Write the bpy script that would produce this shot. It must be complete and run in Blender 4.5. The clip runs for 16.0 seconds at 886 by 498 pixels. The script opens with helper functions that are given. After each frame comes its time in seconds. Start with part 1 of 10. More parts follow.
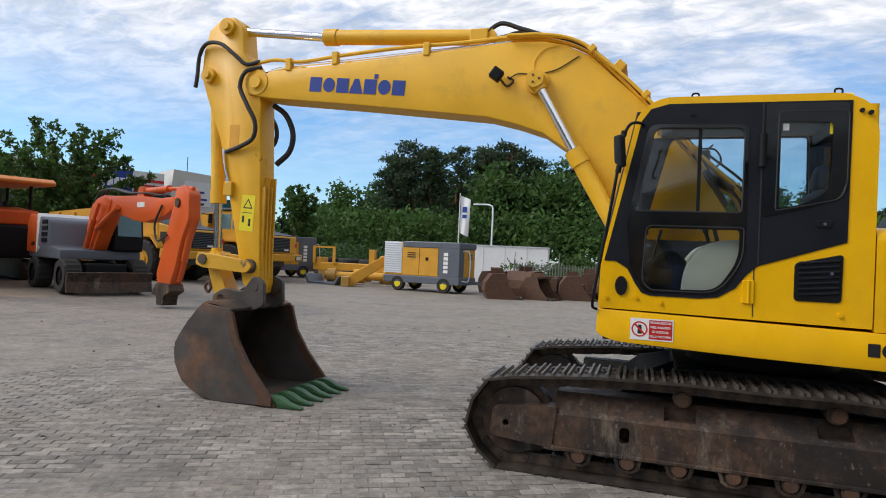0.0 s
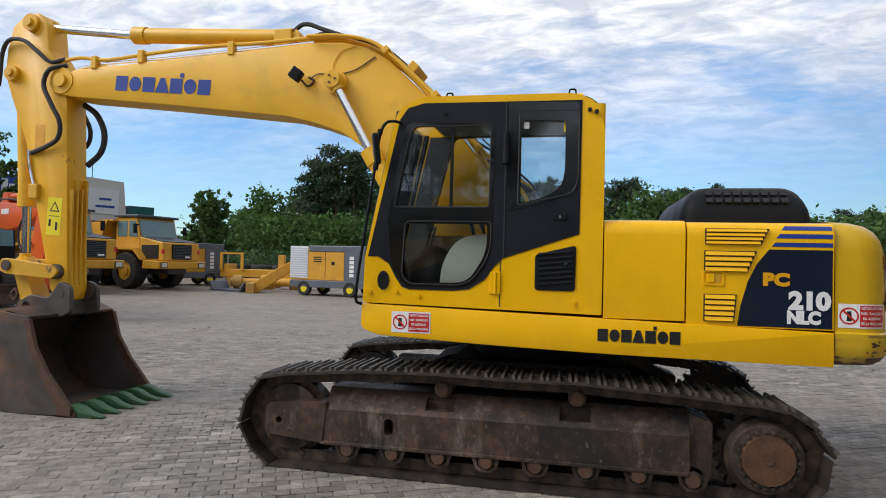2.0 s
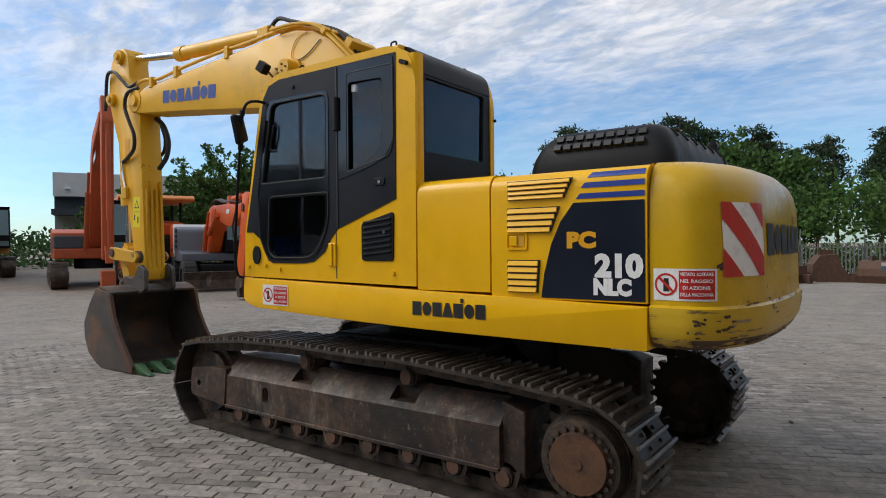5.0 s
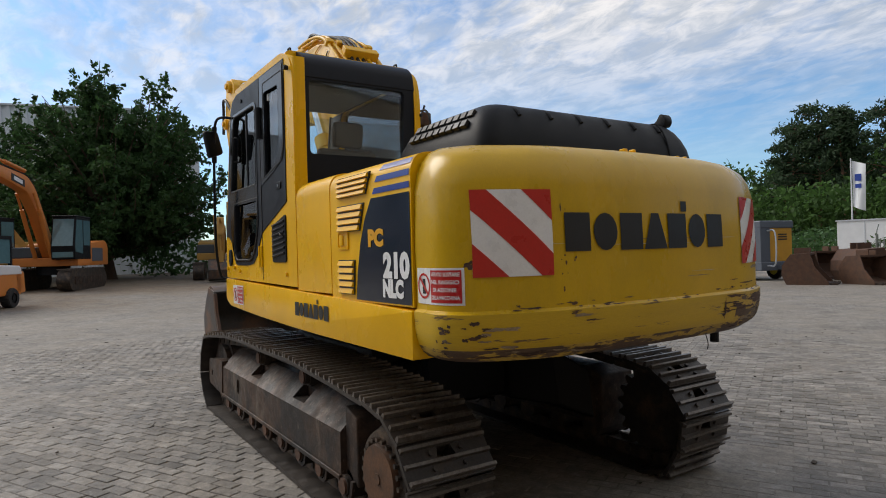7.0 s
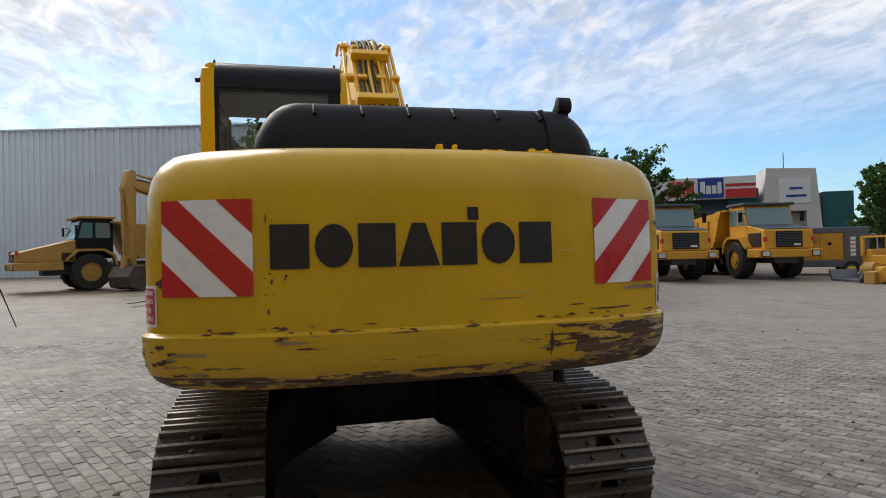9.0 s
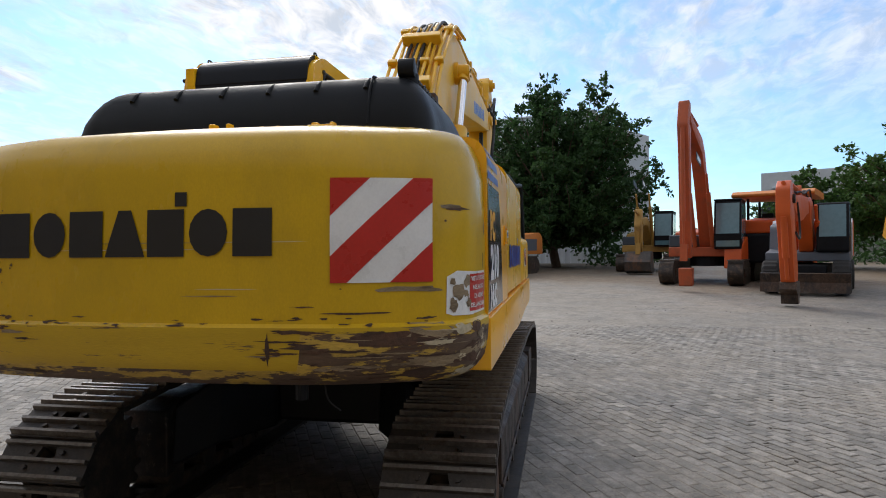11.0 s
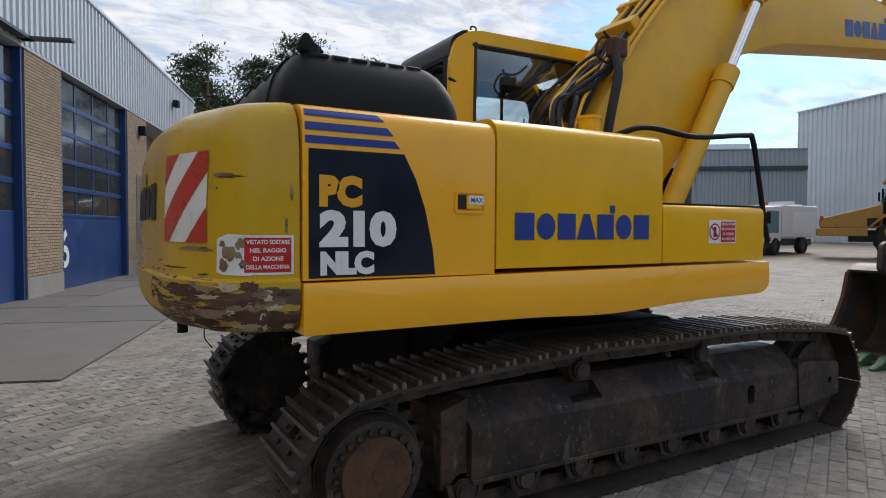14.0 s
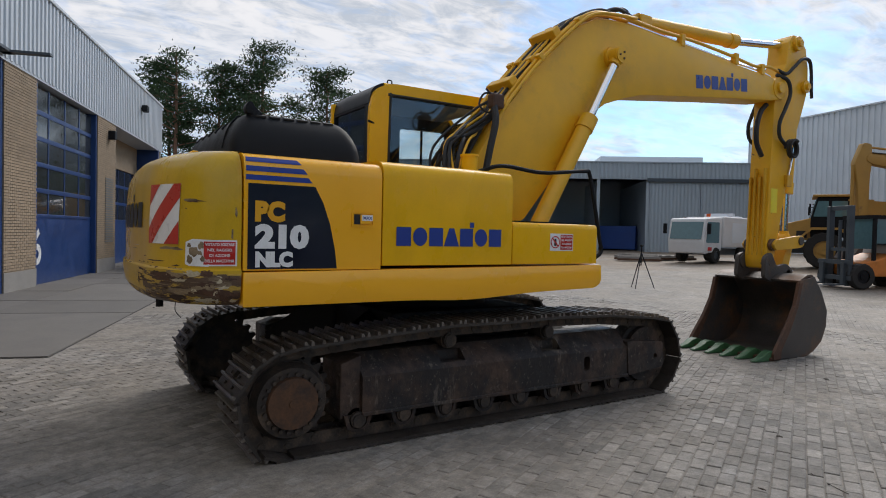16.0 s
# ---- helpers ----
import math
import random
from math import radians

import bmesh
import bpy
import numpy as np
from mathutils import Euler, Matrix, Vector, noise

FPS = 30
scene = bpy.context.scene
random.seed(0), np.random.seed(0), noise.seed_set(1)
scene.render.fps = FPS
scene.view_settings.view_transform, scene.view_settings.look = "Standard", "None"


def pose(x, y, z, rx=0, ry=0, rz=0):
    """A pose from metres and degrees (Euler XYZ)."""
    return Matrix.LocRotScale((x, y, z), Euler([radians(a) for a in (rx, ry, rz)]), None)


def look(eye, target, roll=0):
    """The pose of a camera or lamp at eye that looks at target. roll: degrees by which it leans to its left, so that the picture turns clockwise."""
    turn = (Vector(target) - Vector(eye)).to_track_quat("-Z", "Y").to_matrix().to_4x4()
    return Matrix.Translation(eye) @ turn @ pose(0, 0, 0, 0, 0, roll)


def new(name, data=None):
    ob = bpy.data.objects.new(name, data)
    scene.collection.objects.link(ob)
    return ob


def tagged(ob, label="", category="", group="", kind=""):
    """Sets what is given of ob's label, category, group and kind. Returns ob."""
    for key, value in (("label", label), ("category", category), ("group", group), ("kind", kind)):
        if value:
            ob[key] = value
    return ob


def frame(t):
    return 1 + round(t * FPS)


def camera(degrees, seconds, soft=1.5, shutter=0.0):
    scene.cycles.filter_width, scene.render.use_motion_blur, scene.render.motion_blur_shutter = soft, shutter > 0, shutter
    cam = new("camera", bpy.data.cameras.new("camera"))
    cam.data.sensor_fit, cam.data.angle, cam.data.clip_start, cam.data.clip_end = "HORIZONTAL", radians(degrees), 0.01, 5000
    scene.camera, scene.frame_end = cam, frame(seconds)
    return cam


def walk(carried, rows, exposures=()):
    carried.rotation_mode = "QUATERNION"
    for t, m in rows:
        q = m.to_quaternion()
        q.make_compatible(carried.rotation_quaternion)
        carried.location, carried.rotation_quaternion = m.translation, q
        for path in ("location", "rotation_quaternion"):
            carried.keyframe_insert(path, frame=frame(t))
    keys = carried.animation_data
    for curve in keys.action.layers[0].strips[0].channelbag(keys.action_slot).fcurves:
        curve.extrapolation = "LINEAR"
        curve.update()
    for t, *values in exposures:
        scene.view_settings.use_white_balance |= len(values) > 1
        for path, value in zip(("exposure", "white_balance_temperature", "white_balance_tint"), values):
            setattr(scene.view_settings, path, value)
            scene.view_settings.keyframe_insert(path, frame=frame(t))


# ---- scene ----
cam = camera(70.9, 16.0, soft=1.0)
PATH = [
    (0, (-1.03, -6.271, 1.716), (-1.645, -4.368, 1.741), 2.6),
    (0.5, (-0.71, -6.365, 1.731), (-1.388, -4.484, 1.756), 2.4),
    (1, (-0.356, -6.333, 1.717), (-1.022, -4.448, 1.749), 2.2),
    (1.5, (-0.085, -6.175, 1.706), (-0.612, -4.246, 1.739), 1.8),
    (2, (0.298, -5.988, 1.701), (-0.116, -4.032, 1.747), 1.4),
    (2.5, (0.766, -5.83, 1.695), (0.365, -3.871, 1.727), 0.9),
    (3, (1.226, -5.575, 1.695), (0.787, -3.625, 1.719), 0.9),
    (3.5, (1.749, -5.387, 1.672), (1.181, -3.469, 1.695), 0.9),
    (4, (2.227, -5.123, 1.626), (1.434, -3.287, 1.642), 0.8),
    (4.2, (2.406, -5.009, 1.647), (1.521, -3.216, 1.659), 0.7),
    (6.3, (4.162, -3.406, 1.565), (2.641, -2.108, 1.552), -1.6),
    (6.5, (4.3, -3.199, 1.572), (2.729, -1.961, 1.566), -1.3),
    (7, (4.605, -2.714, 1.568), (2.932, -1.619, 1.573), -1.6),
    (7.5, (4.765, -2.194, 1.563), (3.04, -1.181, 1.571), -1.5),
    (8, (4.909, -1.659, 1.575), (3.115, -0.777, 1.586), -1.5),
    (8.5, (5.05, -1.16, 1.579), (3.166, -0.49, 1.591), -1.4),
    (9, (5.095, -0.618, 1.593), (3.151, -0.148, 1.61), -1.3),
    (9.5, (5.146, -0.065, 1.589), (3.161, 0.18, 1.616), -1.2),
    (9.7, (5.104, 0.136, 1.561), (3.111, 0.303, 1.586), -1.2),
    (11.8, (4.323, 2.259, 1.559), (2.519, 1.395, 1.551), -0.4),
    (12, (4.205, 2.401, 1.535), (2.479, 1.391, 1.523), -0.5),
    (12.5, (3.831, 2.752, 1.544), (2.345, 1.413, 1.516), -0.8),
    (13, (3.462, 3.151, 1.538), (2.196, 1.603, 1.504), -0.9),
    (13.5, (3.068, 3.408, 1.526), (1.925, 1.767, 1.483), -0.3),
    (14, (2.842, 3.802, 1.512), (1.853, 2.065, 1.446), 0.3),
    (14.5, (2.848, 4.216, 1.534), (1.877, 2.469, 1.462), 0.3),
    (15, (2.905, 4.63, 1.558), (1.904, 2.9, 1.49), 0.8),
    (15.5, (2.963, 5.0, 1.557), (1.912, 3.299, 1.499), 1.0),
    (16, (3.11, 5.264, 1.554), (2.038, 3.576, 1.504), 1.3),
]
walk(cam, [(t, look(eye, target, roll)) for t, eye, target, roll in PATH],
     exposures=[(0.0, -0.06, 6650, 12), (1.5, -0.04, 6650, 12), (4.0, -0.20, 6650, 12), (7.0, -0.30, 6850, 12), (9.5, -0.12, 6850, 12), (12.0, -0.10, 6500, 12), (16.0, -0.36, 6650, 12)])

# ---- world, sun, exposure ----
world = bpy.data.worlds.new("sky")
scene.world = world
world.use_nodes = True


def build_sky():
    nt = world.node_tree
    nt.nodes.clear()
    out = nt.nodes.new("ShaderNodeOutputWorld")
    bg = nt.nodes.new("ShaderNodeBackground")
    sky = nt.nodes.new("ShaderNodeTexSky")
    sky.sky_type = "NISHITA"
    sky.sun_disc = False
    sky.sun_elevation = radians(38)
    sky.sun_rotation = radians(SUN_TURN)
    sky.air_density, sky.dust_density, sky.ozone_density = 1.0, 0.6, 1.4
    tc = nt.nodes.new("ShaderNodeTexCoord")
    sep = nt.nodes.new("ShaderNodeSeparateXYZ")
    nt.links.new(tc.outputs["Generated"], sep.inputs[0])
    # project the directions onto a flat cloud layer
    lift = nt.nodes.new("ShaderNodeMath")
    lift.operation = "ADD"
    lift.inputs[1].default_value = 0.16
    nt.links.new(sep.outputs["Z"], lift.inputs[0])
    top = nt.nodes.new("ShaderNodeMath")
    top.operation = "MAXIMUM"
    top.inputs[1].default_value = 0.05
    nt.links.new(lift.outputs[0], top.inputs[0])
    div = nt.nodes.new("ShaderNodeVectorMath")
    div.operation = "DIVIDE"
    comb = nt.nodes.new("ShaderNodeCombineXYZ")
    for k in range(3):
        nt.links.new(top.outputs[0], comb.inputs[k])
    nt.links.new(tc.outputs["Generated"], div.inputs[0])
    nt.links.new(comb.outputs[0], div.inputs[1])

    def cloud(scale, detail, rough, lo, hi, stretch, dist):
        mp = nt.nodes.new("ShaderNodeMapping")
        mp.inputs["Scale"].default_value = stretch
        mp.inputs["Rotation"].default_value = (0, 0, 0.5)
        nt.links.new(div.outputs[0], mp.inputs[0])
        n = nt.nodes.new("ShaderNodeTexNoise")
        n.inputs["Scale"].default_value = scale
        n.inputs["Detail"].default_value = detail
        n.inputs["Roughness"].default_value = rough
        n.inputs["Distortion"].default_value = dist
        nt.links.new(mp.outputs[0], n.inputs["Vector"])
        r = nt.nodes.new("ShaderNodeMapRange")
        r.interpolation_type = "SMOOTHSTEP"
        r.inputs["From Min"].default_value, r.inputs["From Max"].default_value = lo, hi
        nt.links.new(n.outputs["Fac"], r.inputs["Value"])
        return r.outputs[0]

    big = cloud(0.75, 6, 0.55, 0.36, 0.56, (1, 1.25, 1), 0.2)
    small = cloud(8.5, 6, 0.55, 0.34, 0.62, (1, 1.7, 1), 0.5)
    mul = nt.nodes.new("ShaderNodeMath")
    mul.operation = "MULTIPLY_ADD"
    mul.inputs[1].default_value = 0.35
    nt.links.new(small, mul.inputs[0])
    half = nt.nodes.new("ShaderNodeMath")
    half.operation = "MULTIPLY"
    half.inputs[1].default_value = 0.82
    nt.links.new(big, half.inputs[0])
    nt.links.new(half.outputs[0], mul.inputs[2])
    mul.use_clamp = True
    shade = cloud(5.5, 8, 0.62, 0.34, 0.64, (1, 1.7, 1), 0.5)
    ramp = nt.nodes.new("ShaderNodeMix")
    ramp.data_type = "RGBA"
    ramp.inputs["A"].default_value = (*CLOUD_DARK, 1)
    ramp.inputs["B"].default_value = (*CLOUD_LIGHT, 1)
    nt.links.new(shade, ramp.inputs["Factor"])
    mix = nt.nodes.new("ShaderNodeMix")
    mix.data_type = "RGBA"
    # the cloud sheet breaks up towards the horizon and lets clear blue through
    low = nt.nodes.new("ShaderNodeMapRange")
    low.interpolation_type = "SMOOTHSTEP"
    low.inputs["From Min"].default_value, low.inputs["From Max"].default_value = 0.10, 0.38
    low.inputs["To Max"].default_value = 1.0
    # it reaches further down on the side of the workshop
    sheet = nt.nodes.new("ShaderNodeMapRange")
    sheet.inputs["From Min"].default_value, sheet.inputs["From Max"].default_value = -0.55, 0.10
    sheet.inputs["To Min"].default_value, sheet.inputs["To Max"].default_value = 0.80, 0.08
    nt.links.new(sep.outputs["Y"], sheet.inputs["Value"])
    nt.links.new(sheet.outputs[0], low.inputs["To Min"])
    nt.links.new(sep.outputs["Z"], low.inputs["Value"])
    cover = nt.nodes.new("ShaderNodeMath")
    cover.operation = "MULTIPLY"
    nt.links.new(mul.outputs[0], cover.inputs[0])
    nt.links.new(low.outputs[0], cover.inputs[1])
    clear = nt.nodes.new("ShaderNodeVectorMath")
    clear.operation = "MULTIPLY"
    clear.inputs[1].default_value = CLEAR_TINT
    nt.links.new(sky.outputs[0], clear.inputs[0])
    nt.links.new(cover.outputs[0], mix.inputs["Factor"])
    nt.links.new(clear.outputs[0], mix.inputs["A"])
    nt.links.new(ramp.outputs["Result"], mix.inputs["B"])
    # the unseen sky behind the machine's rear is dimmed, to keep that face dark
    dot = nt.nodes.new("ShaderNodeVectorMath")
    dot.operation = "DOT_PRODUCT"
    dot.inputs[1].default_value = DIM_AXIS.normalized()
    nt.links.new(tc.outputs["Generated"], dot.inputs[0])
    side = nt.nodes.new("ShaderNodeMapRange")
    side.inputs["From Min"].default_value, side.inputs["From Max"].default_value = -0.70, 0.05
    side.inputs["To Min"].default_value, side.inputs["To Max"].default_value = FAR_SIDE, OPEN_SIDE
    nt.links.new(dot.outputs["Value"], side.inputs["Value"])
    dimmed = nt.nodes.new("ShaderNodeVectorMath")
    dimmed.operation = "SCALE"
    nt.links.new(mix.outputs["Result"], dimmed.inputs[0])
    nt.links.new(side.outputs[0], dimmed.inputs["Scale"])
    nt.links.new(dimmed.outputs[0], bg.inputs["Color"])
    bg.inputs["Strength"].default_value = SKY_STRENGTH
    nt.links.new(bg.outputs[0], out.inputs[0])


SUN_FROM = Vector((-0.66, -0.34, 0.64))
DIM_AXIS = Vector((-0.74, 0.03, 0.67))
SUN_TURN = math.degrees(math.atan2(SUN_FROM.x, SUN_FROM.y))
SKY_STRENGTH = 0.135
CLOUD_DARK = (5.0, 5.6, 6.4)
CLOUD_LIGHT = (8.3, 8.45, 8.7)
CLEAR_TINT = (0.80, 1.14, 1.42)
FAR_SIDE, OPEN_SIDE = 0.05, 1.0
build_sky()
sun_data = bpy.data.lights.new("sun", "SUN")
sun_data.energy = 2.7
sun_data.angle = radians(34)
sun_data.color = (1.0, 0.965, 0.90)
sun = new("sun", sun_data)
sun.matrix_world = look(SUN_FROM * 60, (0, 0, 0))
scene.view_settings.exposure = 0.0

# ---- materials ----


def material(name, colour, rough=0.6, metal=0.0, vary=0.12, scale=6.0, bump=0.02, fine=90.0, second=None, patch=(0.55, 0.75),
             patch_scale=1.5, coat=0.0, per_object=0.0, per_island=0.0, spec=0.5, stretch=(1, 1, 1), fade=0.0):
    """A painted, worn surface: a base colour with grain and stains, and patches of a second colour."""
    m = bpy.data.materials.new(name)
    m.use_nodes = True
    nt = m.node_tree
    b = nt.nodes["Principled BSDF"]
    tc = nt.nodes.new("ShaderNodeTexCoord")
    mp = nt.nodes.new("ShaderNodeMapping")
    mp.inputs["Scale"].default_value = stretch
    nt.links.new(tc.outputs["Object"], mp.inputs[0])

    def tex(s, detail=5, rgh=0.6):
        n = nt.nodes.new("ShaderNodeTexNoise")
        n.inputs["Scale"].default_value, n.inputs["Detail"].default_value, n.inputs["Roughness"].default_value = s, detail, rgh
        nt.links.new(mp.outputs[0], n.inputs["Vector"])
        return n.outputs["Fac"]

    def span(v, lo, hi, a, c):
        r = nt.nodes.new("ShaderNodeMapRange")
        r.inputs["From Min"].default_value, r.inputs["From Max"].default_value = lo, hi
        r.inputs["To Min"].default_value, r.inputs["To Max"].default_value = a, c
        nt.links.new(v, r.inputs["Value"])
        return r.outputs[0]

    def mix(f, a, c, blend="MIX"):
        n = nt.nodes.new("ShaderNodeMix")
        n.data_type, n.blend_type = "RGBA", blend
        for key, v in (("Factor", f), ("A", a), ("B", c)):
            if hasattr(v, "links"):
                nt.links.new(v, n.inputs[key])
            else:
                n.inputs[key].default_value = v if key == "Factor" else (*v[:3], 1)
        return n.outputs["Result"]

    def grey(v):
        c = nt.nodes.new("ShaderNodeCombineColor")
        for k in range(3):
            nt.links.new(v, c.inputs[k])
        return c.outputs[0]

    big = tex(scale)
    small = tex(fine, 3)
    col = colour
    if second is not None:
        f = span(tex(patch_scale, 8, 0.68), patch[0], patch[1], 0, 1)
        col = mix(f, col, second)
    col = mix(1.0, col if hasattr(col, "links") else colour, grey(span(big, 0.25, 0.75, 1 - vary, 1 + vary)), "MULTIPLY")
    col = mix(1.0, col, grey(span(small, 0.25, 0.75, 1 - vary * 0.6, 1 + vary * 0.6)), "MULTIPLY")
    if per_object:
        o = nt.nodes.new("ShaderNodeObjectInfo")
        col = mix(1.0, col, grey(span(o.outputs["Random"], 0, 1, 1 - per_object, 1 + per_object)), "MULTIPLY")
    if per_island:
        o = nt.nodes.new("ShaderNodeNewGeometry")
        col = mix(1.0, col, grey(span(o.outputs["Random Per Island"], 0, 1, 1 - per_island, 1 + per_island)), "MULTIPLY")
    nt.links.new(col, b.inputs["Base Color"])
    nt.links.new(span(big, 0.3, 0.7, max(0.02, rough - 0.1), min(1, rough + 0.1)), b.inputs["Roughness"])
    b.inputs["Metallic"].default_value = metal
    b.inputs["Coat Weight"].default_value = coat
    b.inputs["Coat Roughness"].default_value = 0.12
    b.inputs["Specular IOR Level"].default_value = spec
    if bump:
        bn = nt.nodes.new("ShaderNodeBump")
        bn.inputs["Strength"].default_value = 0.35
        bn.inputs["Distance"].default_value = bump
        nt.links.new(small, bn.inputs["Height"])
        nt.links.new(bn.outputs[0], b.inputs["Normal"])
    return m


def glass(name, tint=(0.90, 0.95, 0.96), clear=0.96, mirror=0.0):
    m = bpy.data.materials.new(name)
    m.use_nodes = True
    nt = m.node_tree
    nt.nodes.clear()
    out = nt.nodes.new("ShaderNodeOutputMaterial")
    tr = nt.nodes.new("ShaderNodeBsdfTransparent")
    tr.inputs[0].default_value = (*[c * clear for c in tint], 1)
    gl = nt.nodes.new("ShaderNodeBsdfGlossy")
    gl.inputs["Roughness"].default_value = 0.02
    gl.inputs["Color"].default_value = (0.95, 0.97, 1, 1)
    fr = nt.nodes.new("ShaderNodeFresnel")
    fr.inputs["IOR"].default_value = 1.5
    gain = nt.nodes.new("ShaderNodeMath")
    gain.operation = "MULTIPLY_ADD"
    gain.use_clamp = True
    gain.inputs[1].default_value, gain.inputs[2].default_value = 1.25, mirror
    nt.links.new(fr.outputs[0], gain.inputs[0])
    mx = nt.nodes.new("ShaderNodeMixShader")
    nt.links.new(gain.outputs[0], mx.inputs[0])
    nt.links.new(tr.outputs[0], mx.inputs[1])
    nt.links.new(gl.outputs[0], mx.inputs[2])
    nt.links.new(mx.outputs[0], out.inputs[0])
    return m


YELLOW = material("machine_yellow_paint", (0.86, 0.468, 0.004), 0.30, vary=0.07, scale=2.2, bump=0.0008, fine=160, coat=0.12, spec=0.25,
                  second=(0.76, 0.405, 0.010), patch=(0.50, 0.78), patch_scale=2.0, stretch=(1, 1, 0.6))
YELLOW_DULL = material("weathered_mustard_paint", (0.59, 0.358, 0.008), 0.30, vary=0.10, scale=2.0, bump=0.0012, fine=150, coat=0.16, spec=0.30,
                       second=(0.47, 0.295, 0.012), patch=(0.48, 0.75), patch_scale=2.4, stretch=(1, 1, 0.5))
YELLOW_WORN = material("worn_yellow_paint", (0.64, 0.345, 0.018), 0.5, vary=0.12, scale=3, bump=0.003, fine=150,
                       second=(0.16, 0.09, 0.035), patch=(0.63, 0.70), patch_scale=5)
YELLOW_FRESH = material("fresh_orange_yellow_paint", (0.95, 0.45, 0.005), 0.3, vary=0.04, scale=2, bump=0.0008, fine=220, coat=0.4)
BOOM_YELLOW = material("dusty_boom_paint", (0.80, 0.435, 0.016), 0.45, vary=0.09, scale=2.5, bump=0.002, fine=160,
                       second=(0.5, 0.28, 0.03), patch=(0.55, 0.85), patch_scale=2.2)
BLACK = material("black_plastic", (0.010, 0.011, 0.013), 0.5, vary=0.3, scale=5, bump=0.002, fine=200, spec=0.16)
CHARCOAL = material("charcoal_paint", (0.012, 0.0135, 0.018), 0.40, vary=0.2, scale=3, bump=0.001, fine=200, spec=0.18)
RUBBER = material("black_rubber", (0.016, 0.016, 0.017), 0.6, vary=0.3, scale=8, bump=0.003, fine=120)
CHROME = material("chrome_rod", (0.78, 0.78, 0.80), 0.12, 1.0, vary=0.05, scale=4, bump=0)
TRACK = material("dirty_track_steel", (0.040, 0.031, 0.025), 0.6, 0.25, vary=0.4, scale=9, bump=0.006, fine=70,
                 second=(0.125, 0.085, 0.055), patch=(0.47, 0.70), patch_scale=6)
SHOE = material("muddy_shoe_steel", (0.046, 0.038, 0.032), 0.5, 0.3, vary=0.4, scale=9, bump=0.005, fine=70,
                second=(0.075, 0.055, 0.04), patch=(0.5, 0.72), patch_scale=6, per_object=0.25)
GROUSER = material("worn_grouser_steel", (0.17, 0.15, 0.13), 0.40, 0.6, vary=0.35, scale=9, bump=0.004, fine=70,
                   second=(0.055, 0.036, 0.025), patch=(0.45, 0.7), patch_scale=8)


def grimy_steel(name, rust, grease, dust, cover=(0.44, 0.60)):
    """Old undercarriage steel: rust, greasy dark runs, pale dust and fine scratches."""
    m = bpy.data.materials.new(name)
    m.use_nodes = True
    nt = m.node_tree
    b = nt.nodes["Principled BSDF"]
    tc = nt.nodes.new("ShaderNodeTexCoord")

    def tex(scale, stretch, detail=6, rough=0.65, shift=0.0):
        mp = nt.nodes.new("ShaderNodeMapping")
        mp.inputs["Scale"].default_value = stretch
        mp.inputs["Location"].default_value = (shift, shift, shift)
        nt.links.new(tc.outputs["Object"], mp.inputs[0])
        n = nt.nodes.new("ShaderNodeTexNoise")
        n.inputs["Scale"].default_value, n.inputs["Detail"].default_value, n.inputs["Roughness"].default_value = scale, detail, rough
        nt.links.new(mp.outputs[0], n.inputs["Vector"])
        return n.outputs["Fac"]

    def over(col, other, fac, lo, hi, most=1.0):
        r = nt.nodes.new("ShaderNodeMapRange")
        r.inputs["From Min"].default_value, r.inputs["From Max"].default_value, r.inputs["To Max"].default_value = lo, hi, most
        nt.links.new(fac, r.inputs["Value"])
        n = nt.nodes.new("ShaderNodeMix")
        n.data_type = "RGBA"
        nt.links.new(r.outputs[0], n.inputs["Factor"])
        if hasattr(col, "links"):
            nt.links.new(col, n.inputs["A"])
        else:
            n.inputs["A"].default_value = (*col, 1)
        n.inputs["B"].default_value = (*other, 1)
        return n.outputs["Result"]

    col = over(rust, tuple(c * 0.5 for c in rust), tex(14, (1, 1, 1)), 0.40, 0.62)
    col = over(col, grease, tex(2.2, (1.0, 1.0, 0.55), 8, 0.7), cover[0], cover[1], 0.92)
    col = over(col, dust, tex(2.6, (1.3, 1.3, 0.35), 8, 0.72, 5.0), 0.57, 0.67, 0.7)
    col = over(col, dust, tex(34, (1, 1, 0.6), 4, 0.7, 2.0), 0.60, 0.70, 0.55)
    nt.links.new(col, b.inputs["Base Color"])
    rg = nt.nodes.new("ShaderNodeMapRange")
    rg.inputs["From Min"].default_value, rg.inputs["From Max"].default_value = 0.35, 0.65
    rg.inputs["To Min"].default_value, rg.inputs["To Max"].default_value = 0.42, 0.78
    nt.links.new(tex(5, (1, 1, 1)), rg.inputs["Value"])
    nt.links.new(rg.outputs[0], b.inputs["Roughness"])
    b.inputs["Metallic"].default_value = 0.15
    bn = nt.nodes.new("ShaderNodeBump")
    bn.inputs["Strength"].default_value, bn.inputs["Distance"].default_value = 0.6, 0.006
    nt.links.new(tex(45, (1, 1, 1), 5, 0.7), bn.inputs["Height"])
    nt.links.new(bn.outputs[0], b.inputs["Normal"])
    return m


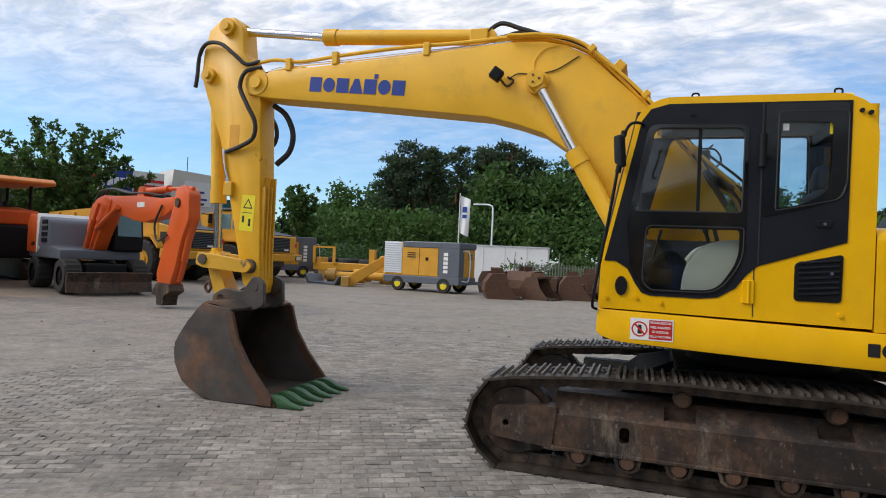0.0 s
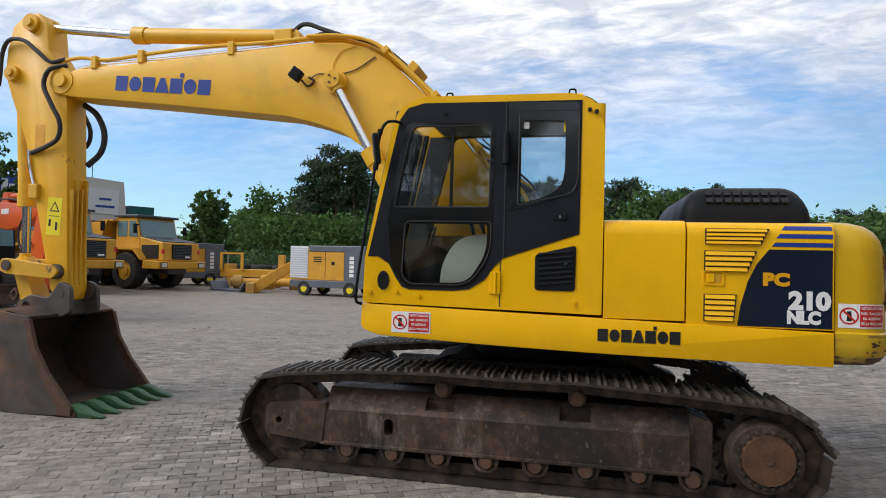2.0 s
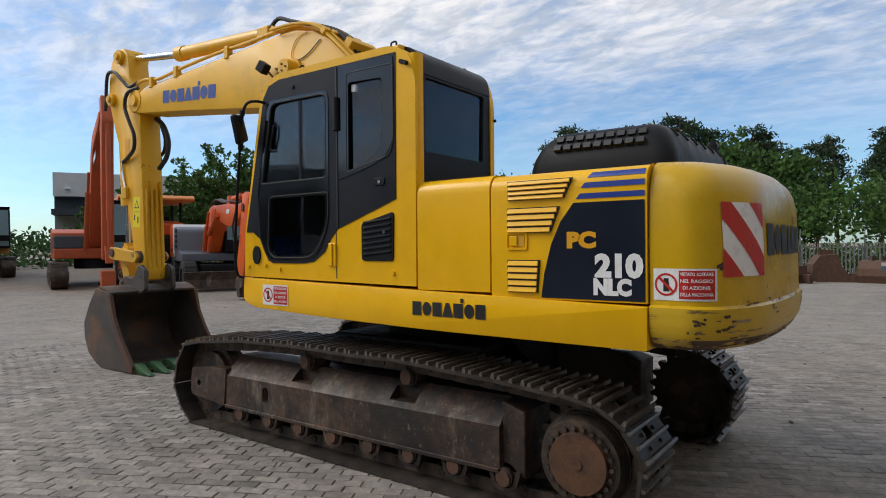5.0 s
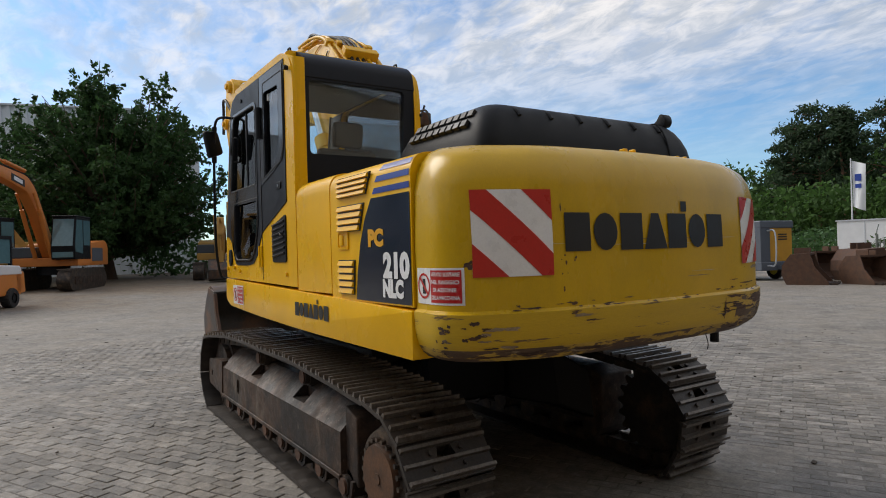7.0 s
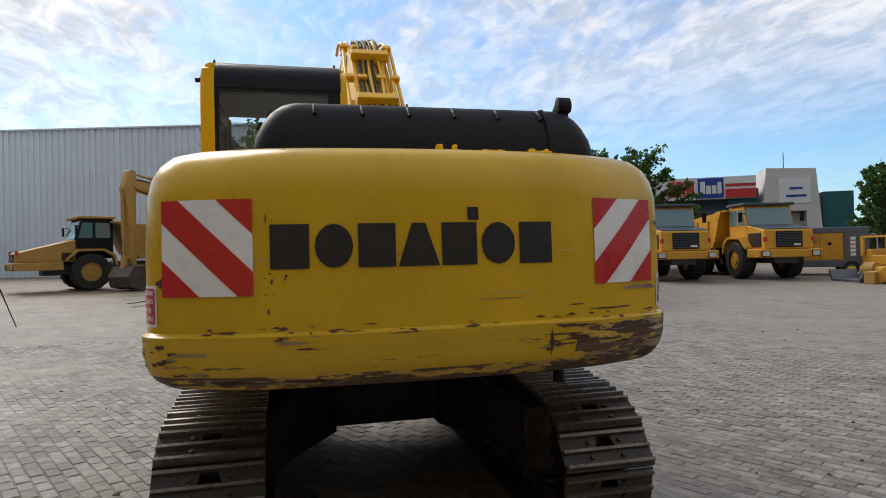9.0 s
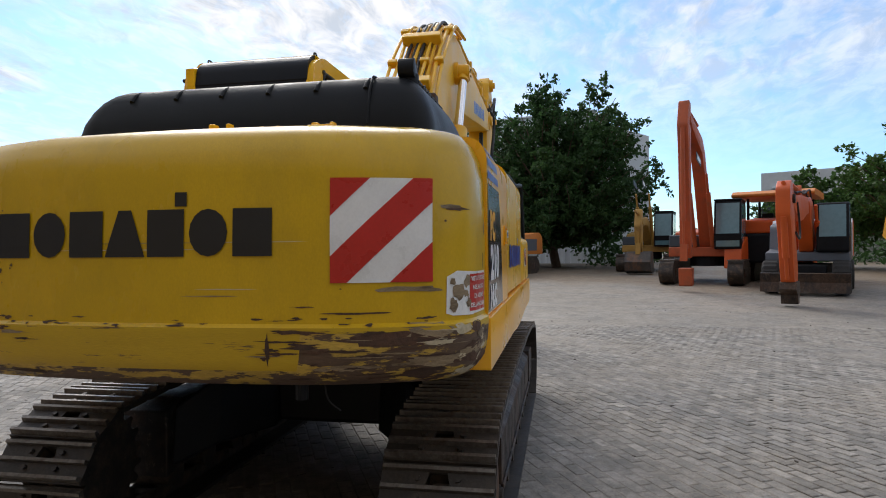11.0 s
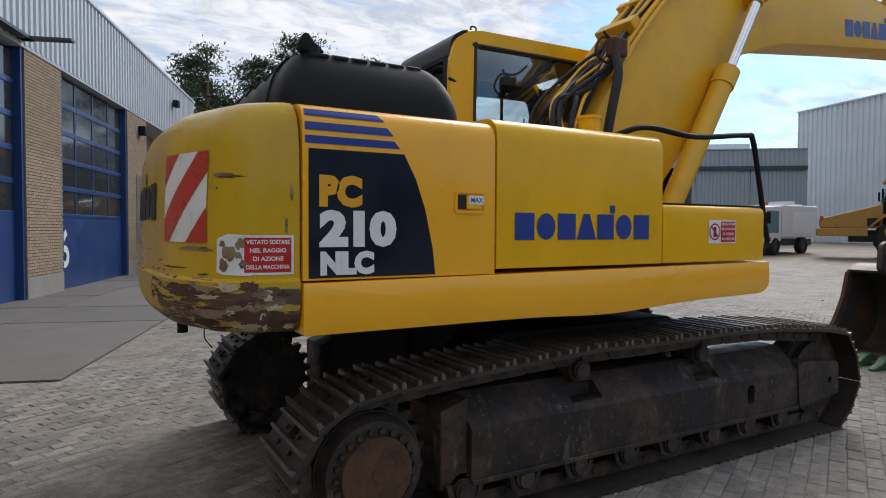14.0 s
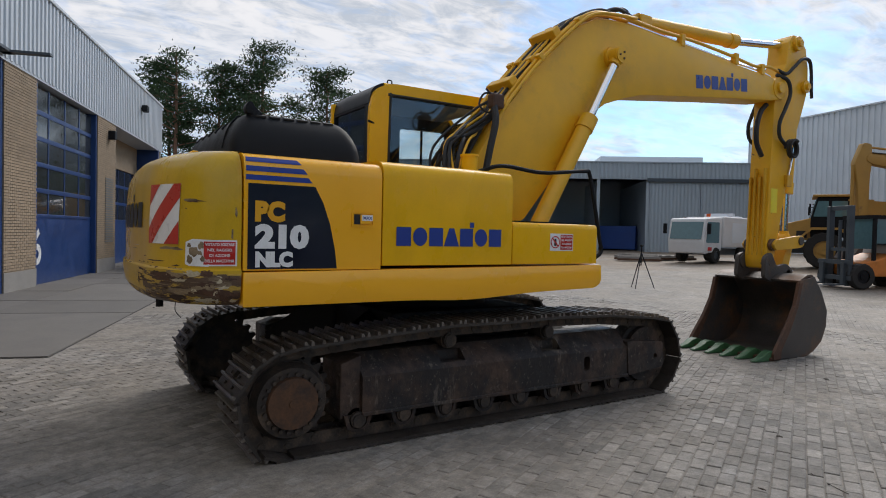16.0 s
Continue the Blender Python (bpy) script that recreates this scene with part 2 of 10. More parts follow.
FRAME_RUST = grimy_steel("rusty_track_frame", (0.092, 0.052, 0.032), (0.016, 0.014, 0.013), (0.22, 0.18, 0.14), (0.43, 0.58))
FRAME_RIGHT = grimy_steel("right_track_frame", (0.078, 0.046, 0.031), (0.014, 0.013, 0.013), (0.24, 0.195, 0.15), (0.41, 0.55))
RUST = material("rust", (0.095, 0.046, 0.026), 0.75, 0.1, vary=0.4, scale=7, bump=0.008, fine=60,
                second=(0.08, 0.045, 0.03), patch=(0.45, 0.7), patch_scale=4)
HUB_RUST = material("dull_rust", (0.100, 0.047, 0.022), 0.75, 0.1, vary=0.35, scale=9, bump=0.005, fine=60,
                    second=(0.035, 0.025, 0.02), patch=(0.48, 0.68), patch_scale=6)
BUCKET = material("dark_worn_bucket_steel", (0.075, 0.066, 0.060), 0.55, 0.3, vary=0.35, scale=3.5, bump=0.006, fine=60,
                  second=(0.20, 0.095, 0.045), patch=(0.50, 0.72), patch_scale=1.8)
GREEN = material("green_tooth_paint", (0.026, 0.088, 0.030), 0.5, vary=0.2, scale=9, bump=0.003, fine=90,
                 second=(0.10, 0.10, 0.06), patch=(0.62, 0.7), patch_scale=9)
DECAL_BLUE = material("blue_decal", (0.012, 0.040, 0.26), 0.35, vary=0.06, scale=6, bump=0)
DECAL_NAVY = material("navy_decal", (0.010, 0.015, 0.028), 0.16, vary=0.1, scale=3, bump=0, spec=0.4)
DECAL_BLACK = material("black_decal", (0.010, 0.0095, 0.009), 0.5, vary=0.15, scale=6, bump=0)
DECAL_WHITE = material("white_decal", (0.78, 0.78, 0.77), 0.32, vary=0.08, scale=8, bump=0)
DECAL_RED = material("red_decal", (0.50, 0.020, 0.014), 0.32, vary=0.1, scale=8, bump=0)
DECAL_YELLOW = material("yellow_decal", (0.75, 0.36, 0.005), 0.4, vary=0.05, scale=8, bump=0)
LABEL_YELLOW = material("yellow_label", (0.80, 0.66, 0.02), 0.4, vary=0.05, scale=8, bump=0)
LABEL_ORANGE = material("orange_label", (0.75, 0.35, 0.03), 0.4, vary=0.08, scale=8, bump=0)
SCRAPE = material("scraped_metal", (0.30, 0.22, 0.13), 0.6, 0.1, vary=0.4, scale=14, bump=0.003, fine=90,
                  second=(0.10, 0.065, 0.035), patch=(0.45, 0.6), patch_scale=7, stretch=(1, 1, 4))
RAIL_WORN = material("scuffed_yellow_rail", (0.55, 0.345, 0.010), 0.42, vary=0.12, scale=3, bump=0.002, fine=120,
                     second=(0.13, 0.075, 0.035), patch=(0.605, 0.63), patch_scale=7.0, stretch=(0.32, 0.32, 3.6))
RAIL_BARE = material("scraped_bare_rail", (0.50, 0.32, 0.05), 0.6, vary=0.30, scale=7, bump=0.006, fine=60,
                     second=(0.105, 0.062, 0.036), patch=(0.455, 0.485), patch_scale=8.0, stretch=(0.55, 0.55, 2.4))
CHIP = material("dark_paint_chip", (0.060, 0.032, 0.020), 0.75, vary=0.4, scale=20, bump=0.003, fine=90)
SCRATCH = material("pale_scratch", (0.50, 0.42, 0.28), 0.55, vary=0.25, scale=20, bump=0.001)
STICK_PAINT = material("chipped_arm_paint", (0.80, 0.42, 0.012), 0.45, vary=0.1, scale=3, bump=0.002, fine=150,
                       second=(0.13, 0.07, 0.03), patch=(0.655, 0.685), patch_scale=6)
SEAT = material("grey_seat_cloth", (0.10, 0.10, 0.105), 0.85, vary=0.15, scale=8, bump=0.004)
LINING = material("dark_cab_lining", (0.022, 0.023, 0.025), 0.7, vary=0.15, scale=5, bump=0.002)
CAB_IN = material("grey_cab_lining", (0.16, 0.16, 0.155), 0.7, vary=0.1, scale=5, bump=0.002)
BLACK_GLASS = material("black_glazing_border", (0.006, 0.0065, 0.007), 0.09, vary=0.1, scale=3, bump=0, spec=0.6)
CAB_PALE = material("pale_olive_plastic", (0.40, 0.41, 0.35), 0.6, vary=0.08, scale=4, bump=0.002)
LAMP_GLASS = material("lamp_lens", (0.55, 0.55, 0.52), 0.15, vary=0.1, bump=0)
GLASS = glass("cab_glass")

# ---- building kit ----


def part(name, bm, mat, parent=None, label="", smooth=False, bevel=0.0):
    """Link a bmesh as one mesh object, under a thing or under a part."""
    me = bpy.data.meshes.new(name)
    bmesh.ops.recalc_face_normals(bm, faces=bm.faces)
    if bevel:
        bmesh.ops.remove_doubles(bm, verts=bm.verts, dist=1e-5)
        es = [e for e in bm.edges if len(e.link_faces) == 2 and e.calc_face_angle(0) > 0.5]
        bmesh.ops.bevel(bm, geom=es, offset=bevel, segments=2, affect="EDGES", profile=0.5, clamp_overlap=True)
    bm.to_mesh(me)
    bm.free()
    me.materials.append(mat)
    if smooth:
        me.polygons.foreach_set("use_smooth", [True] * len(me.polygons))
        me.set_sharp_from_angle(angle=radians(40))
    ob = new(name, me)
    if parent is not None:
        ob.parent = parent
    if label:
        ob["label"] = label
    return ob


def pieces(name, bm, mat, parent, label="", bevel=0.0):
    """Link every loose piece of a bmesh as a part of its own."""
    left = set(bm.verts)
    while left:
        stack, seen = [left.pop()], set()
        while stack:
            v = stack.pop()
            seen.add(v)
            for e in v.link_edges:
                o = e.other_vert(v)
                if o in left:
                    left.discard(o)
                    stack.append(o)
        one = bmesh.new()
        at_new = {v: one.verts.new(v.co) for v in seen}
        for f in bm.faces:
            if f.verts[0] in seen:
                one.faces.new([at_new[v] for v in f.verts])
        part(name, one, mat, parent, label, bevel=bevel)
    bm.free()


def thing(name, label, category, m=None, group="", kind=""):
    """An Empty at the base of a thing, to which its parts belong."""
    ob = new(name)
    ob.empty_display_size = 0.2
    if m is not None:
        ob.matrix_basis = m
    return tagged(ob, label, category, group, kind)


def box(bm, lo, hi, m=None):
    """A block from one corner to the other."""
    v = [bm.verts.new((x, y, z)) for x in (lo[0], hi[0]) for y in (lo[1], hi[1]) for z in (lo[2], hi[2])]
    for f in ((0, 1, 3, 2), (4, 6, 7, 5), (0, 4, 5, 1), (2, 3, 7, 6), (0, 2, 6, 4), (1, 5, 7, 3)):
        bm.faces.new([v[i] for i in f])
    if m is not None:
        bmesh.ops.transform(bm, matrix=m, verts=v)
    return v


def boxes(*pairs):
    bm = bmesh.new()
    for lo, hi in pairs:
        box(bm, lo, hi)
    return bm


def rod(bm, a, b, r, r2=None, seg=16):
    """A round bar from a to b."""
    a, b = Vector(a), Vector(b)
    d = b - a
    m = Matrix.Translation((a + b) / 2) @ d.to_track_quat("Z", "Y").to_matrix().to_4x4()
    return bmesh.ops.create_cone(bm, cap_ends=True, cap_tris=False, segments=seg, radius1=r, radius2=r if r2 is None else r2, depth=d.length, matrix=m)["verts"]


def rods(*items, seg=16):
    bm = bmesh.new()
    for it in items:
        rod(bm, *it, seg=seg)
    return bm


def smooth_line(points, steps=6):
    """A rounded line through the points (Catmull-Rom)."""
    p = [Vector(q) for q in points]
    p = [2 * p[0] - p[1]] + p + [2 * p[-1] - p[-2]]
    out = []
    for i in range(1, len(p) - 2):
        for k in range(steps):
            t = k / steps
            out.append(0.5 * ((2 * p[i]) + (p[i + 1] - p[i - 1]) * t + (2 * p[i - 1] - 5 * p[i] + 4 * p[i + 1] - p[i + 2]) * t * t
                              + (3 * p[i] - p[i - 1] - 3 * p[i + 1] + p[i + 2]) * t ** 3))
    out.append(p[-2])
    return out


def tube(bm, points, r, seg=8, steps=6, smooth=True):
    """A hose or pipe along a line."""
    line = smooth_line(points, steps) if smooth else [Vector(p) for p in points]
    rings = []
    up = Vector((0.13, 0.31, 0.94))
    for i, p in enumerate(line):
        d = (line[min(i + 1, len(line) - 1)] - line[max(i - 1, 0)]).normalized()
        a = d.cross(up).normalized()
        if a.length < 0.1:
            a = d.cross(Vector((1, 0, 0))).normalized()
        b = d.cross(a).normalized()
        rings.append([bm.verts.new(p + r * (math.cos(2 * math.pi * k / seg) * a + math.sin(2 * math.pi * k / seg) * b)) for k in range(seg)])
    for q, s in zip(rings, rings[1:]):
        for k in range(seg):
            bm.faces.new((q[k], q[(k + 1) % seg], s[(k + 1) % seg], s[k]))
    bm.faces.new(rings[0][::-1])
    bm.faces.new(rings[-1])


def tubes(lines, r, seg=8):
    bm = bmesh.new()
    for ln in lines:
        tube(bm, ln, r, seg)
    return bm


def place(p, plane, d):
    """A point of a drawing plane in the machine: 'y' holds (x, z), 'x' holds (y, z), 'z' holds (x, y)."""
    u, v = p
    return {"y": (u, d, v), "x": (d, u, v), "z": (u, v, d)}[plane]


def plate(bm, outer, holes, plane, d0, d1):
    """A flat plate with openings that go through it."""
    edges = []
    for loop in [outer] + list(holes):
        vs = [bm.verts.new(place(p, plane, d0)) for p in loop]
        edges += [bm.edges.new((vs[i], vs[(i + 1) % len(vs)])) for i in range(len(vs))]
    faces = [f for f in bmesh.ops.triangle_fill(bm, use_beauty=True, edges=edges)["geom"] if isinstance(f, bmesh.types.BMFace)]
    got = bmesh.ops.extrude_face_region(bm, geom=faces)
    shift = Vector(place((0, 0), plane, d1 - d0))
    bmesh.ops.translate(bm, vec=shift, verts=[g for g in got["geom"] if isinstance(g, bmesh.types.BMVert)])
    return bm


def prism(bm, outline, plane, d0, d1):
    """An outline drawn in a plane, given depth."""
    a = [bm.verts.new(place(p, plane, d0)) for p in outline]
    b = [bm.verts.new(place(p, plane, d1)) for p in outline]
    n = len(a)
    for i in range(n):
        bm.faces.new((a[i], a[(i + 1) % n], b[(i + 1) % n], b[i]))
    bm.faces.new(a[::-1])
    bm.faces.new(b)
    return bm


def rounded(points, r, steps=5):
    """An outline with its corners rounded; r is one radius or one for each corner."""
    n, out = len(points), []
    rs = r if isinstance(r, (list, tuple)) else [r] * n
    for i in range(n):
        p, a, b = Vector(points[i]), Vector(points[i - 1]), Vector(points[(i + 1) % n])
        u, v = (a - p), (b - p)
        k = min(rs[i], u.length * 0.48, v.length * 0.48)
        if k < 1e-4:
            out.append(tuple(p))
            continue
        s, e = p + u.normalized() * k, p + v.normalized() * k
        for j in range(steps + 1):
            t = j / steps
            q = s * (1 - t) ** 2 + p * 2 * t * (1 - t) + e * t * t
            out.append(tuple(q))
    return out


def cut(bm, cutter):
    """Take the cutter's volume out of a bmesh."""
    obs = []
    for b in (bm, cutter):
        bmesh.ops.recalc_face_normals(b, faces=b.faces)
        me = bpy.data.meshes.new("tmp")
        b.to_mesh(me)
        b.free()
        obs.append(new("tmp", me))
    md = obs[0].modifiers.new("cut", "BOOLEAN")
    md.operation, md.solver, md.object = "DIFFERENCE", "EXACT", obs[1]
    dg = bpy.context.evaluated_depsgraph_get()
    res = bmesh.new()
    res.from_mesh(obs[0].evaluated_get(dg).to_mesh())
    for o in obs:
        me = o.data
        bpy.data.objects.remove(o)
        bpy.data.meshes.remove(me)
    return res


def lettering(text, size, m, bold=0.0, depth=0.002, width=None):
    """Raised letters in the built-in font, as a bmesh; the text starts at the origin of m and reads along its x."""
    cu = bpy.data.curves.new("text", "FONT")
    cu.body, cu.size, cu.extrude, cu.offset = text, size, depth, bold
    cu.resolution_u = 3
    if not depth:
        cu.fill_mode = "FRONT"
    ob = new("text", cu)
    dg = bpy.context.evaluated_depsgraph_get()
    dg.update()
    bm = bmesh.new()
    bm.from_mesh(ob.evaluated_get(dg).to_mesh())
    bpy.data.objects.remove(ob)
    bpy.data.curves.remove(cu)
    if width:
        xs = [v.co.x for v in bm.verts]
        k = width / (max(xs) - min(xs))
        lo = min(xs)
        for v in bm.verts:
            v.co.x = (v.co.x - lo) * k
    bmesh.ops.transform(bm, matrix=m, verts=bm.verts)
    return bm


FACE_LEFT = Matrix(((1, 0, 0, 0), (0, 0, -1, 0), (0, 1, 0, 0), (0, 0, 0, 1)))
FACE_RIGHT = Matrix(((-1, 0, 0, 0), (0, 0, 1, 0), (0, 1, 0, 0), (0, 0, 0, 1)))
FACE_REAR = Matrix(((0, 0, 1, 0), (1, 0, 0, 0), (0, 1, 0, 0), (0, 0, 0, 1)))


def emblem(width, height, m, depth=0.003):
    """The maker's mark as a row of plain blocks, discs and a wedge, with a small square over it."""
    bm = bmesh.new()
    w, h = width, height
    u = w / 7.0
    g = u * 0.06
    outlines = []
    for k, shape in enumerate("bdbwbdb"):
        x0, x1 = k * u + g, (k + 1) * u - g
        if shape == "b":
            pts = [(x0, 0), (x1, 0), (x1, h), (x0, h)]
        elif shape == "w":
            pts = [(x0 - g, 0), (x1 + g, 0), ((x0 + x1) / 2 + u * 0.16, h), ((x0 + x1) / 2 - u * 0.16, h)]
        else:
            pts = [((x0 + x1) / 2 + (x1 - x0) / 2 * math.cos(a * math.pi / 8), h / 2 + h / 2 * math.sin(a * math.pi / 8)) for a in range(16)]
        outlines.append(pts)
    outlines.append([(4.72 * u, h * 1.06), (5.0 * u, h * 1.06), (5.0 * u, h * 1.36), (4.72 * u, h * 1.36)])
    for o in outlines:
        if depth:
            prism(bm, o, "z", 0, depth)
        else:
            bm.faces.new([bm.verts.new((x, y, 0)) for x, y in o])
    bmesh.ops.transform(bm, matrix=m, verts=bm.verts)
    return bm

# ---- the yard ----


def ground_z(x, y):
    """The yard rises gently towards the far row of machines."""
    return 0.016 * min(max(0.0, -x - 15.0), 24.0)


def build_ground():
    bm = bmesh.new()
    xs = [-900, -300, -120, -70, -39, -33, -27, -21, -15, -9, 0, 9, 20, 40, 100, 300, 900]
    ys = [-900, -300, -100, -40, -20, 0, 20, 40, 100, 300, 900]
    grid = [[bm.verts.new((x, y, ground_z(x, y))) for y in ys] for x in xs]
    for i in range(len(xs) - 1):
        for j in range(len(ys) - 1):
            bm.faces.new((grid[i][j], grid[i + 1][j], grid[i + 1][j + 1], grid[i][j + 1]))
    g = part("ground", bm, PAVING)
    return tagged(g, "grey concrete block paving of a machinery yard", "ground", kind="structure")


def paving_material(name, joints, vary):
    """Weathered concrete blocks: two greys, sand drifts, oil spots and scuffs; joints drawn only on the sheet."""
    m = bpy.data.materials.new(name)
    m.use_nodes = True
    nt = m.node_tree
    b = nt.nodes["Principled BSDF"]
    geo = nt.nodes.new("ShaderNodeNewGeometry")
    at_place = geo.outputs["Position"]

    def tex(s, d=6, rough=0.62, shift=0.0):
        mp = nt.nodes.new("ShaderNodeMapping")
        mp.inputs["Location"].default_value = (shift, shift * 0.7, 0)
        mp.inputs["Scale"].default_value = (1, 1, 0)
        nt.links.new(at_place, mp.inputs[0])
        n = nt.nodes.new("ShaderNodeTexNoise")
        n.inputs["Scale"].default_value, n.inputs["Detail"].default_value, n.inputs["Roughness"].default_value = s, d, rough
        nt.links.new(mp.outputs[0], n.inputs["Vector"])
        return n.outputs["Fac"]

    def span(v, lo, hi, a, c):
        r = nt.nodes.new("ShaderNodeMapRange")
        r.inputs["From Min"].default_value, r.inputs["From Max"].default_value = lo, hi
        r.inputs["To Min"].default_value, r.inputs["To Max"].default_value = a, c
        nt.links.new(v, r.inputs["Value"])
        return r.outputs[0]

    def mix(f, a, c, blend="MIX"):
        n = nt.nodes.new("ShaderNodeMix")
        n.data_type, n.blend_type = "RGBA", blend
        for key, v in (("Factor", f), ("A", a), ("B", c)):
            if hasattr(v, "links"):
                nt.links.new(v, n.inputs[key])
            else:
                n.inputs[key].default_value = v if key == "Factor" else (*v, 1)
        return n.outputs["Result"]

    if joints:
        br = nt.nodes.new("ShaderNodeTexBrick")
        mp = nt.nodes.new("ShaderNodeMapping")
        mp.inputs["Rotation"].default_value = (0, 0, radians(-PAVER_TURN))
        nt.links.new(at_place, mp.inputs[0])
        nt.links.new(mp.outputs[0], br.inputs["Vector"])
        br.inputs["Scale"].default_value = 1.0
        br.inputs["Brick Width"].default_value, br.inputs["Row Height"].default_value = PAVER_LONG, PAVER_WIDE
        br.inputs["Mortar Size"].default_value = 0.0065
        br.inputs["Mortar Smooth"].default_value = 0.3
        br.inputs["Color1"].default_value = (*PAVER_A, 1)
        br.inputs["Color2"].default_value = (*PAVER_B, 1)
        br.inputs["Mortar"].default_value = (0.105, 0.095, 0.083, 1)
        near = br.outputs["Color"]
        # sand hides the joints in drifts
        col = mix(span(tex(0.55, 5), 0.38, 0.54, 0.12, 0.92), near, PAVER_SAND)
        # trodden soil covers the far side of the yard, below the trees
        sep = nt.nodes.new("ShaderNodeSeparateXYZ")
        nt.links.new(at_place, sep.inputs[0])
        far = nt.nodes.new("ShaderNodeMath")
        far.operation = "MULTIPLY_ADD"
        far.inputs[1].default_value = 5.5
        nt.links.new(tex(0.16, 6, 0.65, 5.0), far.inputs[0])
        nt.links.new(span(sep.outputs["X"], -24.0, -14.0, -1.9, -3.4), far.inputs[2])
        far.use_clamp = True
        col = mix(far.outputs[0], col, (0.205, 0.158, 0.112))
    else:
        obj = nt.nodes.new("ShaderNodeObjectInfo")
        total = nt.nodes.new("ShaderNodeMath")
        total.operation = "ADD"
        nt.links.new(obj.outputs["Random"], total.inputs[0])
        nt.links.new(geo.outputs["Random Per Island"], total.inputs[1])
        part_of = nt.nodes.new("ShaderNodeMath")
        part_of.operation = "FRACT"
        nt.links.new(total.outputs[0], part_of.inputs[0])
        again = nt.nodes.new("ShaderNodeMath")
        again.operation = "PINGPONG"
        again.inputs[1].default_value = 0.13
        nt.links.new(part_of.outputs[0], again.inputs[0])
        col = mix(part_of.outputs[0], PAVER_A, PAVER_B)
        col = mix(1.0, col, span(again.outputs[0], 0, 0.13, 1 - vary, 1 + vary), "MULTIPLY")
        col = mix(span(tex(0.55, 5), 0.44, 0.62, 0.0, 0.7), col, PAVER_SAND)
    col = mix(1.0, col, span(tex(0.22, 5, 0.6, 3.0), 0.3, 0.7, 0.90, 1.10), "MULTIPLY")
    col = mix(1.0, col, span(tex(3.1, 6), 0.3, 0.7, 0.76, 1.16), "MULTIPLY")
    col = mix(1.0, col, span(tex(13, 6, 0.7, 4.0), 0.32, 0.68, 0.68, 1.26), "MULTIPLY")
    col = mix(1.0, col, span(tex(70, 4, 0.7), 0.3, 0.7, 0.80, 1.18), "MULTIPLY")
    col = mix(span(tex(0.8, 9, 0.72, 9.0), 0.55, 0.70, 0, 0.55), col, (0.085, 0.078, 0.072))
    col = mix(span(tex(3.0, 10, 0.8, 21.0), 0.58, 0.66, 0, 0.5), col, (0.40, 0.385, 0.36))
    nt.links.new(col, b.inputs["Base Color"])
    nt.links.new(span(tex(1.3, 5, 0.6, 9.0), 0.3, 0.7, 0.82, 0.6), b.inputs["Roughness"])
    b.inputs["Specular IOR Level"].default_value = 0.35
    bn = nt.nodes.new("ShaderNodeBump")
    bn.inputs["Strength"].default_value, bn.inputs["Distance"].default_value = 0.45, 0.008
    nt.links.new(tex(45, 5, 0.7), bn.inputs["Height"])
    nt.links.new(bn.outputs[0], b.inputs["Normal"])
    return m


PAVER_TURN = 27.5
PAVER_LONG, PAVER_WIDE = 0.20, 0.10
PAVER_A, PAVER_B, PAVER_SAND = (0.256, 0.234, 0.206), (0.190, 0.176, 0.158), (0.246, 0.217, 0.181)
PAVING = paving_material("block_paving", True, 0)
PAVER = paving_material("concrete_paver", False, 0.30)
ground = build_ground()

# ---- the excavator ----
SIDE = 1.22          # half width of the upper body
BOOM_Y = 0.20        # middle of the boom
excavator = thing("excavator", "yellow crawler excavator with black cab door, parked on block paving", "excavator", pose(0, 0, 0))


def upper_body():
    # skirt along the deck, thinner to the front
    for s, name in ((-1, "deck_skirt"), (1, "deck_skirt")):
        bm = bmesh.new()
        o = rounded([(-1.36, 1.365), (2.055, 1.285), (2.055, 1.05), (0.6, 1.06), (-0.4, 1.085), (-1.22, 1.12), (-1.37, 1.17)],
                    [0.01, 0.005, 0.01, 0.3, 0.3, 0.05, 0.05])
        if s > 0:
            o = rounded([(-1.17, 1.30), (2.055, 1.275), (2.055, 1.05), (0.8, 1.05), (0.3, 1.03), (-0.4, 1.075), (-1.10, 1.09), (-1.18, 1.14)],
                        [0.02, 0.005, 0.01, 0.2, 0.2, 0.2, 0.05, 0.04])
        prism(bm, o, "y", s * (SIDE - 0.30), s * (SIDE + 0.012))
        part(name, bm, YELLOW if s < 0 else YELLOW_FRESH, excavator, smooth=True, bevel=0.022)
    # deck plate and turntable, in black for the shade under the machine
    part("deck", boxes(((-1.33, -0.95, 1.10), (2.1, 0.95, 1.28))), BLACK, excavator, "deck underside, blackened for shade")
    part("slew_ring", rods(((0, 0, 0.84), (0, 0, 1.10), 0.62), seg=40), BLACK, excavator, "slew ring, blackened for shade", smooth=True)


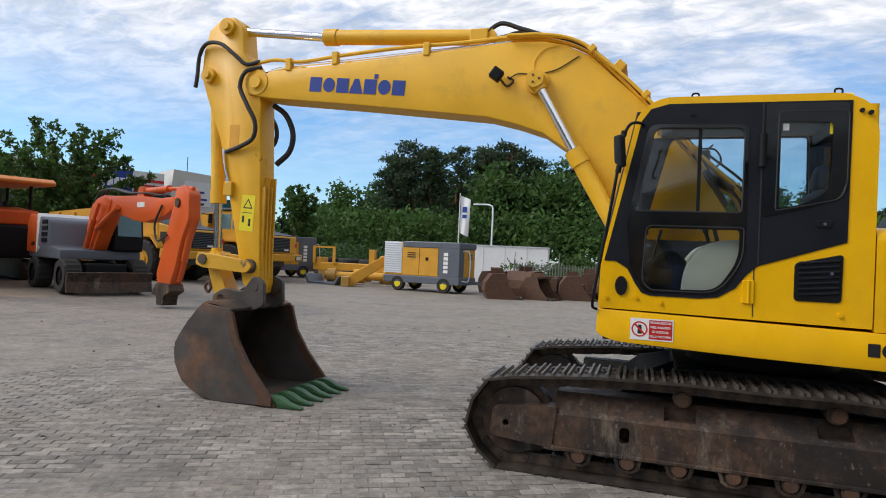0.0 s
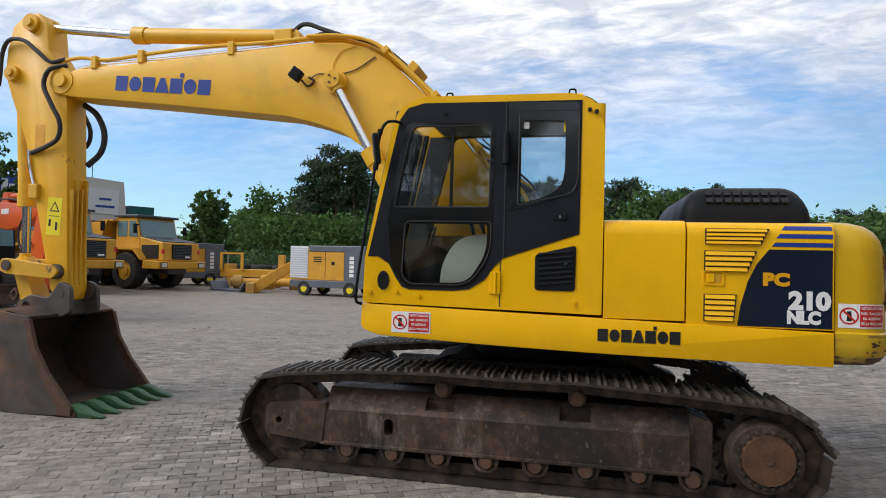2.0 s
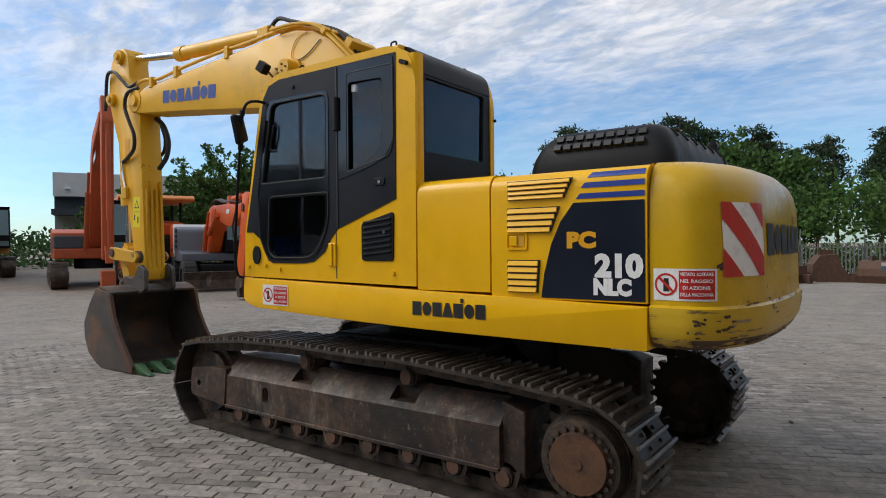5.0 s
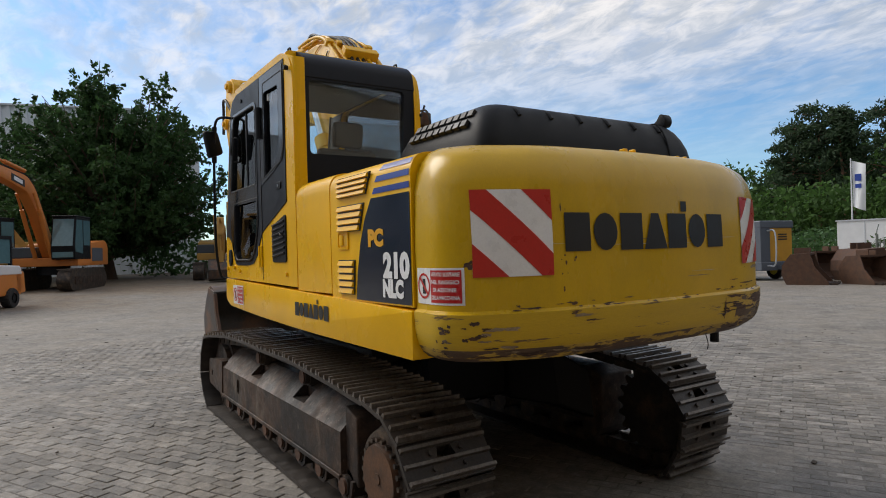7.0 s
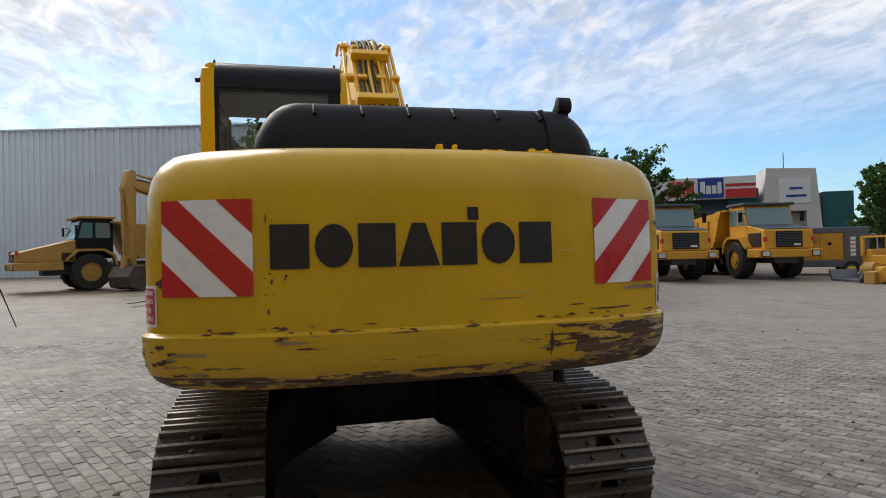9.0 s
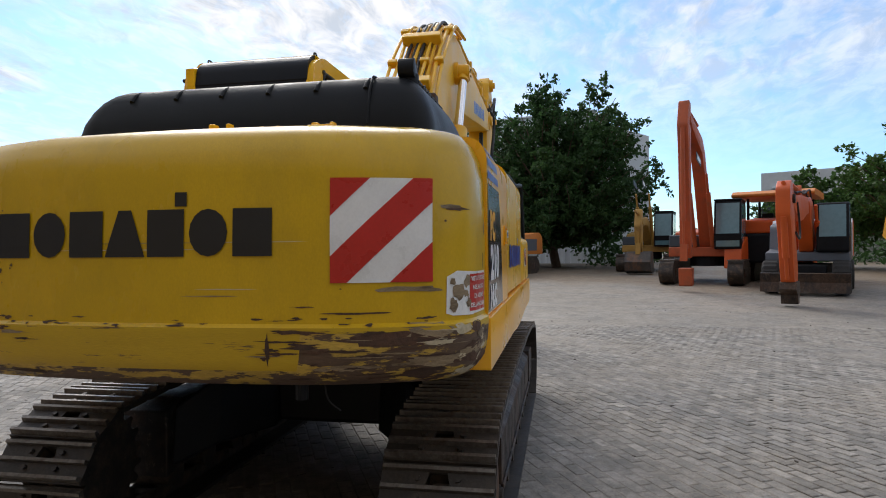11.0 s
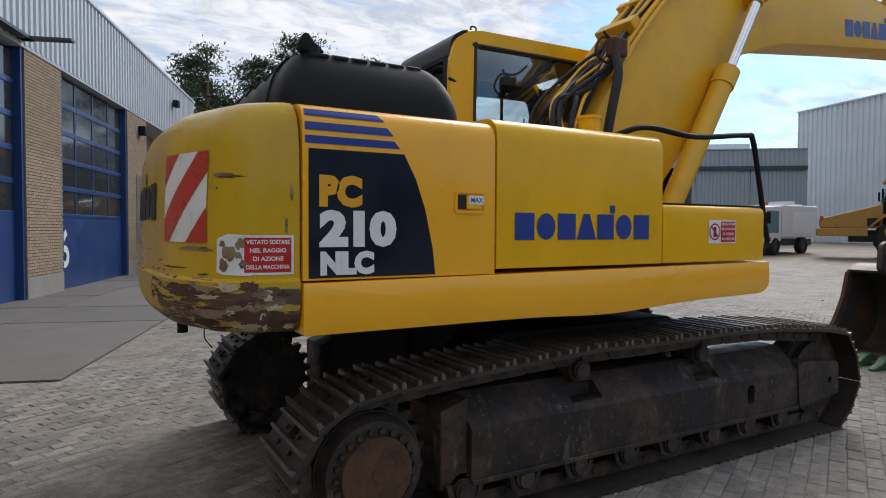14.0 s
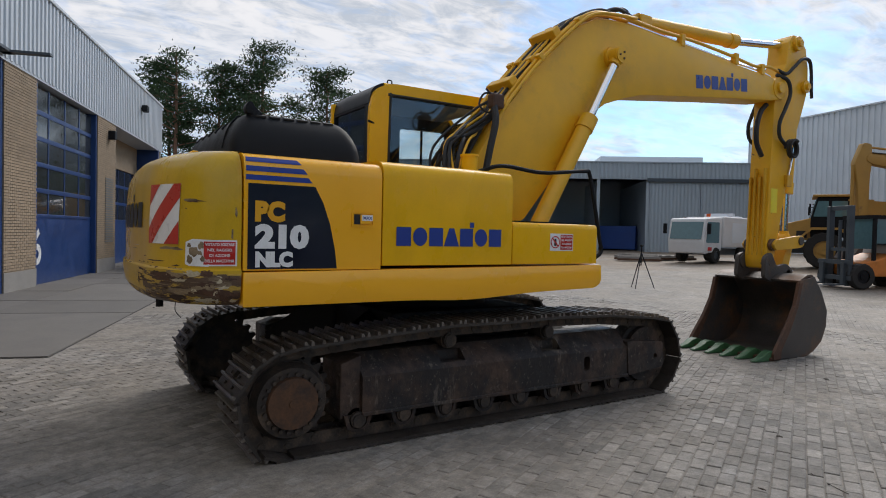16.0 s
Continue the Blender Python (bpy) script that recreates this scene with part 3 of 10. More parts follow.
def counterweight():
    """The rounded block at the back: rounded in plan, in its top edge and along the lower rail."""
    def plan(half, back, r, front=2.065):
        pts = [(front, -half), (back - 0.31, -half), (back - 0.185, -half + 0.085), (back - 0.045, -half + 0.42), (back + 0.005, 0), (back - 0.045, half - 0.42), (back - 0.185, half - 0.085),
               (back - 0.31, half), (front, half)]
        return rounded(pts, [0.0, r * 0.6, r, 0.4, 0.9, 0.4, r, r * 0.6, 0.0], 6)

    layers = [(1.05, -0.16, -0.14), (1.065, -0.07, -0.06), (1.09, -0.04, -0.034), (1.125, -0.018, -0.014), (1.16, -0.007, -0.006), (1.20, 0.0, 0.0), (1.265, 0.004, 0.004), (1.285, 0.004, 0.004), (1.298, -0.012, -0.012),
              (1.32, -0.014, -0.014), (1.60, -0.010, -0.016), (1.85, -0.016, -0.026), (1.93, -0.030, -0.042), (1.99, -0.056, -0.070), (2.035, -0.096, -0.115), (2.060, -0.150, -0.18), (2.070, -0.235, -0.30)]
    bm = bmesh.new()
    rings = []
    for z, dh, db in layers:
        rings.append([bm.verts.new((x, y, z)) for x, y in plan(SIDE + dh, 2.60 + db, 0.2)])
    for a, b in zip(rings, rings[1:]):
        n = len(a)
        for i in range(n):
            bm.faces.new((a[i], a[(i + 1) % n], b[(i + 1) % n], b[i]))
    bm.faces.new(rings[0][::-1])
    bm.faces.new(rings[-1])
    for v in bm.verts:
        v.co.y -= 0.035 * min(1.0, max(0.0, (v.co.x - 2.1) / 0.35))
    for f in bm.faces:
        z = f.calc_center_median().z
        f.material_index = 2 if z < 1.125 or (z < 1.24 and f.calc_center_median().y > 0.50) else 1 if z < 1.275 else 0
    ob = part("counterweight", bm, YELLOW_DULL, excavator, "dented yellow counterweight with scraped lower corners", smooth=True)
    ob.data.materials.append(RAIL_WORN)
    ob.data.materials.append(RAIL_BARE)
    return ob


def side_hoods():
    # left: two doors behind the cab; right: rear door, long hood and the low front box
    def panel(name, x0, x1, z0, z1, s, mat, r=0.06, label=""):
        bm = bmesh.new()
        # outline across the machine: flat side, rounded shoulder
        sec = rounded([(s * SIDE, z0), (s * SIDE, z1 - 0.0), (s * (SIDE - 0.45), z1 + 0.02), (s * (SIDE - 0.45), z0)], [0.004, 0.11, 0.01, 0.01], 6)
        prism(bm, sec, "x", x0, x1)
        return part(name, bm, mat, excavator, label, smooth=True)

    a = panel("side_door", 0.512, 1.082, 1.325, 2.055, -1, YELLOW)
    b = panel("side_door", 1.094, 2.055, 1.30, 2.045, -1, YELLOW)
    c = panel("side_door", 1.075, 2.055, 1.285, 2.045, 1, YELLOW_FRESH, label="fresher orange-yellow door")
    d = panel("side_hood", -0.13, 1.063, 1.31, 2.07, 1, YELLOW)
    e = bmesh.new()
    prism(e, rounded([(0.62, 1.31), (0.62, 1.655), (SIDE, 1.665), (SIDE, 1.31)], [0.01, 0.03, 0.05, 0.01]), "x", -1.12, -0.142)
    part("front_box", e, YELLOW, excavator, smooth=True, bevel=0.006)
    top = boxes(((0.52, -0.80, 1.28), (2.06, 0.80, 2.055)), ((-0.13, 0.30, 1.28), (0.52, 0.80, 2.06)))
    part("engine_cover", top, YELLOW, excavator, bevel=0.02)
    return a, b, c, d


def exhaust_hood():
    """The black hood over the engine, with its rows of slots."""
    bm = bmesh.new()
    lo = rounded([(1.11, -0.80), (2.08, -0.80), (2.08, 0.985), (1.12, 1.005)], 0.12, 6)
    hi = rounded([(1.30, -0.61), (1.92, -0.61), (1.92, 0.82), (1.30, 0.83)], 0.10, 6)
    n = len(lo)
    rings = []
    for t, z in ((0, 2.05), (0.03, 2.12), (0.12, 2.19), (0.28, 2.255), (0.46, 2.305), (0.66, 2.340), (0.84, 2.358), (1.0, 2.364)):
        rings.append([bm.verts.new((a[0] * (1 - t) + b[0] * t, a[1] * (1 - t) + b[1] * t, z)) for a, b in zip(lo, hi)])
    for a, b in zip(rings, rings[1:]):
        for i in range(n):
            bm.faces.new((a[i], a[(i + 1) % n], b[(i + 1) % n], b[i]))
    bm.faces.new(rings[0][::-1])
    bm.faces.new(rings[-1])
    return part("exhaust_hood", bm, BLACK, excavator, "matt black engine hood", smooth=True)


BOOM_TOP = [(-5.30, 3.80), (-4.13, 3.86), (-2.88, 3.93), (-2.45, 3.965), (-2.10, 3.955), (-1.85, 3.90), (-1.59, 3.76), (-1.09, 3.29), (-0.62, 2.72), (-0.25, 2.15), (-0.05, 1.80)]
BOOM_LOW = [(-0.16, 1.50), (-0.50, 1.45), (-0.95, 1.72), (-1.36, 2.20), (-1.60, 2.60), (-1.77, 2.82), (-2.06, 3.02), (-2.35, 3.12), (-2.66, 3.20), (-4.10, 3.365), (-5.27, 3.485), (-5.58, 3.54), (-5.62, 3.66)]


def boom():
    bm = bmesh.new()
    prism(bm, BOOM_TOP + BOOM_LOW, "y", BOOM_Y - 0.19, BOOM_Y + 0.19)
    bo = part("boom", bm, BOOM_YELLOW, excavator, "yellow bent boom of welded plate", smooth=True, bevel=0.012)
    return bo


STICK = [(-6.27, 4.10), (-6.20, 4.36), (-6.02, 4.50), (-5.86, 4.50), (-5.74, 4.38), (-5.70, 4.06), (-5.50, 3.80), (-5.43, 3.45), (-5.39, 2.6), (-5.33, 1.30), (-5.36, 1.18), (-5.44, 1.16),
         (-5.56, 1.30), (-5.75, 2.1), (-5.97, 3.0), (-6.20, 3.55), (-6.29, 3.80)]


def stick():
    bm = bmesh.new()
    prism(bm, STICK, "y", BOOM_Y - 0.15, BOOM_Y + 0.15)
    return part("stick", bm, STICK_PAINT, excavator, "yellow digger arm with chipped paint", smooth=True, bevel=0.012)


def cylinder(name, a, b, r, rod_end, rr, label=""):
    """A hydraulic ram: barrel from a to b, chrome rod on to rod_end."""
    a, b, e = Vector(a), Vector(b), Vector(rod_end)
    d = (b - a).normalized()
    bm = bmesh.new()
    rod(bm, a, b, r, seg=24)
    rod(bm, b - d * 0.14, b + d * 0.02, r * 1.14, seg=24)
    rod(bm, a - d * 0.02, a + d * 0.08, r * 1.08, seg=24)
    rod(bm, a - d * 0.05 + Vector((0, -0.07, 0)), a - d * 0.05 + Vector((0, 0.07, 0)), r * 0.95, seg=24)
    cy = part(name, bm, BOOM_YELLOW, excavator, label, smooth=True)
    part("rod", rods((b, e, rr), seg=20), CHROME, cy, "bright chrome rod", smooth=True)
    ey = bmesh.new()
    rod(ey, e + Vector((0, -0.06, 0)), e + Vector((0, 0.06, 0)), rr * 2.0, seg=24)
    rod(ey, e - d * 0.12, e - d * 0.01, rr * 1.35, seg=20)
    part("eye", ey, BOOM_YELLOW, cy, smooth=True)
    return cy


def rams():
    cylinder("arm_cylinder", (-2.75, BOOM_Y, 4.10), (-4.66, BOOM_Y, 4.225), 0.085, (-5.90, BOOM_Y, 4.38), 0.05, "yellow arm ram lying on the boom")
    for s in (-1, 1):
        y = BOOM_Y + s * 0.28
        cylinder("boom_cylinder", (-0.93, y, 1.45), (-1.72, y, 2.80), 0.085, (-2.13, y, 3.53), 0.047, "yellow boom ram with chrome rod")
    cylinder("bucket_cylinder", (-6.17, BOOM_Y, 3.78), (-6.07, BOOM_Y, 2.27), 0.085, (-6.05, BOOM_Y, 1.58), 0.048, "yellow bucket ram")


BUCKET_SIDE = [(-5.72, 1.08), (-5.92, 0.86), (-6.08, 0.60), (-6.07, 0.38), (-5.96, 0.18), (-5.75, 0.05), (-5.52, 0.0), (-4.80, 0.025), (-4.80, 0.09), (-5.10, 0.44), (-5.26, 0.70), (-5.36, 1.03)]


def bucket():
    y0, y1 = BOOM_Y - 0.62, BOOM_Y + 0.62
    shell = [(-5.36, 1.03), (-5.55, 1.10), (-5.72, 1.08), (-5.92, 0.86), (-6.08, 0.60), (-6.07, 0.38), (-5.96, 0.18), (-5.75, 0.05), (-5.52, 0.0), (-4.80, 0.02)]
    shell = [tuple(p)[0::2] for p in smooth_line([(a, 0, c) for a, c in shell], 4)]
    n = len(shell)
    inner = []
    for i in range(n):
        a, b = Vector(shell[max(i - 1, 0)]), Vector(shell[min(i + 1, n - 1)])
        d = (b - a).normalized()
        inner.append((shell[i][0] - d.y * 0.03, shell[i][1] + d.x * 0.03))
    bm = bmesh.new()
    prism(bm, shell + inner[::-1], "y", y0, y1)
    bk = part("bucket", bm, BUCKET, excavator, "dark rusty digging bucket resting on the paving", smooth=True)
    for y in (y0, y1):
        bm = bmesh.new()
        s = 1 if y == y0 else -1
        prism(bm, BUCKET_SIDE, "y", y - s * 0.012, y + s * 0.018)
        part("side_plate", bm, BUCKET, bk, bevel=0.004)
        bm = bmesh.new()
        prism(bm, [(-4.78, 0.02), (-4.78, 0.10), (-5.08, 0.45), (-5.24, 0.70), (-5.33, 1.0), (-5.41, 1.0), (-5.32, 0.68), (-5.15, 0.38), (-4.95, 0.12), (-4.95, 0.02)], "y", y - s * 0.02, y + s * 0.026)
        part("side_edge", bm, RUST, bk, bevel=0.004)
    part("cutting_edge", boxes(((-4.98, y0, 0.005), (-4.74, y1, 0.05))), RUST, bk, bevel=0.01)
    for k in range(6):
        y = y0 + 0.07 + k * (y1 - y0 - 0.14) / 5
        bm = bmesh.new()
        prism(bm, [(-4.92, 0.10), (-4.80, 0.135), (-4.70, 0.115), (-4.60, 0.065), (-4.45, 0.03), (-4.44, 0.012), (-4.60, 0.006), (-4.75, 0.0), (-4.92, 0.0)], "y", y - 0.055, y + 0.055)
        for v in bm.verts:
            k2 = max(0.0, (v.co.x + 4.75) / 0.31)
            v.co.y = y + (v.co.y - y) * (1 - 0.35 * k2)
        part("tooth", bm, GREEN, bk, "green painted bucket tooth", bevel=0.012, smooth=True)
    return bk


upper_body()
counter = counterweight()
door_a, door_b, door_c, hood_d = side_hoods()
black_hood = exhaust_hood()
the_boom = boom()
the_stick = stick()
rams()
the_bucket = bucket()

# ---- tracks ----
IDLER, SPROCKET = (-1.95, 0.395), (1.70, 0.375)


def track_line():
    """The loop that the shoes' middle line follows, seen from the side, counter-clockwise from the ground."""
    r = 0.372
    pts = [(-1.85, 0.034), (1.65, 0.022)]
    for k in range(0, 9):
        a = -math.pi / 2 + 0.1 + k * (math.pi - 0.1) / 8
        pts.append((SPROCKET[0] + r * math.cos(a), SPROCKET[1] + r * math.sin(a)))
    pts += [(1.2, 0.79), (0.40, 0.835), (-0.1, 0.83), (-0.66, 0.84), (-1.3, 0.825)]
    for k in range(0, 9):
        a = math.pi / 2 + k * (math.pi - 0.1) / 8
        pts.append((IDLER[0] + r * math.cos(a), IDLER[1] + r * math.sin(a)))
    return pts


def along(pts, count):
    p = [Vector((x, 0, z)) for x, z in pts]
    p.append(p[0])
    ls = [(b - a).length for a, b in zip(p, p[1:])]
    total = sum(ls)
    out = []
    for k in range(count):
        d = total * (k + 0.5) / count
        for a, b, l in zip(p, p[1:], ls):
            if d <= l:
                out.append((a + (b - a) * d / l, (b - a).normalized()))
                break
            d -= l
    return out, total / count


def crawler(s):
    """One track: side frame, wheels and the chain of shoes."""
    yc = s * 0.99
    # right side: the same steel in a darker mix, with dark caps
    steel = FRAME_RUST if s < 0 else FRAME_RIGHT
    capped = RUST if s < 0 else TRACK
    y_out, y_in = s * 1.185, s * 0.80
    root = excavator
    # side frame: vertical outer plate, sloping top, with its openings
    bm = bmesh.new()
    sec = [(y_out, 0.235), (y_out, 0.50), (s * 1.02, 0.655), (y_in, 0.655), (y_in, 0.235)]
    prism(bm, sec, "x", -1.62, 1.18)
    cutter = bmesh.new()
    for x, z, w, h in ((-1.075, 0.39, 0.075, 0.13),):
        prism(cutter, rounded([(x - w / 2, z - h / 2), (x + w / 2, z - h / 2), (x + w / 2, z + h / 2), (x - w / 2, z + h / 2)], 0.035), "y", s * 1.0, s * 1.4)
    for x in (-0.66, 0.385):
        box(cutter, (x - 0.13, min(s * 1.03, s * 1.4), 0.535), (x + 0.10, max(s * 1.03, s * 1.4), 0.62))
    bm = cut(bm, cutter)
    fr = part("track_frame", bm, steel, root, "rusty brown side frame of the crawler")
    part("rail", boxes(((-1.62, min(y_out, s * 1.2), 0.215), (1.18, max(y_out, s * 1.2), 0.245))), steel, fr, bevel=0.006)
    # idler yoke at the front, motor guard at the back
    bm = bmesh.new()
    prism(bm, rounded([(-2.14, 0.27), (-1.63, 0.225), (-1.60, 0.55), (-1.72, 0.555), (-2.12, 0.52)], [0.05, 0.02, 0.01, 0.03, 0.05]), "y", s * 1.0, s * 1.195)
    c2 = bmesh.new()
    rod(c2, (-2.01, s * 1.1, 0.385), (-2.01, s * 1.4, 0.385), 0.026, seg=20)
    part("idler_yoke", cut(bm, c2), steel, fr, bevel=0.0)
    bm = bmesh.new()
    prism(bm, [(1.18, 0.235), (1.34, 0.20), (1.34, 0.60), (1.18, 0.655)], "y", y_in, s * 1.15)
    part("motor_guard", bm, steel, fr, bevel=0.01)
    # wheels
    part("idler", rods(((IDLER[0], yc - 0.07, IDLER[1]), (IDLER[0], yc + 0.07, IDLER[1]), 0.32),
                       ((IDLER[0], yc - 0.12, IDLER[1]), (IDLER[0], yc + 0.12, IDLER[1]), 0.27), seg=40), steel, root, "rusty front idler wheel", smooth=True)
    bm = bmesh.new()
    teeth = []
    for k in range(84):
        a = 2 * math.pi * k / 84
        rr = 0.335 if k % 4 in (0, 1) else 0.29
        teeth.append((SPROCKET[0] + rr * math.cos(a), SPROCKET[1] + rr * math.sin(a)))
    prism(bm, teeth, "y", yc - 0.035, yc + 0.035)
    sp = part("sprocket", bm, TRACK, root, "dark toothed drive sprocket")
    hub = bmesh.new()
    cx, cz = SPROCKET
    rod(hub, (cx, yc, cz), (cx, s * 1.10, cz), 0.275, seg=40)
    rod(hub, (cx, s * 1.10, cz), (cx, s * 1.17, cz), 0.270, 0.240, seg=40)
    part("hub", hub, TRACK, sp, "grimy final drive", smooth=True)
    cov = bmesh.new()
    rod(cov, (cx, s * 1.165, cz), (cx, s * 1.205, cz), 0.182, 0.174, seg=44)
    rod(cov, (cx, s * 1.205, cz), (cx, s * 1.212, cz), 0.03, seg=16)
    part("cover", cov, HUB_RUST, sp, "round rusty hub cover", smooth=True)
    for k in range(22):
        a = 2 * math.pi * k / 22
        b = bmesh.new()
        c = Vector((cx + 0.198 * math.cos(a), s * 1.165, cz + 0.198 * math.sin(a)))
        rod(b, c, c + Vector((0, s * 0.03, 0)), 0.0145, seg=6)
        part("bolt", b, TRACK, sp)
    for x in (-0.66, 0.385):
        cr = part("carrier_roller", rods(((x, s * 0.90, 0.70), (x, s * 1.08, 0.70), 0.07), ((x, s * 1.06, 0.70), (x, s * 1.115, 0.70), 0.058), seg=24), TRACK, root, "carrier roller under the upper track", smooth=True)
        part("cap", rods(((x, s * 1.115, 0.70), (x, s * 1.125, 0.70), 0.048), seg=24), capped, cr, "rusty roller cap", smooth=True)
    for k in range(8):
        x = -1.42 + k * 0.375
        tr = part("track_roller", rods(((x, yc - 0.16, 0.19), (x, yc + 0.16, 0.19), 0.085), ((x, yc + s * 0.10, 0.19), (x, yc + s * 0.19, 0.19), 0.06), seg=20), TRACK, root, "bottom track roller", smooth=True)
        part("cap", rods(((x, yc + s * 0.19, 0.185), (x, yc + s * 0.205, 0.185), 0.048), seg=16), capped, tr, "rusty roller cap", smooth=True)
        bm = bmesh.new()
        hoop = [(x - 0.115, 0.235), (x - 0.085, 0.235), (x - 0.060, 0.150), (x - 0.03, 0.128), (x + 0.03, 0.128), (x + 0.060, 0.150), (x + 0.085, 0.235), (x + 0.115, 0.235), (x + 0.085, 0.135), (x + 0.04, 0.105), (x - 0.04, 0.105), (x - 0.085, 0.135)]
        prism(bm, hoop, "y", yc + s * 0.165, yc + s * 0.185)
        part("bracket", bm, steel, tr, "rusty roller bracket")
    # chain links and shoes
    spots, pitch = along(track_line(), 46)
    link = bmesh.new()
    for dy in (-0.075, 0.075):
        prism(link, rounded([(-pitch * 0.55, 0.012), (pitch * 0.55, 0.012), (pitch * 0.5, 0.10), (-pitch * 0.5, 0.10)], 0.02, 2), "y", dy - 0.018, dy + 0.018)
    rod(link, (-pitch / 2, -0.10, 0.06), (-pitch / 2, 0.10, 0.06), 0.026, seg=10)
    shoe = bmesh.new()
    hole = [(pitch * 0.04, -0.055), (pitch * 0.30, -0.04), (pitch * 0.30, 0.04), (pitch * 0.04, 0.055)]
    plate(shoe, [(-pitch * 0.53, -0.255), (pitch * 0.47, -0.255), (pitch * 0.47, 0.255), (-pitch * 0.53, 0.255)], [hole], "z", -0.012, 0.010)
    flat_faces = set(shoe.faces)
    for x, h in ((-pitch * 0.42, 0.032), (-pitch * 0.03, 0.025), (pitch * 0.37, 0.025)):
        prism(shoe, [(x - 0.014, -0.012), (x + 0.014, -0.012), (x + 0.008, -0.012 - h), (x - 0.008, -0.012 - h)], "y", -0.25, 0.25)
    for f in shoe.faces:
        f.material_index = 0 if f in flat_faces else 1
    for dy in (-0.09, 0.09):
        for x in (-pitch * 0.21, pitch * 0.17):
            rod(shoe, (x, dy, -0.012), (x, dy, -0.028), 0.013, seg=6)
    meshes = []
    for nm, b, mt in (("track_link", link, TRACK), ("track_shoe", shoe, SHOE)):
        bmesh.ops.recalc_face_normals(b, faces=b.faces)
        me = bpy.data.meshes.new(nm)
        b.to_mesh(me)
        b.free()
        me.materials.append(mt)
        me.materials.append(GROUSER)
        meshes.append((nm, me))
    chain = part("track_chain", rods(((IDLER[0], yc - 0.05, IDLER[1]), (IDLER[0], yc + 0.05, IDLER[1]), 0.06), seg=12), TRACK, root, "dirty steel crawler track with ribbed shoes")
    for p, d in spots:
        inward = Vector((-d.z, 0, d.x))
        m = Matrix((Vector((d.x, 0, inward.x)).to_4d(), Vector((0, 1, 0)).to_4d(), Vector((d.z, 0, inward.z)).to_4d(), (0, 0, 0, 1)))
        m = Matrix(((d.x, 0, inward.x, p.x), (0, 1, 0, yc), (d.z, 0, inward.z, p.z), (0, 0, 0, 1)))
        for nm, me in meshes:
            ob = new(nm, me)
            ob.parent = chain
            ob.matrix_basis = m


for side in (-1, 1):
    before = set(excavator.children)
    crawler(side)
    if side < 0:
        # this track sits a little further out and forward
        for ob in set(excavator.children) - before:
            ob.location = (-0.045, -0.03, 0)
# near-black legs and body carry the shade between the tracks in their colour
for sx in (-1, 1):
    for sy in (-1, 1):
        bm = bmesh.new()
        ring = []
        for x, y, z0, z1, w in ((0.45, 0.35, 0.40, 0.90, 0.36), (0.80, 0.60, 0.36, 0.80, 0.30), (1.02, 0.82, 0.26, 0.62, 0.26)):
            ring.append([bm.verts.new((sx * (x + dx), sy * y, z)) for dx, z in ((-w, z0), (w, z0), (w * 0.8, z1), (-w * 0.8, z1))])
        for a, b in zip(ring, ring[1:]):
            for i in range(4):
                bm.faces.new((a[i], a[(i + 1) % 4], b[(i + 1) % 4], b[i]))
        bm.faces.new(ring[0])
        bm.faces.new(ring[-1][::-1])
        part("frame_leg", bm, BLACK, excavator, "leg of the lower frame, blackened for shade", bevel=0.02)
part("car_body", boxes(((-0.75, -0.80, 0.42), (0.75, 0.80, 0.90)), ((-0.5, -0.82, 0.36), (0.5, 0.82, 0.44))), BLACK, excavator, "frame between the tracks, blackened for shade", bevel=0.03)

# ---- cab ----
CAB_SIDE = rounded([(-1.36, 1.375), (-1.35, 1.74), (-1.115, 2.91), (-0.95, 3.02), (0.30, 3.012), (0.46, 2.93), (0.505, 2.75), (0.50, 1.345)],
                   [0.02, 0.03, 0.12, 0.12, 0.1, 0.08, 0.1, 0.01])
DOOR = [(-1.325, 1.745), (-1.24, 1.745), (-1.15, 1.69), (-1.09, 1.58), (-1.04, 1.51), (-0.98, 1.49), (-0.62, 1.49), (-0.50, 1.505), (-0.38, 1.58), (-0.31, 1.68), (-0.24, 1.75),
        (0.33, 1.945), (0.335, 2.955), (-0.89, 2.965), (-1.02, 2.93), (-1.085, 2.84)]
PANE_UP = rounded([(-1.115, 2.14), (-0.355, 2.14), (-0.350, 2.775), (-0.985, 2.785)], [0.02, 0.03, 0.06, 0.07])
PANE_LOW = rounded([(-1.02, 2.03), (-0.335, 2.03), (-0.335, 1.78), (-0.50, 1.535), (-0.98, 1.535), (-1.04, 1.60)], [0.05, 0.03, 0.12, 0.12, 0.05, 0.05])
PANE_BACK = rounded([(-0.135, 2.16), (0.28, 2.25), (0.315, 2.36), (0.315, 2.88), (-0.13, 2.885)], [0.02, 0.08, 0.08, 0.03, 0.03])


def pane(name, outline, plane, d, parent, mat=None):
    bm = bmesh.new()
    prism(bm, outline, plane, d - 0.003, d + 0.003)
    ob = part(name, bm, mat or GLASS, parent, "clear tinted pane")
    ob.visible_shadow = False
    return ob


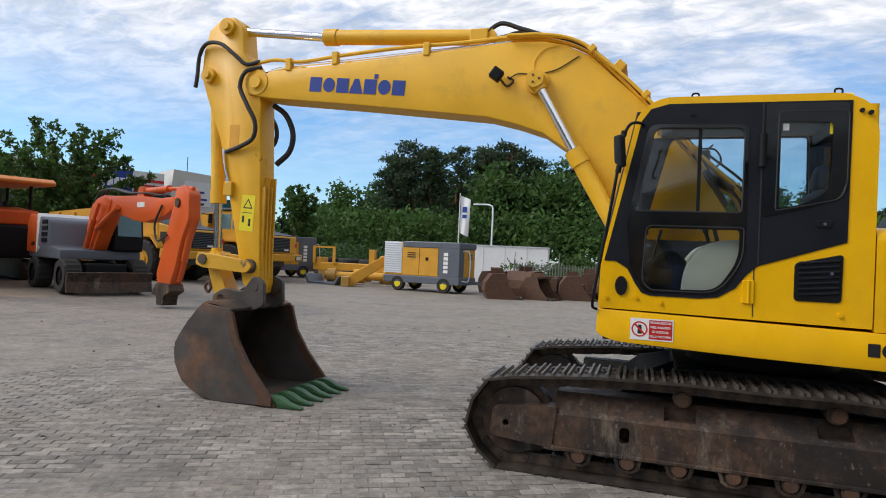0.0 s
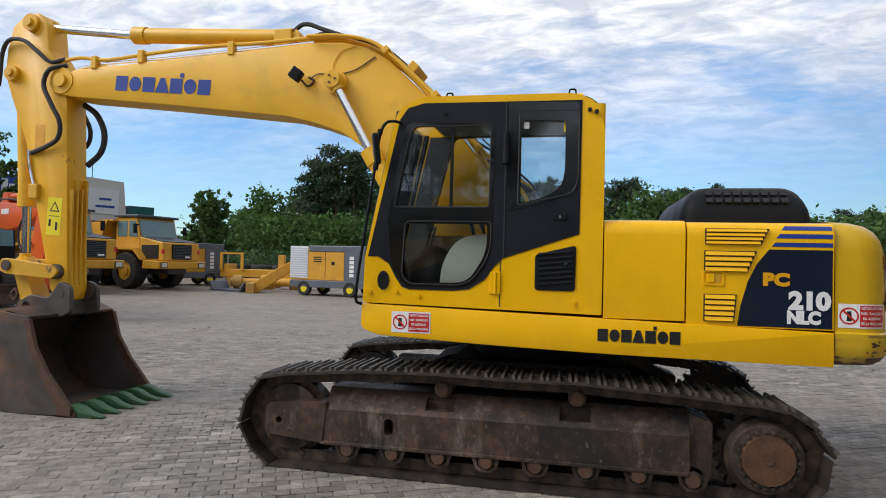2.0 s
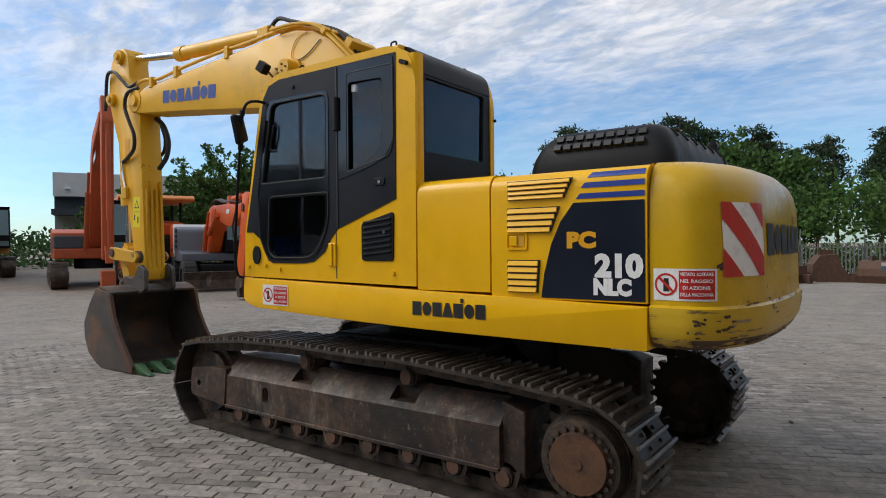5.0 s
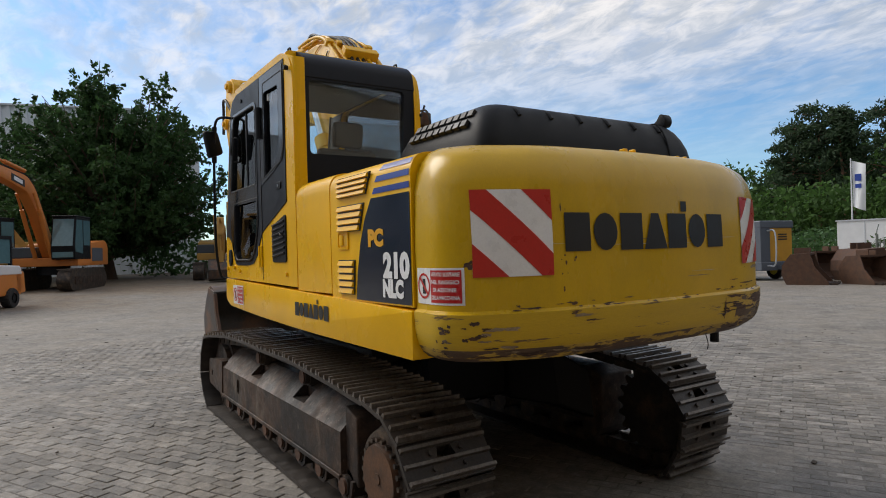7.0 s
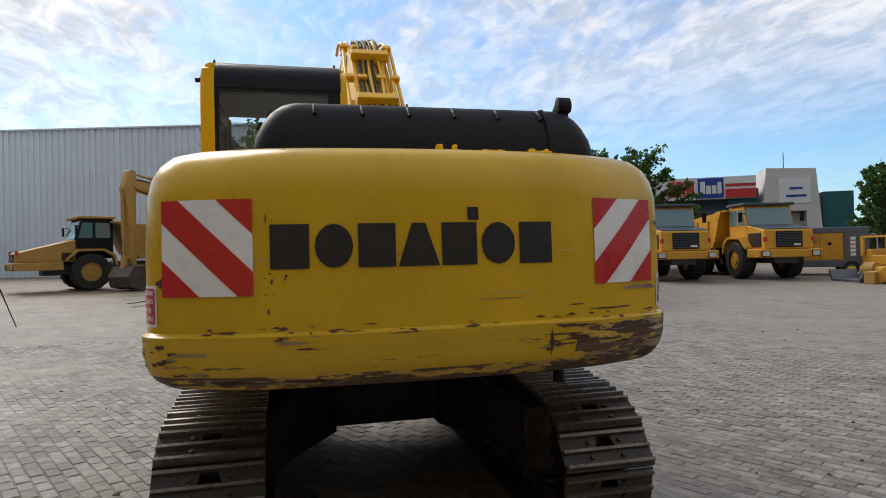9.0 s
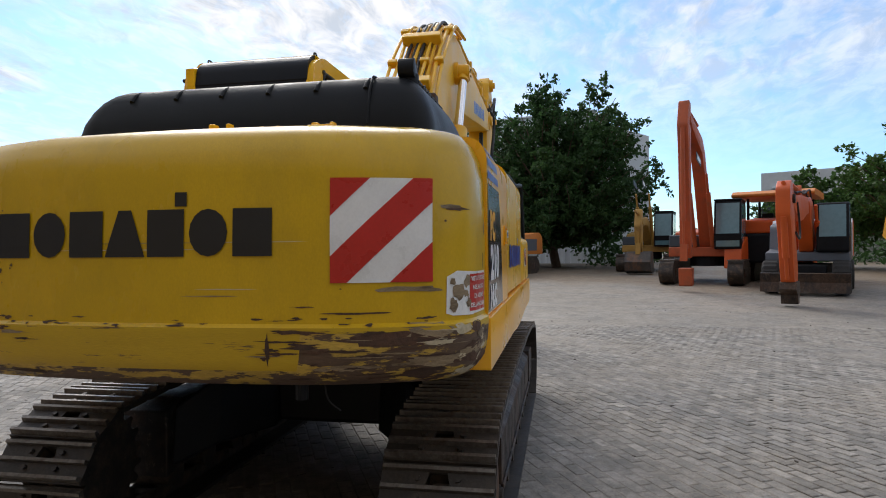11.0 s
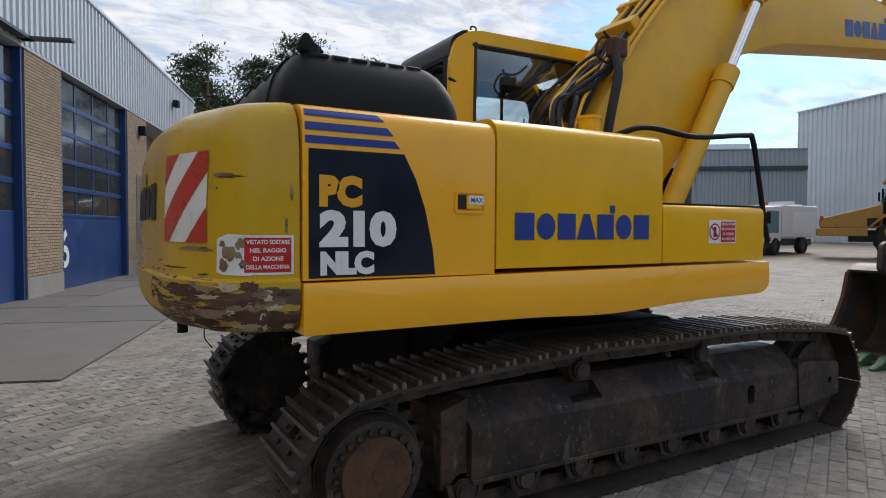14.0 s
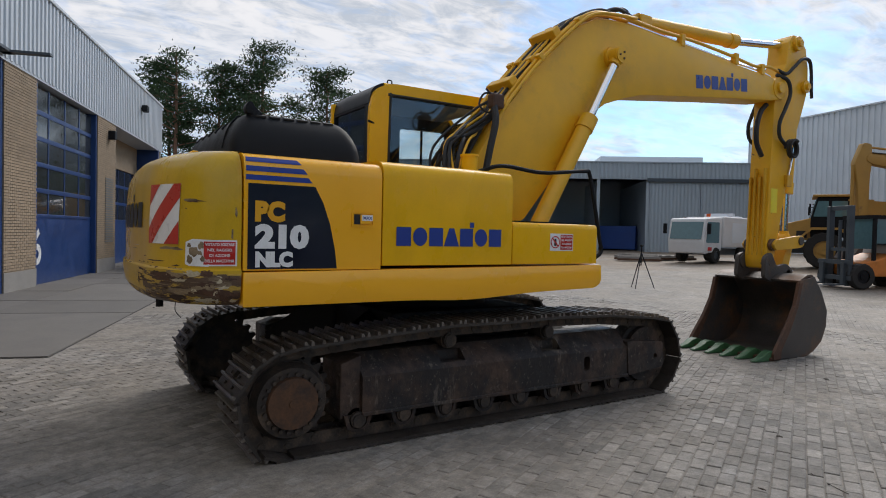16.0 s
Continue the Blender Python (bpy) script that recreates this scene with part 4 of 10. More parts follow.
def build_cab():
    bm = bmesh.new()
    plate(bm, CAB_SIDE, [DOOR], "y", -1.222, -1.175)
    cab = part("cab", bm, YELLOW, excavator, "yellow and charcoal operator's cab")
    bm = bmesh.new()
    inner = [(x * 0.999, z) for x, z in DOOR]
    plate(bm, inner, [PANE_UP, PANE_LOW, PANE_BACK], "y", -1.228, -1.185)
    door = part("door", bm, CHARCOAL, cab, "charcoal cab door with rounded panes")
    pane("pane", PANE_UP, "y", -1.205, cab)
    pane("pane", PANE_LOW, "y", -1.205, cab)
    pane("pane", PANE_BACK, "y", -1.205, cab)
    # glass is framed by rubber seals
    for o in (PANE_UP, PANE_LOW, PANE_BACK):
        bm = bmesh.new()
        c = Vector((sum(p[0] for p in o) / len(o), sum(p[1] for p in o) / len(o)))
        tube(bm, [(p[0], -1.229, p[1]) for p in o + o[:1]], 0.007, 6, smooth=False)
        part("seal", bm, RUBBER, cab)
    # black printed borders of the glazing
    bm = bmesh.new()
    low = rounded([(-1.015, 2.01), (-0.365, 2.01), (-0.365, 1.79), (-0.51, 1.555), (-1.00, 1.545), (-1.03, 1.62)], [0.04, 0.03, 0.12, 0.1, 0.05, 0.04])
    border = rounded([(-1.165, 2.05), (-1.03, 2.81), (-0.325, 2.80), (-0.325, 1.78), (-0.47, 1.52), (-1.02, 1.512), (-1.13, 1.69)], [0.05, 0.07, 0.07, 0.12, 0.12, 0.06, 0.05])
    plate(bm, border, [PANE_UP, low], "y", -1.2325, -1.2292)
    part("glazing_border", bm, BLACK_GLASS, cab, "glossy black border of the door glass")
    bm = bmesh.new()
    outer = rounded([(-0.218, 2.11), (0.10, 2.19), (0.25, 2.25), (0.312, 2.36), (0.315, 2.94), (-0.215, 2.95)], [0.02, 0.1, 0.08, 0.08, 0.03, 0.03])
    hole = rounded([(-0.115, 2.175), (0.06, 2.215), (0.19, 2.30), (0.215, 2.42), (0.215, 2.80), (-0.115, 2.815)], [0.02, 0.08, 0.1, 0.08, 0.03, 0.03])
    plate(bm, outer, [hole], "y", -1.2325, -1.2292)
    part("glazing_border", bm, BLACK_GLASS, cab, "glossy black border of the rear door glass")
    # seam between door and body, slider bar in the upper pane, cross rail
    part("seam", boxes(((-0.240, -1.2335, 1.76), (-0.230, -1.2285, 2.95))), RUBBER, cab)
    part("seam", boxes(((-0.262, -1.2245, 1.38), (-0.255, -1.2225, 1.74))), RUBBER, cab)
    part("window_bar", boxes(((-0.67, -1.215, 2.14), (-0.645, -1.20, 2.77))), BLACK, cab)
    part("hinge", rods(((-0.232, -1.235, 2.48), (-0.232, -1.235, 2.72), 0.028), seg=12), BLACK, cab, smooth=True)
    part("hinge", boxes(((-0.335, -1.236, 1.475), (-0.255, -1.222, 1.645)), ((-0.30, -1.245, 1.475), (-0.285, -1.236, 1.645))), YELLOW, cab, bevel=0.004)
    bm = bmesh.new()
    prism(bm, rounded([(0.13, 2.045), (0.23, 2.045), (0.235, 2.10), (0.135, 2.10)], 0.02), "y", -1.236, -1.226)
    part("latch", bm, BLACK, cab, bevel=0.004)
    part("lock", rods(((0.185, -1.234, 2.072), (0.185, -1.24, 2.072), 0.012), seg=12), CHROME, cab)
    pieces("maker_block", emblem(0.24, 0.036, Matrix.Translation((-0.60, -1.2285, 2.055)) @ FACE_LEFT, 0.003), DECAL_WHITE, cab, "small light letters as plain blocks")
    # vent
    bm = bmesh.new()
    vo = rounded([(0.005, 1.515), (0.305, 1.515), (0.31, 1.86), (0.005, 1.785)], [0.03, 0.03, 0.03, 0.03])
    prism(bm, vo, "y", -1.232, -1.20)
    vent = part("vent", bm, BLACK, cab, "black slatted side vent", bevel=0.004)
    for k in range(7):
        z = 1.56 + k * 0.038
        b = bmesh.new()
        prism(b, [(-1.231, z), (-1.243, z + 0.006), (-1.243, z + 0.014), (-1.231, z + 0.022)], "x", 0.03, 0.285)
        for v in b.verts:
            v.co.z += (v.co.x - 0.15) * 0.10
        part("slat", b, CHARCOAL, vent)
    part("lock", rods(((0.235, -1.235, 1.72), (0.235, -1.25, 1.72), 0.013), seg=12), CHROME, cab)
    for x, z, r in ((-1.19, 1.555, 0.075),):
        bm = bmesh.new()
        rod(bm, (x, -1.222, z), (x, -1.236, z), r, seg=28)
        for v in bm.verts:
            v.co.x = x + (v.co.x - x) * 0.62
        part("speaker_vent", bm, BLACK, cab, smooth=True)
    for x, z in ((-0.90, 1.44), (-1.08, 1.47), (0.30, 1.43), (0.39, 2.88), (-0.72, 2.88), (-1.30, 1.46)):
        part("bolt", rods(((x, -1.222, z), (x, -1.238, z), 0.016), seg=10), BLACK if z > 2 else YELLOW, cab)
    # rear pillar, roof and the other sides
    bm = bmesh.new()
    sec = rounded([(0.34, -1.215), (0.508, -1.215), (0.508, -1.13), (0.34, -1.13)], [0.0, 0.05, 0.01, 0.0], 6)
    prism(bm, sec, "z", 1.345, 2.93)
    part("pillar", bm, YELLOW, cab, smooth=True)
    bm = bmesh.new()
    sec = rounded([(-1.222, 2.92), (-1.21, 3.02), (-0.22, 3.02), (-0.205, 2.92)], [0.0, 0.06, 0.06, 0.0], 6)
    prism(bm, sec, "x", -0.96, 0.34)
    part("roof", bm, YELLOW, cab, smooth=True)
    part("roof_panel", boxes(((-0.80, -1.12, 3.018), (0.30, -0.30, 3.03))), CHARCOAL, cab, bevel=0.01)
    bm = bmesh.new()
    plate(bm, [(-1.13, 1.36), (-0.25, 1.36), (-0.25, 2.80), (-1.13, 2.80)], [rounded([(-1.10, 2.27), (-0.36, 2.27), (-0.34, 2.785), (-1.10, 2.785)], 0.03)], "x", 0.455, 0.492)
    part("rear_frame", bm, CHARCOAL, cab)
    bm = bmesh.new()
    prism(bm, rounded([(0.30, 2.80), (0.495, 2.80), (0.475, 2.93), (0.40, 3.0), (0.30, 3.025)], [0, 0.01, 0.04, 0.05, 0.0]), "y", -1.13, -0.25)
    part("roof_edge", bm, CHARCOAL, cab, "charcoal band over the rear window", smooth=True)
    pane("rear_pane", [(-1.10, 2.27), (-0.36, 2.27), (-0.34, 2.785), (-1.10, 2.785)], "x", 0.47, cab)
    bm = bmesh.new()
    hole = rounded([(0.30, 1.95), (0.285, 2.90), (-0.84, 2.90), (-1.08, 1.95)], [0.05, 0.05, 0.08, 0.05])
    plate(bm, CAB_SIDE, [hole], "y", -0.255, -0.205)
    part("side_frame", bm, YELLOW, cab)
    bm = bmesh.new()
    plate(bm, [(-1.30, 1.41), (0.39, 1.41), (0.39, 2.89), (-1.06, 2.89), (-1.30, 1.76)], [[(x * 0.99 - 0.002, z * 0.995 + 0.01) for x, z in hole]], "y", -0.268, -0.259)
    part("lining", bm, LINING, cab, "dark inner lining")
    part("lining", boxes(((-1.315, -1.16, 1.41), (-1.305, -0.27, 1.73))), LINING, cab, "dark inner lining")
    pane("pane", hole, "y", -0.225, cab)
    part("seal", tubes([[(x, -0.207, z) for x, z in hole + hole[:1]]], 0.014, 6), RUBBER, cab)
    # front: pillars and windscreen
    for y in (-1.19, -0.24):
        bm = bmesh.new()
        tube(bm, [(-1.335, y, 1.40), (-1.335, y, 1.75), (-1.095, y, 2.91)], 0.03, 8, smooth=False)
        part("front_pillar", bm, CHARCOAL, cab, smooth=True)
    bm = bmesh.new()
    v = [bm.verts.new(p) for p in ((-1.335, -1.17, 1.75), (-1.335, -0.26, 1.75), (-1.105, -0.26, 2.89), (-1.105, -1.17, 2.89))]
    bm.faces.new(v)
    got = bmesh.ops.extrude_face_region(bm, geom=bm.faces[:])
    bmesh.ops.translate(bm, vec=(0.006, 0, 0), verts=[g for g in got["geom"] if isinstance(g, bmesh.types.BMVert)])
    w = part("windscreen", bm, GLASS, cab, "clear front screen")
    w.visible_shadow = False
    part("front_apron", boxes(((-1.35, -1.17, 1.36), (-1.32, -0.26, 1.74))), YELLOW, cab)
    part("floor", boxes(((-1.32, -1.17, 1.36), (0.45, -0.26, 1.40))), BLACK, cab)
    part("back_wall", boxes(((0.40, -1.12, 1.40), (0.452, -0.26, 2.25))), CAB_IN, cab)
    part("head_lining", boxes(((-0.92, -1.17, 2.90), (0.45, -0.26, 2.915))), CAB_IN, cab)
    # seat and controls
    bm = bmesh.new()
    box(bm, (-0.42, -0.95, 1.62), (0.12, -0.47, 1.78))
    seat = part("seat", bm, SEAT, cab, "grey cloth operator's seat", bevel=0.05, smooth=True)
    bm = bmesh.new()
    prism(bm, [(0.02, 1.76), (0.16, 1.74), (0.30, 2.34), (0.20, 2.37)], "y", -0.95, -0.47)
    part("backrest", bm, SEAT, seat, bevel=0.04, smooth=True)
    bm = bmesh.new()
    prism(bm, [(0.19, 2.38), (0.29, 2.36), (0.32, 2.55), (0.24, 2.57)], "y", -0.83, -0.59)
    part("headrest", bm, SEAT, seat, bevel=0.035, smooth=True)
    part("seat_base", boxes(((-0.36, -0.90, 1.40), (0.10, -0.52, 1.62))), BLACK, seat)
    for y in (-1.05, -0.40):
        bm = bmesh.new()
        prism(bm, rounded([(-0.76, 1.42), (0.05, 1.42), (0.05, 1.88), (-0.40, 1.95), (-0.62, 1.90), (-0.74, 1.70)], [0.05, 0.02, 0.05, 0.08, 0.1, 0.1]), "y", y - 0.09, y + 0.09)
        part("console", bm, CAB_PALE, cab, "pale olive side console", bevel=0.02, smooth=True)
        bm = bmesh.new()
        tube(bm, [(-0.48, y, 1.84), (-0.50, y, 1.95), (-0.53, y, 2.05)], 0.016, 8)
        rod(bm, (-0.525, y, 2.03), (-0.545, y, 2.13), 0.026, 0.02, seg=10)
        part("lever", bm, BLACK, cab, smooth=True)
    for y in (-0.80, -0.66):
        part("travel_lever", tubes([[(-0.92, y, 1.40), (-0.96, y, 1.75), (-0.90, y, 2.02)]], 0.012), BLACK, cab, smooth=True)
    part("monitor", boxes(((-1.05, -0.42, 2.0), (-1.0, -0.28, 2.16))), BLACK, cab, bevel=0.01)
    # dark bundled cloth and a plastic bottle left in the door well
    bm = bmesh.new()
    bmesh.ops.create_icosphere(bm, subdivisions=3, radius=0.2, matrix=pose(-0.86, -0.98, 1.62) @ Matrix.Diagonal((1.0, 0.8, 1.05, 1)))
    for v in bm.verts:
        v.co += v.normal * 0.05 * noise.noise(v.co * 7)
    part("bundle", bm, BLACK, cab, "dark cloth bundle on the floor", smooth=True)
    part("warning_tag", boxes(((0.20, -1.2085, 2.72), (0.265, -1.2065, 2.81))), LABEL_YELLOW, cab)
    part("service_tag", boxes(((-0.10, -1.2085, 2.75), (-0.06, -1.2065, 2.80))), DECAL_WHITE, cab)
    # handrail and mirror
    part("handrail", tubes([[(-1.06, -1.20, 2.80), (-1.10, -1.29, 2.81), (-1.17, -1.33, 2.79), (-1.215, -1.34, 2.68), (-1.25, -1.34, 2.42), (-1.31, -1.33, 2.0), (-1.37, -1.31, 1.62), (-1.40, -1.27, 1.40), (-1.37, -1.22, 1.36)]], 0.012), BLACK, cab, "thin black mirror stay", smooth=True)
    bm = bmesh.new()
    prism(bm, rounded([(-0.085, -0.12), (0.075, -0.10), (0.085, 0.11), (-0.055, 0.13)], 0.03), "x", -0.022, 0.022)
    bmesh.ops.transform(bm, matrix=pose(-1.235, -1.355, 2.585, 14, -8, 22), verts=bm.verts)
    part("mirror", bm, BLACK, cab, "black wing mirror", bevel=0.012, smooth=True)
    for a, b in (((-1.235, -1.34, 2.48), (-1.245, -1.34, 2.42)), ((-1.215, -1.34, 2.70), (-1.21, -1.34, 2.74))):
        part("mirror_clamp", rods((a, b, 0.022), seg=10), BLACK, cab)
    part("grab_handle", tubes([[(-0.93, -1.214, 2.60), (-0.95, -1.235, 2.60), (-0.955, -1.24, 2.54), (-0.985, -1.24, 2.44), (-0.985, -1.235, 2.40), (-0.965, -1.214, 2.40)]], 0.008, 6), BLACK, cab, smooth=True)
    # lifting eyes and small lamps on the roof
    for x, y in ((-0.70, -1.15), (0.26, -1.15), (0.26, -0.28)):
        bm = bmesh.new()
        tube(bm, [(x - 0.025, y, 3.02), (x - 0.02, y, 3.055), (x + 0.02, y, 3.055), (x + 0.025, y, 3.02)], 0.007, 6)
        part("lifting_eye", bm, BLACK, cab)
    part("aerial_stub", rods(((0.44, -0.22, 2.60), (0.52, -0.20, 2.62), 0.012), ((0.44, -1.23, 2.86), (0.44, -1.26, 2.86), 0.016), seg=8), BLACK, cab)
    return cab


build_cab()

# ---- marks, stickers and wear laid on the bodywork ----
bpy.context.view_layer.update()


def slice_up(bm, step):
    """Cut a flat drawing into short pieces, so that it can follow a bent surface."""
    for axis in (0, 1):
        cs = [v.co[axis] for v in bm.verts]
        lo, hi = min(cs), max(cs)
        no = (1, 0, 0) if axis == 0 else (0, 1, 0)
        n = int((hi - lo) / step)
        for k in range(1, n + 1):
            c = lo + k * (hi - lo) / (n + 1)
            bmesh.ops.bisect_plane(bm, geom=bm.verts[:] + bm.edges[:] + bm.faces[:], plane_co=(c, 0, 0) if axis == 0 else (0, c, 0), plane_no=no)


def drape(bm, face, m, targets, lift=0.004, step=0.05):
    """Lay a flat drawing (x to the right, y up) on the bodywork: m turns it to face the side, rays find the surface."""
    slice_up(bm, step)
    turn = m @ face
    out = (turn.to_3x3() @ Vector((0, 0, 1))).normalized()
    for v in bm.verts:
        p = turn @ Vector((v.co.x, v.co.y, 0))
        depth = v.co.z
        best = None
        for t in targets:
            ok, loc, nor, _ = t.ray_cast(p + out * 0.6, -out)
            if ok and (best is None or (loc - p).dot(out) > (best[0] - p).dot(out)):
                best = (loc.copy(), nor.copy())
        if best is None:
            best = (p, out)
        nor = best[1] if best[1].dot(out) > 0.2 else out
        v.co = best[0] + nor * (lift + depth)
    return bm


def flat(outlines, depth=0.001):
    bm = bmesh.new()
    for o in outlines:
        f = bm.faces.new([bm.verts.new((x, y, 0)) for x, y in o])
    return bm


def rect(x0, y0, x1, y1):
    return [(x0, y0), (x1, y0), (x1, y1), (x0, y1)]


def clip_band(w, h, a, b):
    """The part of a w x h board that lies between two diagonals."""
    poly = [(0, 0), (w, 0), (w, h), (0, h)]
    for sign, c in ((1, a), (-1, b)):
        res = []
        for i in range(len(poly)):
            p, q = poly[i], poly[(i + 1) % len(poly)]
            fp, fq = sign * (p[0] + p[1] - c), sign * (q[0] + q[1] - c)
            if fp >= 0:
                res.append(p)
            if fp * fq < 0:
                t = fp / (fp - fq)
                res.append((p[0] + t * (q[0] - p[0]), p[1] + t * (q[1] - p[1])))
        poly = res
    return poly


def chevron(y0, z0, w, h, flip):
    m = Matrix.Translation((2.4, y0, z0))
    base = part("warning_board", drape(flat([rect(0, 0, w, h)]), FACE_REAR, m, [counter], 0.004), DECAL_WHITE, counter, "red and white striped warning panel")
    s = w + h
    for a, b in ((0.0, 0.20), (0.40, 0.61), (0.81, 1.0)):
        o = clip_band(w, h, a * s, b * s)
        if flip:
            o = [(w - x, y) for x, y in o]
        part("stripe", drape(flat([o]), FACE_REAR, m, [counter], 0.006), DECAL_RED, base, "red stripe")


def sticker(face, x, y, z, w, h, target, lines, flip=1, worn=False):
    """A white sticker: a red ring with a bar on one half, white words on red on the other."""
    m = Matrix.Translation((x, y, z))
    if worn:
        st = part("warning_sticker", drape(flat([rect(w * 0.44, 0, w, h)]), face, m, [target], 0.003, 0.03), DECAL_WHITE, target, "torn white and red warning sticker")
        bend = Matrix.Rotation(radians(-38), 4, "Z") @ face
        m2 = Matrix.Translation((x - w * 0.44 + 0.120, 1.13, z))
        part("torn_half", drape(flat([[(0.0, 0.01), (0.03, 0.0), (0.15, -0.004), (0.15, h), (0.05, h * 1.03), (0.004, h * 0.9)]]), bend, m2, [target], 0.003, 0.02), DECAL_WHITE, st, "torn white half of the sticker")
        rnd = random.Random(4)
        for cx, cy, r in ((0.065, h * 0.55, 0.034), (0.105, h * 0.78, 0.02), (0.035, h * 0.25, 0.022), (0.115, h * 0.28, 0.018), (0.03, h * 0.78, 0.014), (0.10, h * 0.5, 0.014)):
            o = []
            for k in range(14):
                a, q = 2 * math.pi * k / 14, rnd.uniform(0.6, 1.2)
                o.append((cx + r * q * math.cos(a), cy + r * q * 1.2 * math.sin(a)))
            part("worn_spot", drape(flat([o]), bend, m2, [target], 0.005, 0.02), SCRAPE, st, "torn bare spot")
    else:
        st = part("warning_sticker", drape(flat([rect(0, 0, w, h)]), face, m, [target], 0.003), DECAL_WHITE, target, "white and red warning sticker")
    part("red_field", drape(flat([rect(w * 0.44, h * 0.06, w * 0.97, h * 0.94)]), face, m, [target], 0.0045), DECAL_RED, st)
    if not worn:
        cx, cy, r = w * 0.22, h * 0.5, h * 0.36
        ring = []
        for k in range(20):
            a, b = 2 * math.pi * k / 20, 2 * math.pi * (k + 1) / 20
            ring.append([(cx + r * math.cos(a), cy + r * math.sin(a)), (cx + r * math.cos(b), cy + r * math.sin(b)),
                         (cx + r * 0.82 * math.cos(b), cy + r * 0.82 * math.sin(b)), (cx + r * 0.82 * math.cos(a), cy + r * 0.82 * math.sin(a))])
        ring.append([(cx - r * 0.66, cy + r * 0.5), (cx - r * 0.5, cy + r * 0.66), (cx + r * 0.66, cy - r * 0.5), (cx + r * 0.5, cy - r * 0.66)])
        part("ring", drape(flat(ring), face, m, [target], 0.0048), DECAL_RED, st)
        part("dark_sign", drape(flat([[(cx - r * 0.25, cy - r * 0.6), (cx + r * 0.3, cy - r * 0.6), (cx + r * 0.22, cy + r * 0.55), (cx - r * 0.2, cy + r * 0.55)]]), face, m, [target], 0.0045), DECAL_BLACK, st)
    n = len(lines)
    for k, t in enumerate(lines):
        ln = lettering(t, h * 0.15, Matrix.Identity(4), 0.0006, 0.0)
        xs = [v.co.x for v in ln.verts]
        k2 = min(1.0, w * 0.49 / (max(xs) - min(xs)))
        for v in ln.verts:
            v.co.x = w * 0.705 + (v.co.x - (max(xs) + min(xs)) / 2) * k2
            v.co.y += h * (0.78 - k * 0.21)
            v.co.z = 0
        part("text_line", drape(ln, face, m, [target], 0.0055, 0.3), DECAL_WHITE, st, "small white words")
    return st


def words(text, face, x, y, z, size, width, target, mat, bold):
    ln = lettering(text, size, Matrix.Identity(4), bold, 0.0, width)
    for v in ln.verts:
        v.co.z = 0
    part("lettering", drape(ln, face, Matrix.Translation((x, y, z)), [target], 0.006, 0.4), mat, target, "large plain lettering")


